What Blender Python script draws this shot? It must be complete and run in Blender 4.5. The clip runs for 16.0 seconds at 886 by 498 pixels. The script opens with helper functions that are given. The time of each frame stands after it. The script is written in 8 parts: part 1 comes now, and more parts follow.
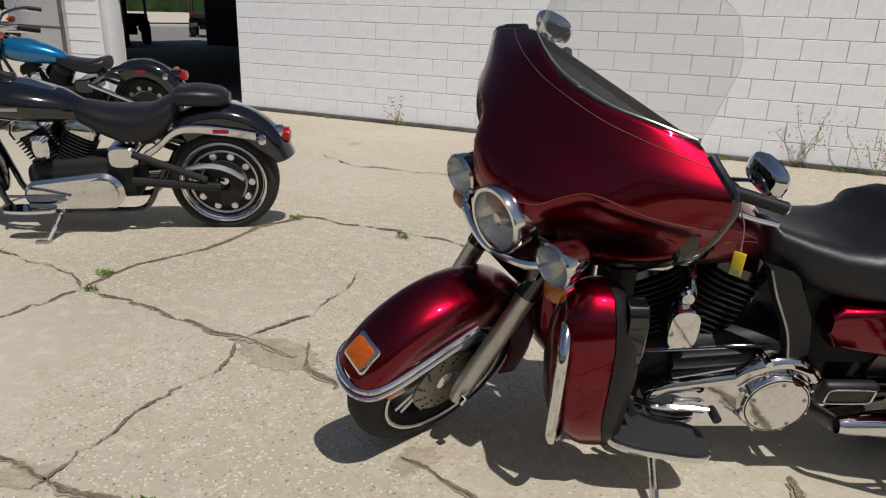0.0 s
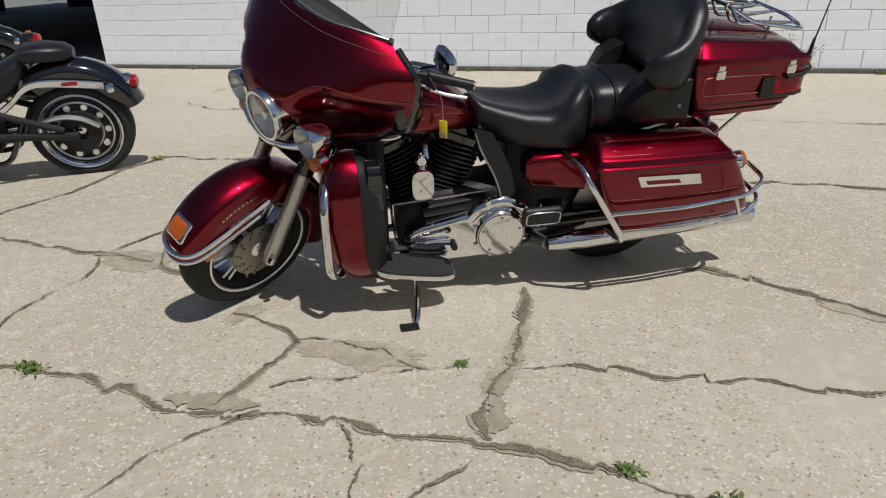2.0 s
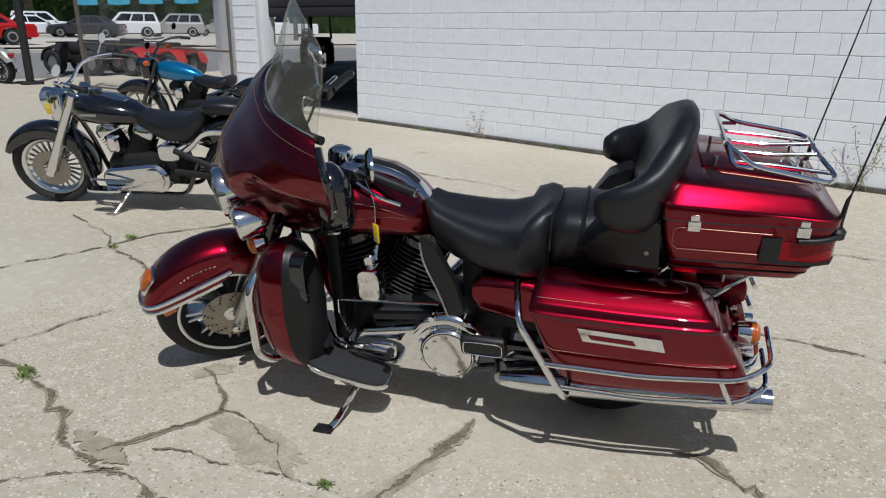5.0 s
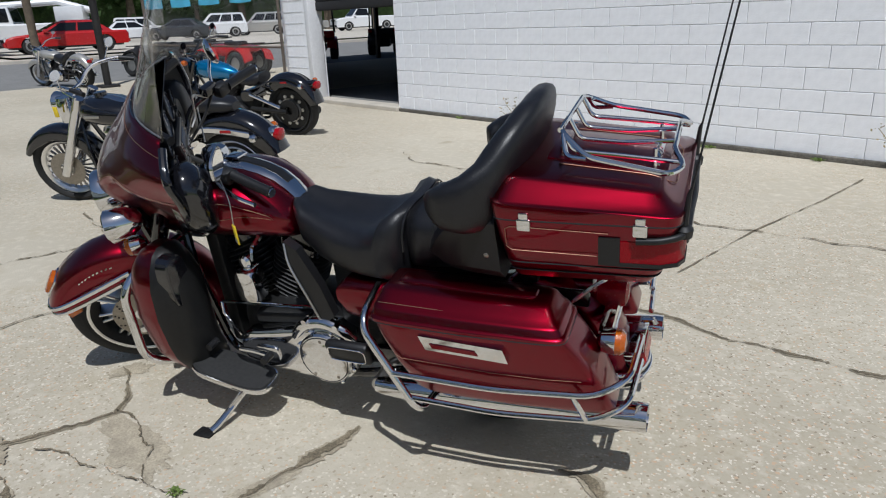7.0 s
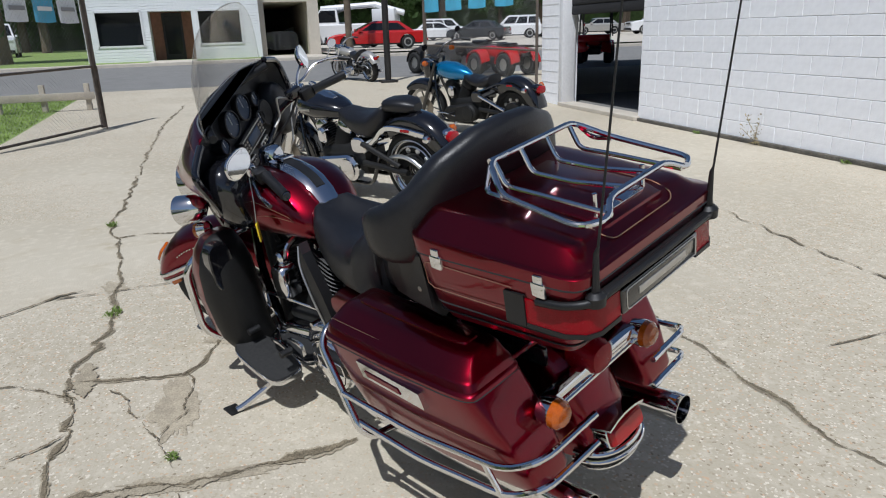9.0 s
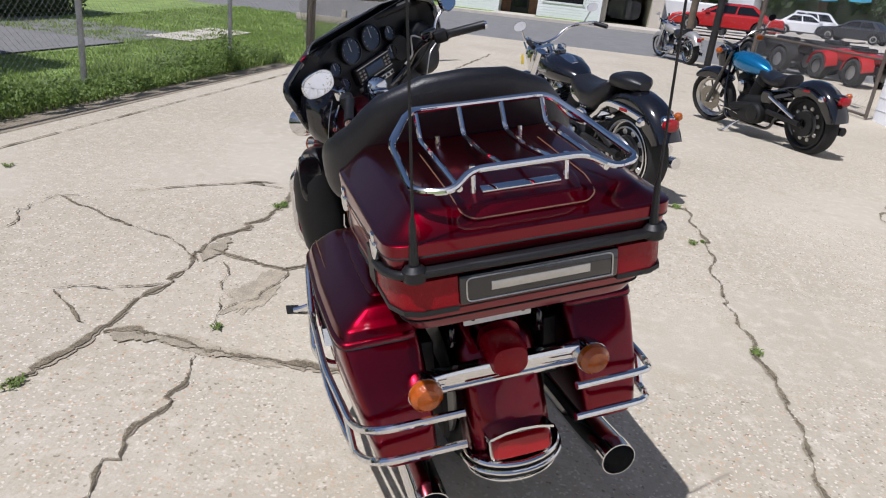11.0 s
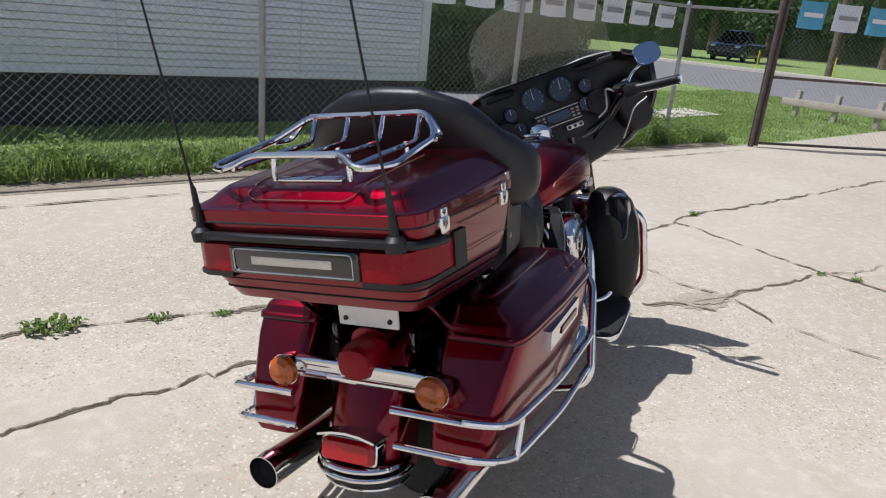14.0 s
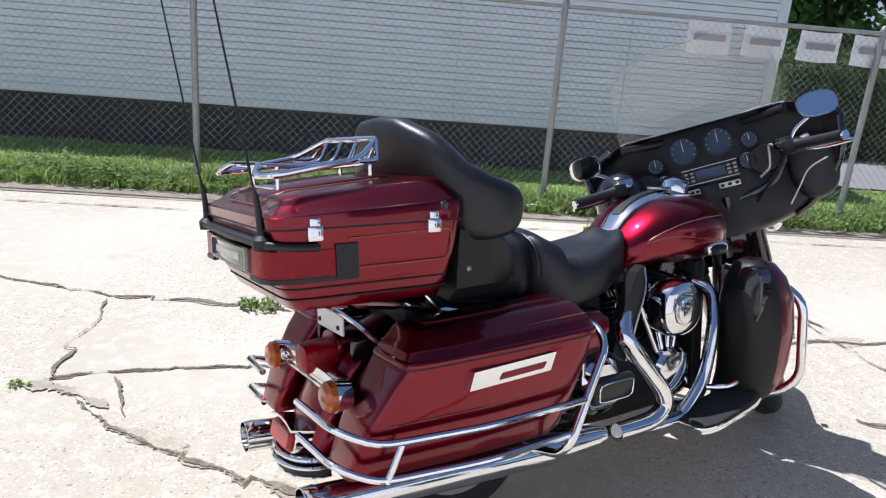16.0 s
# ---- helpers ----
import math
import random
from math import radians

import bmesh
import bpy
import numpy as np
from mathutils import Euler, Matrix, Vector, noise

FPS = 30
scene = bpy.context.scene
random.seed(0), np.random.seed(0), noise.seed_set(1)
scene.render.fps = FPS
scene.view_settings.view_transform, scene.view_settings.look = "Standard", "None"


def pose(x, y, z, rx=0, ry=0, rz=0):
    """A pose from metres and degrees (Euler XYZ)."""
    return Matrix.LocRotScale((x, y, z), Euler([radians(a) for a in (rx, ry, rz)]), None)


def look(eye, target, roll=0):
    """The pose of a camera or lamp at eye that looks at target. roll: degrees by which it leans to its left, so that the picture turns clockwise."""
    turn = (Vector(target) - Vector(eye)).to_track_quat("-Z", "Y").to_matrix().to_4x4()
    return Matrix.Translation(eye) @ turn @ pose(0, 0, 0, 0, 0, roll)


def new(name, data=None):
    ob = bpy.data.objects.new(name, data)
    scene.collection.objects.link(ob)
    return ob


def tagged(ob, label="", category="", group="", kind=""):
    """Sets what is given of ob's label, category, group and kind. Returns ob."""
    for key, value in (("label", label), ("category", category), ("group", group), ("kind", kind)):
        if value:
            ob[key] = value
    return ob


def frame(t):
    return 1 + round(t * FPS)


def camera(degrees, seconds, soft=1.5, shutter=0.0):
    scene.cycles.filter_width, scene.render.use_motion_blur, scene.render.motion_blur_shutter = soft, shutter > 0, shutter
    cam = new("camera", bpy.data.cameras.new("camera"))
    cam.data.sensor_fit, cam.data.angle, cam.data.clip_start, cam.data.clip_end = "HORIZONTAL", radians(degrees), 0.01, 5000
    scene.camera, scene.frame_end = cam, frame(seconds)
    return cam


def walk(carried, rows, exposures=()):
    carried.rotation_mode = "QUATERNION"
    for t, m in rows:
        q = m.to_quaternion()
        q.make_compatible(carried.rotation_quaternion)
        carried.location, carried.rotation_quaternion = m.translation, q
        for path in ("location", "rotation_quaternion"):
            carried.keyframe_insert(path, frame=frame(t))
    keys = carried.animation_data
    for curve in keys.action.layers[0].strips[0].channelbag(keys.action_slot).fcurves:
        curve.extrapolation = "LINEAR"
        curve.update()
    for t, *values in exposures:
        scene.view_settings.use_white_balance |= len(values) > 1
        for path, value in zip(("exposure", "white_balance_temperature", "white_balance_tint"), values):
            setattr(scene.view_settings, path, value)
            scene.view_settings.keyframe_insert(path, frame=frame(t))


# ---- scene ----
cam = camera(65.8, 16.0, 1.15)
PATH = [
    (0, (0.735, 0.185, 1.365), (-0.05, 1.908, 0.72), 1.9),
    (0.5, (0.938, -0.003, 1.379), (0.335, 1.775, 0.69), -3.7),
    (1, (1.186, -0.082, 1.381), (0.698, 1.738, 0.712), -4.3),
    (1.5, (1.396, -0.169, 1.365), (0.842, 1.617, 0.657), -3.0),
    (2, (1.459, -0.324, 1.369), (0.917, 1.428, 0.572), -2.4),
    (2.5, (1.62, -0.321, 1.423), (1.053, 1.386, 0.548), -1.5),
    (3, (1.785, -0.155, 1.442), (1.066, 1.51, 0.598), -0.7),
    (3.5, (1.858, 0.07, 1.453), (1.135, 1.796, 0.747), -0.6),
    (3.7, (1.943, 0.141, 1.437), (1.098, 1.825, 0.766), -1.7),
    (5.8, (2.615, 0.747, 1.46), (1.25, 2.061, 0.82), -0.2),
    (6, (2.637, 0.825, 1.459), (1.239, 2.101, 0.813), -1.4),
    (6.5, (2.701, 1.011, 1.443), (1.288, 2.275, 0.807), -2.2),
    (7, (2.895, 1.156, 1.44), (1.458, 2.389, 0.797), -2.4),
    (7.5, (3.005, 1.32, 1.44), (1.492, 2.449, 0.781), -3.2),
    (8, (3.011, 1.57, 1.428), (1.44, 2.658, 0.837), -2.6),
    (8.5, (3.159, 1.808, 1.426), (1.436, 2.655, 0.867), -2.4),
    (8.7, (3.196, 1.892, 1.438), (1.424, 2.616, 0.855), -2.3),
    (10.8, (3.224, 2.835, 1.419), (1.356, 2.649, 0.729), 6.0),
    (11, (3.196, 2.924, 1.407), (1.35, 2.65, 0.688), 6.4),
    (11.5, (3.252, 3.176, 1.42), (1.493, 2.58, 0.678), 6.4),
    (12, (3.234, 3.38, 1.436), (1.583, 2.496, 0.734), 6.3),
    (12.5, (3.053, 3.593, 1.41), (1.426, 2.624, 0.768), 6.9),
    (13, (2.965, 3.898, 1.419), (1.41, 2.781, 0.841), 6.4),
    (13.5, (2.803, 4.048, 1.41), (1.488, 2.669, 0.801), 3.9),
    (14, (2.523, 4.185, 1.403), (1.34, 2.702, 0.769), 5.2),
    (14.5, (2.319, 4.37, 1.434), (1.437, 2.69, 0.804), 3.5),
    (15, (2.055, 4.387, 1.412), (1.42, 2.588, 0.812), 5.4),
    (15.5, (1.768, 4.524, 1.415), (1.3, 2.673, 0.819), 6.2),
    (16, (1.563, 4.623, 1.432), (1.366, 2.715, 0.864), 4.7),
]
walk(cam, [(t, look(eye, target, roll)) for t, eye, target, roll in PATH],
     [(0.0, -0.55, 6400, 12), (2.0, -0.52, 6150, 10), (3.5, -0.51, 5900, 9), (8.5, -0.43, 5800, 9), (11.0, -0.19, 5850, 16), (13.5, -0.19, 5850, 16), (14.5, 0.12, 5750, 16), (16.0, 0.45, 5600, 15)])

# ---- daylight ----
SUN = Vector((0.45, -0.33, 1.0)).normalized()
world = bpy.data.worlds.new("sky")
scene.world = world
world.use_nodes = True
wt = world.node_tree
sky = wt.nodes.new("ShaderNodeTexSky")
sky.sky_type = "NISHITA"
sky.sun_disc = False
sky.sun_elevation = math.asin(SUN.z)
sky.sun_rotation = math.atan2(SUN.x, SUN.y)
sky.air_density, sky.dust_density, sky.ozone_density = 1.0, 1.2, 1.0
wt.nodes["Background"].inputs["Strength"].default_value = 0.07
wt.links.new(sky.outputs["Color"], wt.nodes["Background"].inputs["Color"])
sun = new("sun", bpy.data.lights.new("sun", "SUN"))
sun.data.energy = 4.9
sun.data.angle = radians(0.53)
sun.data.color = (1.0, 0.96, 0.9)
sun.matrix_world = look(SUN * 60, (0, 0, 0))

# ---- materials ----
def mat(name, base, rough=0.5, metal=0.0, coat=0.0, var=0.15, scale=8.0, bump=0.0, bscale=60.0, spec=0.5, trans=0.0, ior=1.45, second=None, emit=0.0):
    """A Principled material whose colour and roughness vary at two scales, with a fine bump."""
    m = bpy.data.materials.new(name)
    m.use_nodes = True
    nt = m.node_tree
    b = nt.nodes["Principled BSDF"]
    b.inputs["Roughness"].default_value = rough
    b.inputs["Metallic"].default_value = metal
    b.inputs["Coat Weight"].default_value = coat
    b.inputs["Coat Roughness"].default_value = 0.03
    b.inputs["Specular IOR Level"].default_value = spec
    b.inputs["Transmission Weight"].default_value = trans
    b.inputs["IOR"].default_value = ior
    base = (*base, 1.0)
    b.inputs["Base Color"].default_value = base
    if emit:
        b.inputs["Emission Color"].default_value = base
        b.inputs["Emission Strength"].default_value = emit
    tc = nt.nodes.new("ShaderNodeTexCoord")
    if var > 0:
        n1 = nt.nodes.new("ShaderNodeTexNoise")
        n1.inputs["Scale"].default_value = scale
        n1.inputs["Detail"].default_value = 6
        n2 = nt.nodes.new("ShaderNodeTexNoise")
        n2.inputs["Scale"].default_value = scale * 9
        n2.inputs["Detail"].default_value = 3
        for n in (n1, n2):
            nt.links.new(tc.outputs["Object"], n.inputs["Vector"])
        mul = nt.nodes.new("ShaderNodeMath")
        mul.operation = "MULTIPLY"
        nt.links.new(n1.outputs["Fac"], mul.inputs[0])
        nt.links.new(n2.outputs["Fac"], mul.inputs[1])
        ramp = nt.nodes.new("ShaderNodeMapRange")
        ramp.inputs["From Min"].default_value = 0.1
        ramp.inputs["From Max"].default_value = 0.42
        nt.links.new(mul.outputs[0], ramp.inputs["Value"])
        mix = nt.nodes.new("ShaderNodeMix")
        mix.data_type = "RGBA"
        lo = (*[c * (1 - var) for c in base[:3]], 1) if second is None else (*second, 1)
        mix.inputs["A"].default_value = lo
        mix.inputs["B"].default_value = (*[min(1, c * (1 + var)) for c in base[:3]], 1)
        nt.links.new(ramp.outputs["Result"], mix.inputs["Factor"])
        nt.links.new(mix.outputs["Result"], b.inputs["Base Color"])
        rr = nt.nodes.new("ShaderNodeMapRange")
        rr.inputs["To Min"].default_value = max(0.0, rough * 0.8)
        rr.inputs["To Max"].default_value = min(1.0, rough * 1.25)
        nt.links.new(n1.outputs["Fac"], rr.inputs["Value"])
        nt.links.new(rr.outputs["Result"], b.inputs["Roughness"])
    if bump > 0:
        nb = nt.nodes.new("ShaderNodeTexNoise")
        nb.inputs["Scale"].default_value = bscale
        nb.inputs["Detail"].default_value = 5
        nt.links.new(tc.outputs["Object"], nb.inputs["Vector"])
        bu = nt.nodes.new("ShaderNodeBump")
        bu.inputs["Strength"].default_value = bump
        bu.inputs["Distance"].default_value = 0.01
        nt.links.new(nb.outputs["Fac"], bu.inputs["Height"])
        nt.links.new(bu.outputs["Normal"], b.inputs["Normal"])
    return m


def concrete_material():
    """Old weathered concrete: warm grey, exposed pebbles, broad stains."""
    m = mat("concrete", (0.5, 0.455, 0.37), 0.9, var=0.0, bump=0.35, bscale=90)
    nt = m.node_tree
    b = nt.nodes["Principled BSDF"]
    tc = nt.nodes["Texture Coordinate"]

    def noise_node(scale, detail):
        n = nt.nodes.new("ShaderNodeTexNoise")
        n.inputs["Scale"].default_value = scale
        n.inputs["Detail"].default_value = detail
        nt.links.new(tc.outputs["Object"], n.inputs["Vector"])
        return n.outputs["Fac"]

    def mixed(fac, lo, hi, a, c):
        r = nt.nodes.new("ShaderNodeMapRange")
        r.inputs["From Min"].default_value, r.inputs["From Max"].default_value = lo, hi
        nt.links.new(fac, r.inputs["Value"])
        x = nt.nodes.new("ShaderNodeMix")
        x.data_type = "RGBA"
        nt.links.new(r.outputs["Result"], x.inputs["Factor"])
        for key, v in (("A", a), ("B", c)):
            if isinstance(v, tuple):
                x.inputs[key].default_value = (*v, 1)
            else:
                nt.links.new(v, x.inputs[key])
        return x.outputs["Result"]

    broad = mixed(noise_node(0.5, 5), 0.36, 0.64, (0.435, 0.385, 0.293), (0.525, 0.472, 0.372))
    mid = mixed(noise_node(4.0, 6), 0.54, 0.74, broad, (0.45, 0.39, 0.285))
    mid = mixed(noise_node(13.0, 5), 0.5, 0.75, mid, (0.58, 0.525, 0.42))
    fine = mixed(noise_node(46.0, 6), 0.52, 0.72, mid, (0.39, 0.335, 0.24))
    vor = nt.nodes.new("ShaderNodeTexVoronoi")
    vor.inputs["Scale"].default_value = 120.0
    nt.links.new(tc.outputs["Object"], vor.inputs["Vector"])
    peb = nt.nodes.new("ShaderNodeSeparateColor")
    nt.links.new(vor.outputs["Color"], peb.inputs["Color"])
    light = mixed(peb.outputs["Red"], 0.9, 0.96, fine, (0.66, 0.605, 0.5))
    ruddy = mixed(peb.outputs["Blue"], 0.955, 0.975, light, (0.52, 0.375, 0.25))
    dark = mixed(peb.outputs["Green"], 0.972, 0.985, ruddy, (0.28, 0.23, 0.16))
    worn = mixed(noise_node(0.42, 3), 0.5, 0.6, dark, mid)
    spots = mixed(noise_node(1.3, 2), 0.71, 0.76, worn, (0.4, 0.345, 0.255))
    nt.links.new(spots, b.inputs["Base Color"])
    return m


def leafy(name, base, rough, var, scale):
    """Leaves: part of the light passes through them."""
    m = mat(name, base, rough, var=var, scale=scale)
    nt = m.node_tree
    b = nt.nodes["Principled BSDF"]
    tl = nt.nodes.new("ShaderNodeBsdfTranslucent")
    nt.links.new(b.inputs["Base Color"].links[0].from_socket, tl.inputs["Color"])
    mx = nt.nodes.new("ShaderNodeMixShader")
    mx.inputs[0].default_value = 0.4
    nt.links.new(b.outputs[0], mx.inputs[1])
    nt.links.new(tl.outputs[0], mx.inputs[2])
    nt.links.new(mx.outputs[0], nt.nodes["Material Output"].inputs["Surface"])
    return m


CONCRETE = concrete_material()
CRACK = mat("crack_dirt", (0.2, 0.165, 0.11), 0.95, var=0.6, scale=14, bump=0.6, bscale=120)
PATCH = mat("patched_concrete", (0.36, 0.31, 0.225), 0.95, var=0.3, scale=16, bump=0.5, bscale=120)
ASPHALT = mat("asphalt", (0.21, 0.205, 0.195), 0.9, var=0.18, scale=2.5, bump=0.3, bscale=120)
WALK = mat("pale_concrete", (0.55, 0.5, 0.42), 0.9, var=0.12, scale=3, bump=0.2)
DIRT = mat("dirt", (0.3, 0.25, 0.18), 0.95, var=0.35, scale=6, bump=0.5)
LAWN = mat("lawn", (0.22, 0.3, 0.08), 0.9, var=0.4, scale=3, bump=0.5, bscale=40)
GRASS = leafy("grass_blades", (0.31, 0.41, 0.11), 0.7, var=0.4, scale=5)
LEAF = leafy("weed_leaves", (0.2, 0.285, 0.07), 0.6, var=0.45, scale=7)
TREELEAF = leafy("tree_leaves", (0.07, 0.13, 0.035), 0.6, var=0.5, scale=2)
HEDGELEAF = leafy("hedge_leaves", (0.085, 0.13, 0.045), 0.7, var=0.5, scale=3)
BARK = mat("bark", (0.13, 0.1, 0.07), 0.9, var=0.4, scale=6, bump=0.6, bscale=20)
BLOCKPAINT = mat("white_block_paint", (0.92, 0.925, 0.945), 0.7, var=0.06, scale=1.5, bump=0.25, bscale=45)
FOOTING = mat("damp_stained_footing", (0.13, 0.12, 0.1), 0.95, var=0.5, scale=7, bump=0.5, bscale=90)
MORTAR = mat("painted_mortar", (0.62, 0.62, 0.63), 0.85, var=0.1, scale=3)
SIDING = mat("grey_white_siding", (0.8, 0.81, 0.825), 0.55, var=0.05, scale=1.5, bump=0.04)
WHITEPAINT = mat("white_paint", (0.75, 0.75, 0.76), 0.5, var=0.06, scale=3, bump=0.05)
FOUNDATION = mat("dark_foundation", (0.05, 0.05, 0.05), 0.9, var=0.35, scale=4, bump=0.4)
GALV = mat("galvanised_steel", (0.36, 0.36, 0.35), 0.5, 0.7, var=0.2, scale=9)
RUSTY = mat("rusty_steel", (0.14, 0.115, 0.095), 0.75, 0.4, var=0.4, scale=9)
WIRE = mat("fence_wire", (0.33, 0.33, 0.33), 0.6, 0.3, var=0.15)
BANNERW = mat("white_banner", (0.78, 0.8, 0.82), 0.6, var=0.06, scale=4)
BANNERB = mat("blue_banner", (0.1, 0.42, 0.62), 0.55, var=0.2, scale=5)
# Near-black; the gloom of unlit rooms, holes and openings is put in the colour.
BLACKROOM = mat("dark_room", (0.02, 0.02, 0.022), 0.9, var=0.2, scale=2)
ROOF = mat("roof_shingles", (0.1, 0.095, 0.09), 0.9, var=0.3, scale=6)
DARKGLASS = mat("dark_window_glass", (0.01, 0.011, 0.013), 0.06, var=0.0)
WOOD = mat("weathered_wood", (0.42, 0.37, 0.3), 0.85, var=0.25, scale=5, bump=0.3)
DARKMETAL = mat("dark_painted_steel", (0.03, 0.028, 0.027), 0.5, 0.3, var=0.3, scale=6)
# motorcycle materials
POLISHED = mat("polished_alloy", (0.8, 0.8, 0.8), 0.3, 1.0, var=0.08, scale=9)
DARKSTEEL = mat("dark_brake_steel", (0.3, 0.275, 0.24), 0.4, 0.9, var=0.2, scale=9)
REFLEX = mat("dark_red_reflector", (0.24, 0.0, 0.006), 0.25, coat=0.0, spec=0.3, var=0.1, scale=60, bump=0.2, bscale=200)
RED = mat("candy_red_paint", (0.168, 0.0, 0.0085), 0.305, 1.0, 0.7, var=0.06, scale=3)
REDDARK = mat("red_plastic_lens", (0.32, 0.001, 0.005), 0.15, var=0.1, scale=60, coat=0.3, bump=0.12, bscale=180)
CHROME = mat("chrome", (0.74, 0.74, 0.75), 0.07, 1.0, var=0.03, scale=3)
SATIN = mat("satin_aluminium", (0.5, 0.49, 0.47), 0.35, 0.9, var=0.1, scale=9)
LEATHER = mat("black_leather", (0.011, 0.011, 0.013), 0.38, var=0.2, scale=6, bump=0.12, bscale=220)
RUBBER = mat("tyre_rubber", (0.018, 0.018, 0.018), 0.8, var=0.25, scale=9, bump=0.1)
PLASTIC = mat("black_plastic", (0.009, 0.009, 0.01), 0.46, var=0.15, scale=6, bump=0.05, bscale=200)
GLOSSBLACK = mat("gloss_black_paint", (0.006, 0.006, 0.008), 0.12, coat=1.0, var=0.05)
LOWERBLACK = mat("moulded_black_lowers", (0.01, 0.01, 0.01), 0.42, var=0.2, scale=9, spec=0.35)
ENGINE = mat("black_engine_castings", (0.012, 0.012, 0.012), 0.55, 0.2, var=0.3, scale=9, bump=0.1)
FIN = mat("cooling_fin_edges", (0.035, 0.035, 0.035), 0.45, 0.5, var=0.2)
AMBER = mat("amber_lens", (0.42, 0.085, 0.001), 0.15, coat=0.8, var=0.25, scale=60, bump=0.25, bscale=160)
GOLD = mat("gold_pinstripe", (0.28, 0.14, 0.09), 0.4, 0.5, var=0.05)
YELLOW = mat("yellow_tag", (0.75, 0.55, 0.02), 0.5, var=0.08)
WHITE = mat("white_label", (0.8, 0.8, 0.78), 0.5, var=0.05)
GREYBAR = mat("grey_print", (0.3, 0.3, 0.3), 0.6, var=0.1)
GAUGE = mat("gauge_face", (0.035, 0.055, 0.095), 0.4, var=0.1, spec=0.3)
LENS = mat("clear_lamp_lens", (0.78, 0.8, 0.8), 0.05, 0.0, coat=1.0, var=0.15, scale=40, bump=0.3, bscale=120)
REFLECTOR = mat("lamp_reflector", (0.72, 0.74, 0.74), 0.18, 1.0, var=0.2, scale=25, bump=0.2, bscale=60)
MIRROR = mat("mirror_glass", (0.85, 0.87, 0.9), 0.02, 1.0, var=0.0)
BLUE = mat("metallic_blue_paint", (0.005, 0.16, 0.36), 0.25, 0.5, 1.0, var=0.05)
CARRED = mat("red_car_paint", (0.42, 0.012, 0.012), 0.25, coat=1.0, var=0.05)
CARWHITE = mat("white_car_paint", (0.75, 0.75, 0.75), 0.3, coat=1.0, var=0.04)
CARSILVER = mat("silver_car_paint", (0.5, 0.48, 0.44), 0.3, 0.5, 1.0, var=0.04)
CARDARK = mat("dark_car_paint", (0.03, 0.032, 0.036), 0.25, coat=1.0, var=0.05)
BRICK = mat("brown_brick", (0.25, 0.12, 0.08), 0.9, var=0.3, scale=6)


def clear_glass():
    """Thin clear acrylic: mostly straight through, with a reflecting sheen."""
    m = bpy.data.materials.new("clear_windshield")
    m.use_nodes = True
    nt = m.node_tree
    nt.nodes.remove(nt.nodes["Principled BSDF"])
    tr = nt.nodes.new("ShaderNodeBsdfTransparent")
    tr.inputs["Color"].default_value = (0.985, 0.985, 0.98, 1)
    gl = nt.nodes.new("ShaderNodeBsdfGlossy")
    gl.inputs["Roughness"].default_value = 0.03
    lw = nt.nodes.new("ShaderNodeLayerWeight")
    pw = nt.nodes.new("ShaderNodeMath")
    pw.operation = "POWER"
    pw.inputs[1].default_value = 4.0
    nt.links.new(lw.outputs["Facing"], pw.inputs[0])
    fr = nt.nodes.new("ShaderNodeMath")
    fr.operation = "MULTIPLY_ADD"
    fr.inputs[1].default_value, fr.inputs[2].default_value = 0.5, 0.03
    nt.links.new(pw.outputs[0], fr.inputs[0])
    mx = nt.nodes.new("ShaderNodeMixShader")
    nt.links.new(fr.outputs[0], mx.inputs[0])
    nt.links.new(tr.outputs[0], mx.inputs[1])
    nt.links.new(gl.outputs[0], mx.inputs[2])
    haze = nt.nodes.new("ShaderNodeBsdfDiffuse")
    haze.inputs["Color"].default_value = (0.55, 0.5, 0.42, 1)
    hm = nt.nodes.new("ShaderNodeMixShader")
    hm.inputs[0].default_value = 0.07
    nt.links.new(mx.outputs[0], hm.inputs[1])
    nt.links.new(haze.outputs[0], hm.inputs[2])
    nt.links.new(hm.outputs[0], nt.nodes["Material Output"].inputs["Surface"])
    return m


GLASS = clear_glass()


# ---- modelling helpers ----
I4 = Matrix.Identity(4)


def part(name, bm, material, parent=None, label="", smooth=35.0):
    """Links a bmesh as one mesh object under a thing or under a part."""
    bmesh.ops.recalc_face_normals(bm, faces=bm.faces)
    me = bpy.data.meshes.new(name)
    bm.to_mesh(me)
    bm.free()
    me.materials.append(material)
    if smooth:
        me.shade_smooth()
        me.set_sharp_from_angle(angle=radians(smooth))
    ob = new(name, me)
    ob.parent = parent
    return tagged(ob, label)


def empty(name, m=I4, label="", category="", group="", kind=""):
    ob = new(name)
    ob.empty_display_size = 0.1
    ob.matrix_world = m
    return tagged(ob, label, category, group, kind)


def box(x0, x1, y0, y1, z0, z1, bevel=0.0, seg=2, bm=None):
    own = bmesh.new()
    bmesh.ops.create_cube(own, size=1.0, matrix=Matrix.LocRotScale(((x0 + x1) / 2, (y0 + y1) / 2, (z0 + z1) / 2), None, (abs(x1 - x0), abs(y1 - y0), abs(z1 - z0))))
    if bevel > 0:
        bmesh.ops.bevel(own, geom=own.edges[:], offset=bevel, segments=seg, affect="EDGES", profile=0.5)
    return joined(bm, own)


def joined(bm, own):
    """Adds own to bm (or returns own where there is none yet)."""
    if bm is None:
        return own
    me = bpy.data.meshes.new("tmp")
    own.to_mesh(me)
    own.free()
    bm.from_mesh(me)
    bpy.data.meshes.remove(me)
    return bm


def moved(bm, m):
    bm.transform(m)
    return bm


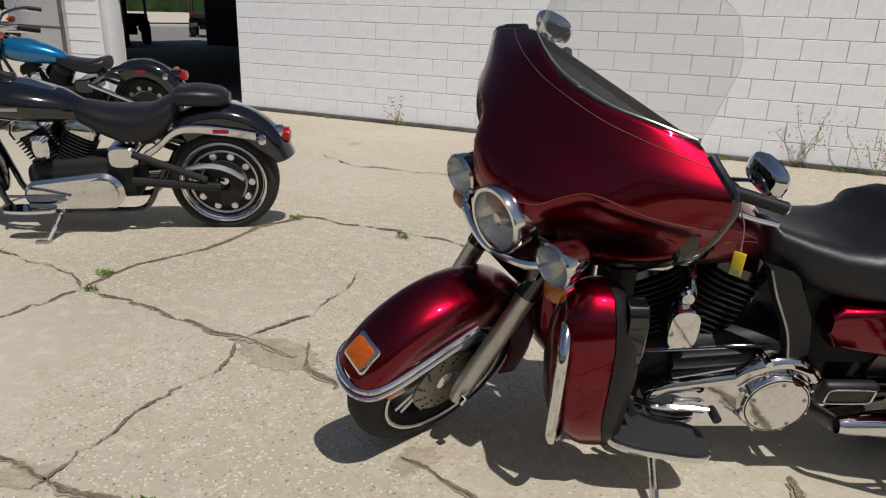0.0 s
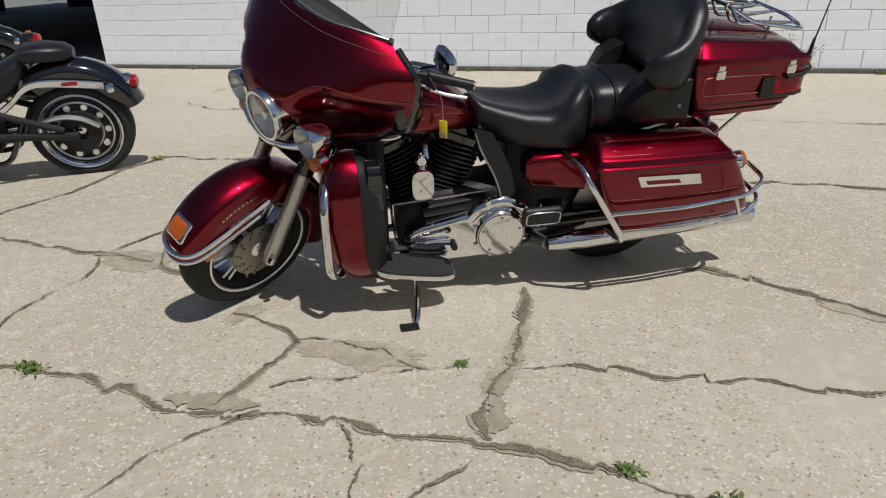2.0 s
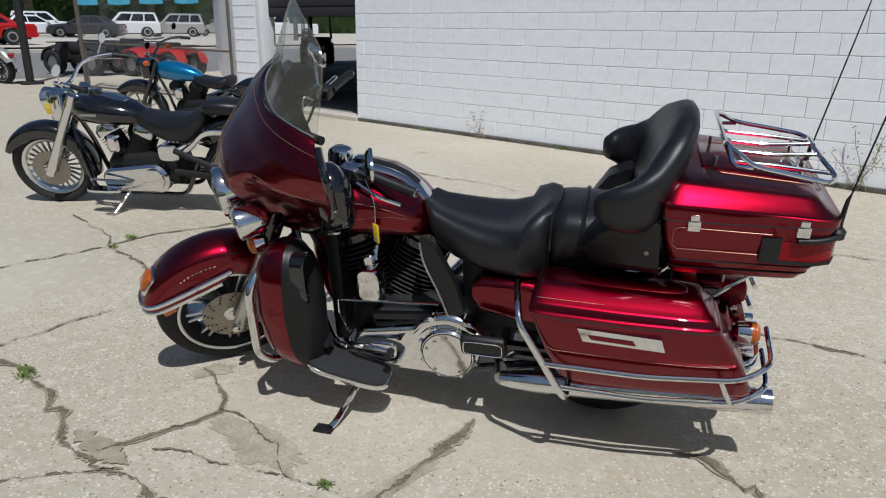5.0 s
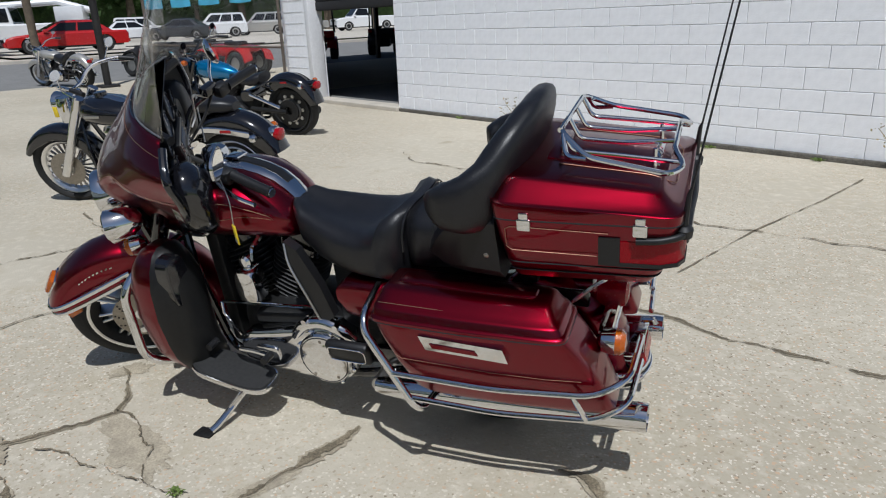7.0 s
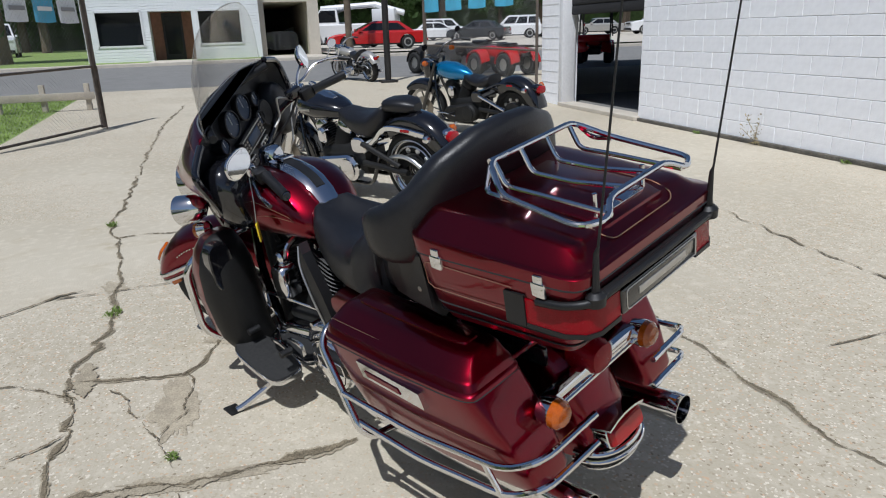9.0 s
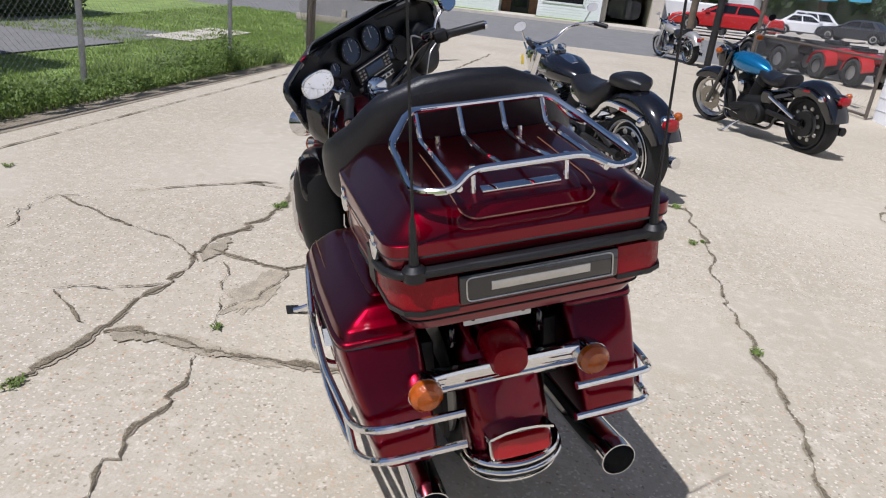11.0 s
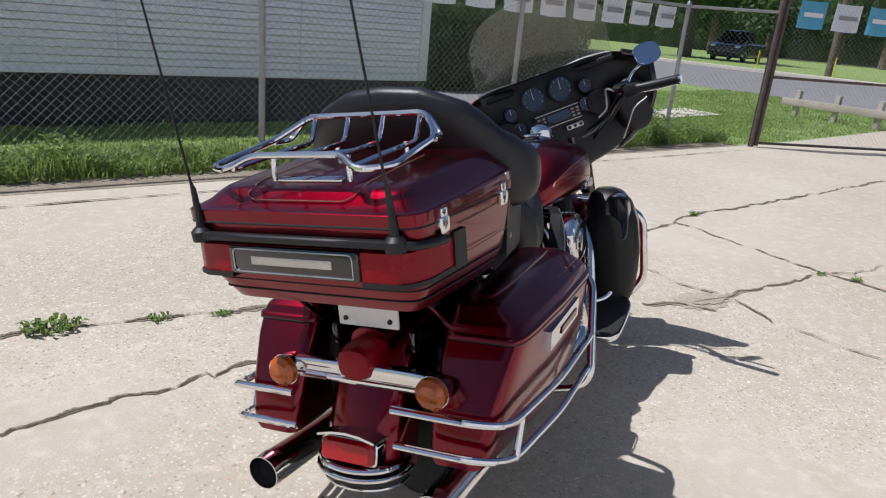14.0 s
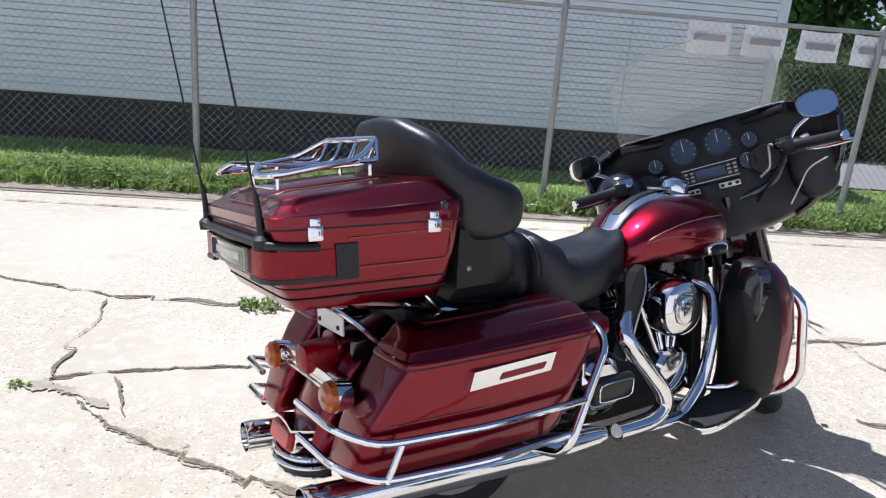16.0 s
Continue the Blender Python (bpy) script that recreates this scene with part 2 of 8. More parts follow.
def loft(rings, closed=True, caps=True, bm=None):
    """A skin over rings of points, each ring with the same count."""
    own = bmesh.new()
    vs = [[own.verts.new(p) for p in r] for r in rings]
    n = len(rings[0])
    for a, b in zip(vs, vs[1:]):
        for i in range(n if closed else n - 1):
            j = (i + 1) % n
            own.faces.new((a[i], a[j], b[j], b[i]))
    if caps and closed:
        for r in (vs[0], vs[-1]):
            own.faces.new(r)
    return joined(bm, own)


def smooth_path(pts, steps=6):
    """Catmull-Rom through the points."""
    pts = [Vector(p) for p in pts]
    if len(pts) < 3:
        return pts
    ext = [2 * pts[0] - pts[1]] + pts + [2 * pts[-1] - pts[-2]]
    out = []
    for i in range(1, len(ext) - 2):
        p0, p1, p2, p3 = ext[i - 1:i + 3]
        for k in range(steps):
            t = k / steps
            out.append(0.5 * (2 * p1 + (p2 - p0) * t + (2 * p0 - 5 * p1 + 4 * p2 - p3) * t * t + (3 * p1 - p0 - 3 * p2 + p3) * t ** 3))
    return out + [pts[-1]]


def bent_path(pts, r=0.03, steps=4):
    """Straight runs with rounded corners."""
    pts = [Vector(p) for p in pts]
    out = [pts[0]]
    for a, b, c in zip(pts, pts[1:], pts[2:]):
        d1, d2 = (a - b), (c - b)
        k = min(r, d1.length * 0.45, d2.length * 0.45)
        p, q = b + d1.normalized() * k, b + d2.normalized() * k
        for i in range(steps + 1):
            t = i / steps
            out.append(p * (1 - t) ** 2 + b * 2 * t * (1 - t) + q * t * t)
    return out + [pts[-1]]


def tube(path, r, n=8, bm=None, radii=None, caps=True):
    """A round bar along a path."""
    path = [Vector(p) for p in path]
    rings, up = [], None
    for i, p in enumerate(path):
        d = (path[min(i + 1, len(path) - 1)] - path[max(i - 1, 0)]).normalized()
        if up is None:
            up = d.orthogonal().normalized()
        up = (up - d * up.dot(d)).normalized()
        side = d.cross(up)
        rr = radii[i] if radii else r
        rings.append([p + (up * math.cos(a) + side * math.sin(a)) * rr for a in (2 * math.pi * k / n for k in range(n))])
    return loft(rings, True, caps, bm)


def lathe(profile, axis="y", at=(0, 0, 0), n=32, bm=None, close=True):
    """Turns (along, radius) pairs round an axis; closes the profile to itself or caps it."""
    rings = []
    for h, r in profile:
        ring = []
        for k in range(n):
            a = 2 * math.pi * k / n
            c, s = r * math.cos(a), r * math.sin(a)
            ring.append({"x": (h, c, s), "y": (c, h, s), "z": (c, s, h)}[axis])
        rings.append([Vector(p) + Vector(at) for p in ring])
    return loft(rings, True, close, bm)


def ring_lathe(profile, axis="y", at=(0, 0, 0), n=40, bm=None):
    """As lathe, with the profile closed on itself (a tyre, a rim)."""
    prof = list(profile) + [profile[0]]
    return lathe(prof, axis, at, n, bm, close=False)


def superring(cx, cy, cz, a, b, p=2.5, n=24, plane="yz"):
    """A rounded ring: half-widths a and b, squareness p."""
    out = []
    for k in range(n):
        t = 2 * math.pi * k / n
        c, s = math.cos(t), math.sin(t)
        u = a * math.copysign(abs(c) ** (2 / p), c)
        v = b * math.copysign(abs(s) ** (2 / p), s)
        out.append({"yz": (cx, cy + u, cz + v), "xz": (cx + u, cy, cz + v), "xy": (cx + u, cy + v, cz)}[plane])
    return out


def plate(outline, d, bm=None, bevel=0.0):
    """A flat plate: an outline of points, thickened along the vector d."""
    own = bmesh.new()
    d = Vector(d)
    a = [own.verts.new(Vector(p) - d / 2) for p in outline]
    b = [own.verts.new(Vector(p) + d / 2) for p in outline]
    own.faces.new(a[::-1])
    own.faces.new(b)
    for i in range(len(a)):
        j = (i + 1) % len(a)
        own.faces.new((a[i], a[j], b[j], b[i]))
    if bevel > 0:
        bmesh.ops.bevel(own, geom=own.edges[:], offset=bevel, segments=2, affect="EDGES", profile=0.5)
    return joined(bm, own)


def quads(name, verts, faces, material, parent=None, label="", category="", group="", kind="", smooth=0):
    me = bpy.data.meshes.new(name)
    me.from_pydata(verts, [], faces)
    me.materials.append(material)
    me.update()
    if smooth:
        me.shade_smooth()
    ob = new(name, me)
    ob.parent = parent
    return tagged(ob, label, category, group, kind)

# ---- ground ----
WALL_Y, FENCE_Y, SLAB_Y = 8.1, -1.9, -1.25


def rise(x):
    """The land climbs gently towards the street."""
    return min(0.42, max(0.0, (-9.0 - x) * 0.023))


def sheet(name, x0, x1, y0, y1, z, step, material, label, category="ground", wave=0.0, thick=0.0):
    nx, ny = max(1, round((x1 - x0) / step)), max(1, round((y1 - y0) / step))
    verts, faces = [], []
    for j in range(ny + 1):
        for i in range(nx + 1):
            x, y = x0 + (x1 - x0) * i / nx, y0 + (y1 - y0) * j / ny
            verts.append((x, y, z + rise(x) + wave * noise.noise(Vector((x * 0.6, y * 0.6, z * 3)))))
    for j in range(ny):
        for i in range(nx):
            a = j * (nx + 1) + i
            faces.append((a, a + 1, a + nx + 2, a + nx + 1))
    return quads(name, verts, faces, material, None, label, category, kind="structure", smooth=1)


sheet("ground", -640, 640, -640, 640, -0.3, 40, LAWN, "far green land reaching the horizon")
sheet("pavement", -16.5, 16.0, SLAB_Y, 9.0, 0.0, 0.75, CONCRETE, "weathered cracked pale concrete lot with exposed pebbles", "pavement")
sheet("pavement_apron", -16.5, -9.3, 9.0, 32.0, -0.003, 0.75, CONCRETE, "pale concrete yard beside the building", "pavement")
sheet("lawn", -16.5, 16.0, -40.0, SLAB_Y - 0.001, -0.012, 0.5, LAWN, "green lawn behind the chain-link fence", "lawn", 0.012)
sheet("dirt_strip", -7.2, 16.0, -1.75, SLAB_Y + 0.04, 0.004, 0.4, DIRT, "dry dirt strip along the slab edge", "ground", 0.006)
sheet("driveway", -9.2, -3.9, -7.2, -4.1, 0.012, 0.4, ASPHALT, "grey driveway beside the house", "driveway")
sheet("walkway", -10.6, -8.2, -4.5, -3.6, 0.02, 0.4, WALK, "pale concrete walk on the lawn", "path")
sheet("road", -27.0, -16.5, -90, 90, -0.02, 1.5, ASPHALT, "worn grey asphalt street", "road")
sheet("far_lot", -80, -27.2, 6.6, 90, 0.18, 4.0, WALK, "pale car park across the street", "pavement")
sheet("far_lawn", -80, -27.2, -90, 6.6, 0.085, 4.0, LAWN, "green lawn across the street", "lawn")
kb = part("kerb", box(-27.25, -27.0, -90, 90, 0.1, 0.53, 0.03), WALK, None, "pale concrete street kerb", 0)
tagged(kb, category="kerb", kind="structure")
sheet("far_walk", -30.0, -27.2, -0.75, 1.1, 0.1, 1.0, WALK, "pale concrete walk to the shop door", "path")
sheet("far_walk", -31.0, -27.2, 3.9, 6.6, 0.1, 1.0, WALK, "pale concrete driveway across the street", "path")


# cracks: jagged dirt-filled lines between slabs
def crack(name, pts, width, material=CRACK, label="dirt-filled crack across the concrete", jag=0.035, z=0.009):
    if material is CRACK and width >= 0.03:
        crack("crack_edge", pts, width * 1.25, PATCH, "worn eroded rim along a crack in the concrete", jag, 0.005)
    width *= 0.6 if material is not CRACK or width < 0.03 else 0.4
    wide = 2 if width < 0.05 else 7
    rnd = random.Random(len(pts) * 7 + int(pts[0][0] * 100))
    path = []
    for (ax, ay), (bx, by) in zip(pts, pts[1:]):
        n = max(3, int(math.hypot(bx - ax, by - ay) / 0.013))
        for k in range(n):
            t = k / n
            o = jag * noise.noise(Vector((ax * 3 + (bx - ax) * t * 5, ay * 3 + (by - ay) * t * 5, 1.7))) * 1.6 + jag * 0.14 * rnd.uniform(-1, 1)
            d = Vector((bx - ax, by - ay)).normalized()
            path.append(Vector((ax + (bx - ax) * t - d.y * o, ay + (by - ay) * t + d.x * o)))
    path.append(Vector(pts[-1]))
    verts, faces = [], []
    for i, p in enumerate(path):
        d = (path[min(i + wide, len(path) - 1)] - path[max(i - wide, 0)]).normalized()
        end = min(1, 0.25 + min(i, len(path) - 1 - i) * 0.15)
        w = width * 0.5 * end * max(0.07, -0.12 + 2.1 * abs(noise.noise(Vector((p.x * 2.6, p.y * 2.6, 4.0)))) + 1.1 * noise.noise(Vector((p.x * 11, p.y * 11, 2.0))) + 0.6 * rnd.random())
        verts += [(p.x - d.y * w, p.y + d.x * w, z + rise(p.x)), (p.x + d.y * w, p.y - d.x * w, z + rise(p.x))]
        if i:
            a = 2 * i
            faces.append((a - 2, a - 1, a + 1, a))
    return quads(name, verts, faces, material, None, label, "crack", kind="structure")


def weed(x, y, r, n, h, seed, name="weed", label="small green weed growing in a crack", z=0.0):
    """A tuft of narrow leaves."""
    rnd = random.Random(seed)
    verts, faces = [], []
    for _ in range(n):
        a, q = rnd.uniform(0, 2 * math.pi), r * math.sqrt(rnd.random())
        bx, by = x + q * math.cos(a), y + q * math.sin(a) * 0.6
        b, l = rnd.uniform(0, 2 * math.pi), h * rnd.uniform(0.5, 1.2)
        lean = rnd.uniform(0.3, 1.3)
        tx, ty = bx + math.cos(b) * l * lean, by + math.sin(b) * l * lean
        w = l * rnd.uniform(0.12, 0.25)
        sx, sy = -math.sin(b) * w, math.cos(b) * w
        mz = z + l * 0.7
        mx, my = (bx + tx) / 2, (by + ty) / 2
        i = len(verts)
        verts += [(bx, by, z), (mx + sx, my + sy, mz), (tx, ty, z + l * rnd.uniform(0.4, 0.9)), (mx - sx, my - sy, mz)]
        faces.append((i, i + 1, i + 2, i + 3))
    ob = quads(name, verts, faces, LEAF, None, label, "weed", "weeds in the cracks")
    return ob


# cracks laid out over the lot
DEAD = mat("dry_weed_stems", (0.3, 0.24, 0.12), 0.8, var=0.3, scale=9)
MAIN = [(3.65, .81), (3.18, .98), (2.74, 1.05), (2.2, 1.11), (1.77, 1.2), (1.39, 1.27), (1.03, 1.28), (.54, 1.29), (.19, 1.22), (-.28, 1.26), (-.67, 1.32), (-1.74, 1.2), (-2.7, 1.03), (-4.0, 1.03), (-6.1, .98), (-9.3, .94), (-12.3, 1.2)]
crack("crack", MAIN[:11], 0.05)
crack("crack", MAIN[10:], 0.045)
crack("crack", [(3.65, .81), (5.2, .7), (9, .6), (14, .5)], 0.04)
crack("crack", [(.14, 1.26), (.21, 1.54), (.24, 1.7), (-.15, 1.85)], 0.03)
crack("crack", [(.28, 1.39), (.56, 1.56), (.75, 1.65), (.96, 1.69)], 0.022)
crack("crack", [(.21, 1.71), (.56, 1.72), (.75, 1.65)], 0.02)
crack("crack", [(1.02, 2.34), (1.05, 2.01), (1.07, 1.76), (1.03, 1.43), (1.08, 1.31)], 0.06)
crack("crack", [(1.08, 1.72), (1.4, 1.78), (1.73, 1.8), (2.1, 1.8), (2.42, 1.86), (2.88, 1.98)], 0.03)
crack("crack", [(1.68, 2.66), (1.95, 2.65), (2.2, 2.5), (2.5, 2.34), (2.8, 2.06)], 0.05)
crack("crack", [(2.6, 1.94), (2.47, 2.26)], 0.02)
crack("crack", [(2.97, 1.08), (2.9, 1.7), (2.84, 1.96)], 0.025)
crack("crack", [(.56, 1.27), (.72, 1.11), (.83, .88)], 0.024)
crack("crack", [(.82, .91), (1.05, 1.21)], 0.02)
crack("crack", [(.32, 1.27), (.11, 1.01), (-.01, .67), (-.22, .07)], 0.035)
crack("crack", [(-.22, .07), (.05, .1), (.33, .2)], 0.02)
crack("crack", [(-.24, .05), (-.5, .38), (-.8, .66), (-1.13, 1.07)], 0.025)
crack("crack", [(-1.15, 2.23), (-1.08, 2.02), (-1.09, 1.79), (-1.1, 1.4), (-1.02, .94)], 0.028)
crack("crack", [(-.88, 2.24), (-1.5, 2.3), (-1.9, 2.34), (-2.22, 2.34)], 0.035)
crack("crack", [(-2.3, 1.1), (-2.3, 1.78), (-2.26, 2.1), (-2.22, 2.34), (-2.31, 2.53), (-2.15, 3.13), (-2.19, 3.65), (-2.05, 3.96)], 0.04)
crack("crack", [(-2.22, 2.34), (-2.45, 2.45), (-3.26, 2.52)], 0.025)
crack("crack", [(-.89, 2.38), (-.78, 2.21), (-.58, 2.11)], 0.03)
crack("crack", [(-1.19, 2.27), (-1.03, 2.64), (-1.16, 3.26)], 0.022)
crack("crack", [(-2.1, 3.98), (-1.3, 3.97), (-.3, 3.94), (.65, 4.0), (1.64, 3.94), (2.21, 4.05), (4, 4.0), (8, 4.1)], 0.035)
crack("crack", [(-3.2, 5.86), (-2.67, 5.6), (-1.54, 5.73), (.62, 5.47), (1.35, 5.61), (1.7, 5.68), (5, 5.7)], 0.028)
crack("crack", [(1.01, 4.47), (.96, 5.55), (.99, 6.63), (.97, 7.5)], 0.022, jag=0.003)
crack("slab_joint", [(-6.8, -.93), (-2, -.92), (1.5, -.9), (5, -.89), (12, -.88)], 0.028, label="straight dirt-filled joint along the slab edge", jag=0.004)
# broken edges mended with a coarser mix
for patch in ([(-1.22, 2.27), (-1.05, 2.3), (-.86, 2.25)], [(-.05, 1.25), (.1, 1.28), (.3, 1.3)], [(1.06, 1.34), (1.05, 1.6), (1.07, 1.85)], [(2.55, 2.2), (2.75, 2.08), (2.95, 2.03)]):
    crack("patch", patch, 0.15, PATCH, "rough patch of broken concrete beside a crack", 0.02, 0.007)


def blotch(cx, cy, rx, ry, turn, seed):
    """A flat worn patch with a ragged outline."""
    c, q = math.cos(radians(turn)), math.sin(radians(turn))
    ring = []
    for k in range(72):
        a = 2 * math.pi * k / 72
        r = 0.75 + 0.55 * noise.noise(Vector((math.cos(a) * 1.4, math.sin(a) * 1.4, seed))) + 0.3 * noise.noise(Vector((math.cos(a) * 6, math.sin(a) * 6, seed)))
        u, v = rx * r * math.cos(a), ry * r * math.sin(a)
        ring.append((cx + u * c - v * q, cy + u * q + v * c, 0.0025))
    return quads("patch", [(cx, cy, 0.0025)] + ring, [(0, k + 1, (k + 1) % 72 + 1) for k in range(72)], STAIN, None, "worn darker patch where cracks meet in the concrete", "patch", kind="structure")


STAIN = mat("worn_stained_concrete", (0.41, 0.355, 0.262), 0.95, var=0.28, scale=12, bump=0.5, bscale=120)
for i, spot in enumerate(((-0.95, 2.25, 0.3, 0.13, -8), (-1.12, 1.24, 0.14, 0.07, 20), (0.52, 1.68, 0.32, 0.11, 0), (1.04, 1.72, 0.34, 0.07, 86), (-0.1, 1.86, 0.12, 0.08, 60), (2.3, 2.4, 0.2, 0.06, -25))):
    blotch(*spot, 300 + i)
WEEDS = [(-1.24, 3.9, 3), (-2.31, 2.53, 4), (-2.08, 3.9, 4), (2.16, 1.11, 9), (1.75, 1.2, 4), (-2.7, 1.03, 5), (-2.19, 2.35, 3), (2.95, 2.04, 3), (1.49, 1.27, 3), (-.67, 1.3, 5), (.89, 1.69, 2), (.24, 3.96, 3), (-1.3, 3.97, 2), (-.59, -.55, 3)]
for i, (x, y, q) in enumerate(WEEDS):
    weed(x, y, 0.013 * q, 14 + 10 * q, 0.014 + 0.004 * q, i)

# ---- block building ----
def pieces(name, mesh, places, parent, material):
    """Alike pieces: objects of their own on one mesh."""
    for m in places:
        o = bpy.data.objects.new(name, mesh)
        scene.collection.objects.link(o)
        o.parent = parent
        o.matrix_basis = m


def mesh_of(bm, name, material):
    me = bpy.data.meshes.new(name)
    bm.to_mesh(me)
    bm.free()
    me.materials.append(material)
    return me


wall = part("wall_north", box(-6.15, 14.0, WALL_Y + 0.006, WALL_Y + 0.2, 0, 4.0), MORTAR, None, "white painted concrete block wall", 0)
tagged(wall, category="wall", kind="structure")
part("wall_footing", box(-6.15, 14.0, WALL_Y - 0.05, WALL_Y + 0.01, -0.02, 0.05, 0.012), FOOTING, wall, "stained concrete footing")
BL, BH = 0.4064, 0.2032
blk = mesh_of(box(-BL / 2 + 0.004, BL / 2 - 0.004, -0.004, 0.02, 0.004, BH - 0.004, 0.003, 1), "block", BLOCKPAINT)
half = mesh_of(box(-BL / 4 + 0.004, BL / 4 - 0.004, -0.004, 0.02, 0.004, BH - 0.004, 0.003, 1), "block_half", BLOCKPAINT)
spots, halves, rest = [], [], []
rnd = random.Random(3)
for row in range(19):
    x = -6.15
    first = row % 2
    while x < 13.9:
        w = BL / 2 if first else BL
        m = Matrix.Translation((x + w / 2, WALL_Y + rnd.uniform(-0.0012, 0.0012), 0.035 + row * BH))
        if first:
            halves.append(m)
        elif row < 9 and x < 6.5:
            spots.append(m)
        else:
            rest.append(m)
        first = 0
        x += w
pieces("block", blk, spots, wall, BLOCKPAINT)
pieces("block", half, halves, wall, BLOCKPAINT)
bm = bmesh.new()
for m in rest:
    joined(bm, moved(box(-BL / 2 + 0.004, BL / 2 - 0.004, -0.004, 0.02, 0.004, BH - 0.004), m))
tagged(part("upper_blocks", bm, BLOCKPAINT, wall, "", 0), kind="stuff")

pier = part("wall_pier", box(-9.6, -8.72, WALL_Y - 0.02, WALL_Y + 0.3, -0.01, 4.0, 0.01), BLOCKPAINT, None, "white painted pier beside the doorway", 0)
tagged(pier, category="wall", kind="structure")
for k in range(14):
    part("pier_joint", box(-9.603, -8.9, WALL_Y - 0.026, WALL_Y - 0.018, 0.2 + 0.2032 * k, 0.207 + 0.2032 * k), MORTAR, pier, "", 0)
part("door_post", box(-8.78, -8.62, WALL_Y - 0.06, WALL_Y + 0.2, 0, 2.6, 0.012), WHITEPAINT, pier, "white door post")
lint = part("wall_lintel", box(-8.72, -6.15, WALL_Y + 0.005, WALL_Y + 0.2, 2.45, 4.0), BLOCKPAINT, None, "white block wall above the doorway", 0)
tagged(lint, category="wall", kind="structure")
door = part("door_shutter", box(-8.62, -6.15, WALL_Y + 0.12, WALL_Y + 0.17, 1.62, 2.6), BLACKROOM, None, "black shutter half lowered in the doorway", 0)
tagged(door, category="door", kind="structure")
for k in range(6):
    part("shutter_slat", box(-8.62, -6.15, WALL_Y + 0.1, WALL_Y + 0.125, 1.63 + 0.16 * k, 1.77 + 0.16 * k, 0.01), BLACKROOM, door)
sill = part("door_sill", box(-8.72, -6.1, WALL_Y - 0.1, WALL_Y + 0.24, -0.01, 0.07, 0.015), WALK, None, "worn concrete door sill", 0)
tagged(sill, category="sill", kind="structure")
inn = part("floor", plate([(14, 8.34, 0.0), (14, 19, 0.0), (-17, 19, 0.0), (-17, 12.2, 0.0), (-9.6, 8.34, 0.0)], (0, 0, 0.05)), ASPHALT, None, "dark workshop floor", 0)
tagged(inn, category="floor", kind="structure")
# Walls coloured near-black, so the room's shade is painted in.
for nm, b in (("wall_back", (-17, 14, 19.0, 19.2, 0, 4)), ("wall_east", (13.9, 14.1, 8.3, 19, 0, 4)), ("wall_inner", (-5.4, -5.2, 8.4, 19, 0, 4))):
    tagged(part(nm, box(*b), BLACKROOM, None, "workshop wall with the room's darkness in its colour", 0), category="wall", kind="structure")
tagged(part("wall_west", loft([[(-9.6, 8.1, z), (-17.0, 12.1, z), (-16.9, 12.3, z), (-9.5, 8.4, z)] for z in (-0.05, 4.0)]), BLOCKPAINT, None, "white painted slanting wall of the building", 0), category="wall", kind="structure")
tagged(part("wall_west_lintel", box(-17.1, -16.9, 12.2, 19.0, 2.7, 4), BLOCKPAINT, None, "white wall above the far opening", 0), category="wall", kind="structure")
tagged(part("ceiling", plate([(14.2, 8.0, 4.1), (14.2, 19.3, 4.1), (-17.2, 19.3, 4.1), (-17.2, 12.0, 4.1), (-9.7, 8.0, 4.1)], (0, 0, 0.19)), ROOF, None, "flat dark roof of the block building", 0), category="ceiling", kind="structure")
tagged(part("side_post", box(-17.05, -16.93, 15.6, 15.72, 0, 2.7), RUSTY, None, "rusty steel post in the side opening", 0), category="post", kind="structure")

# ---- chain-link fence ----
def chain(name, a, b, z0, z1, parent, pitch=0.075, r=0.0012):
    """Woven wire between two feet: two families of slanting wires."""
    a, b = Vector((a[0], a[1], 0)), Vector((b[0], b[1], 0))
    d = b - a
    L, H = d.length, z1 - z0
    d.normalize()
    nrm = Vector((-d.y, d.x, 0))
    verts, faces = [], []
    for fam in (-1, 1):
        s = -H
        while s < L:
            p0, p1 = s, s + H
            u0, u1 = max(0, p0), min(L, p1)
            if u1 > u0 + 0.01:
                za, zb = z0 + (u0 - p0), z0 + (u1 - p0)
                if fam < 0:
                    za, zb = z0 + z1 - za, z0 + z1 - zb
                A = a + d * u0 + Vector((0, 0, za)) + nrm * r * fam
                B = a + d * u1 + Vector((0, 0, zb)) + nrm * r * fam
                t = (B - A).normalized()
                side = t.cross(nrm)
                i = len(verts)
                for P in (A, B):
                    for v in (side, nrm, -side, -nrm):
                        verts.append(P + v * r)
                for k in range(4):
                    faces.append((i + k, i + (k + 1) % 4, i + 4 + (k + 1) % 4, i + 4 + k))
            s += pitch
    return quads(name, verts, faces, WIRE, parent, "woven steel wire mesh", kind="stuff")


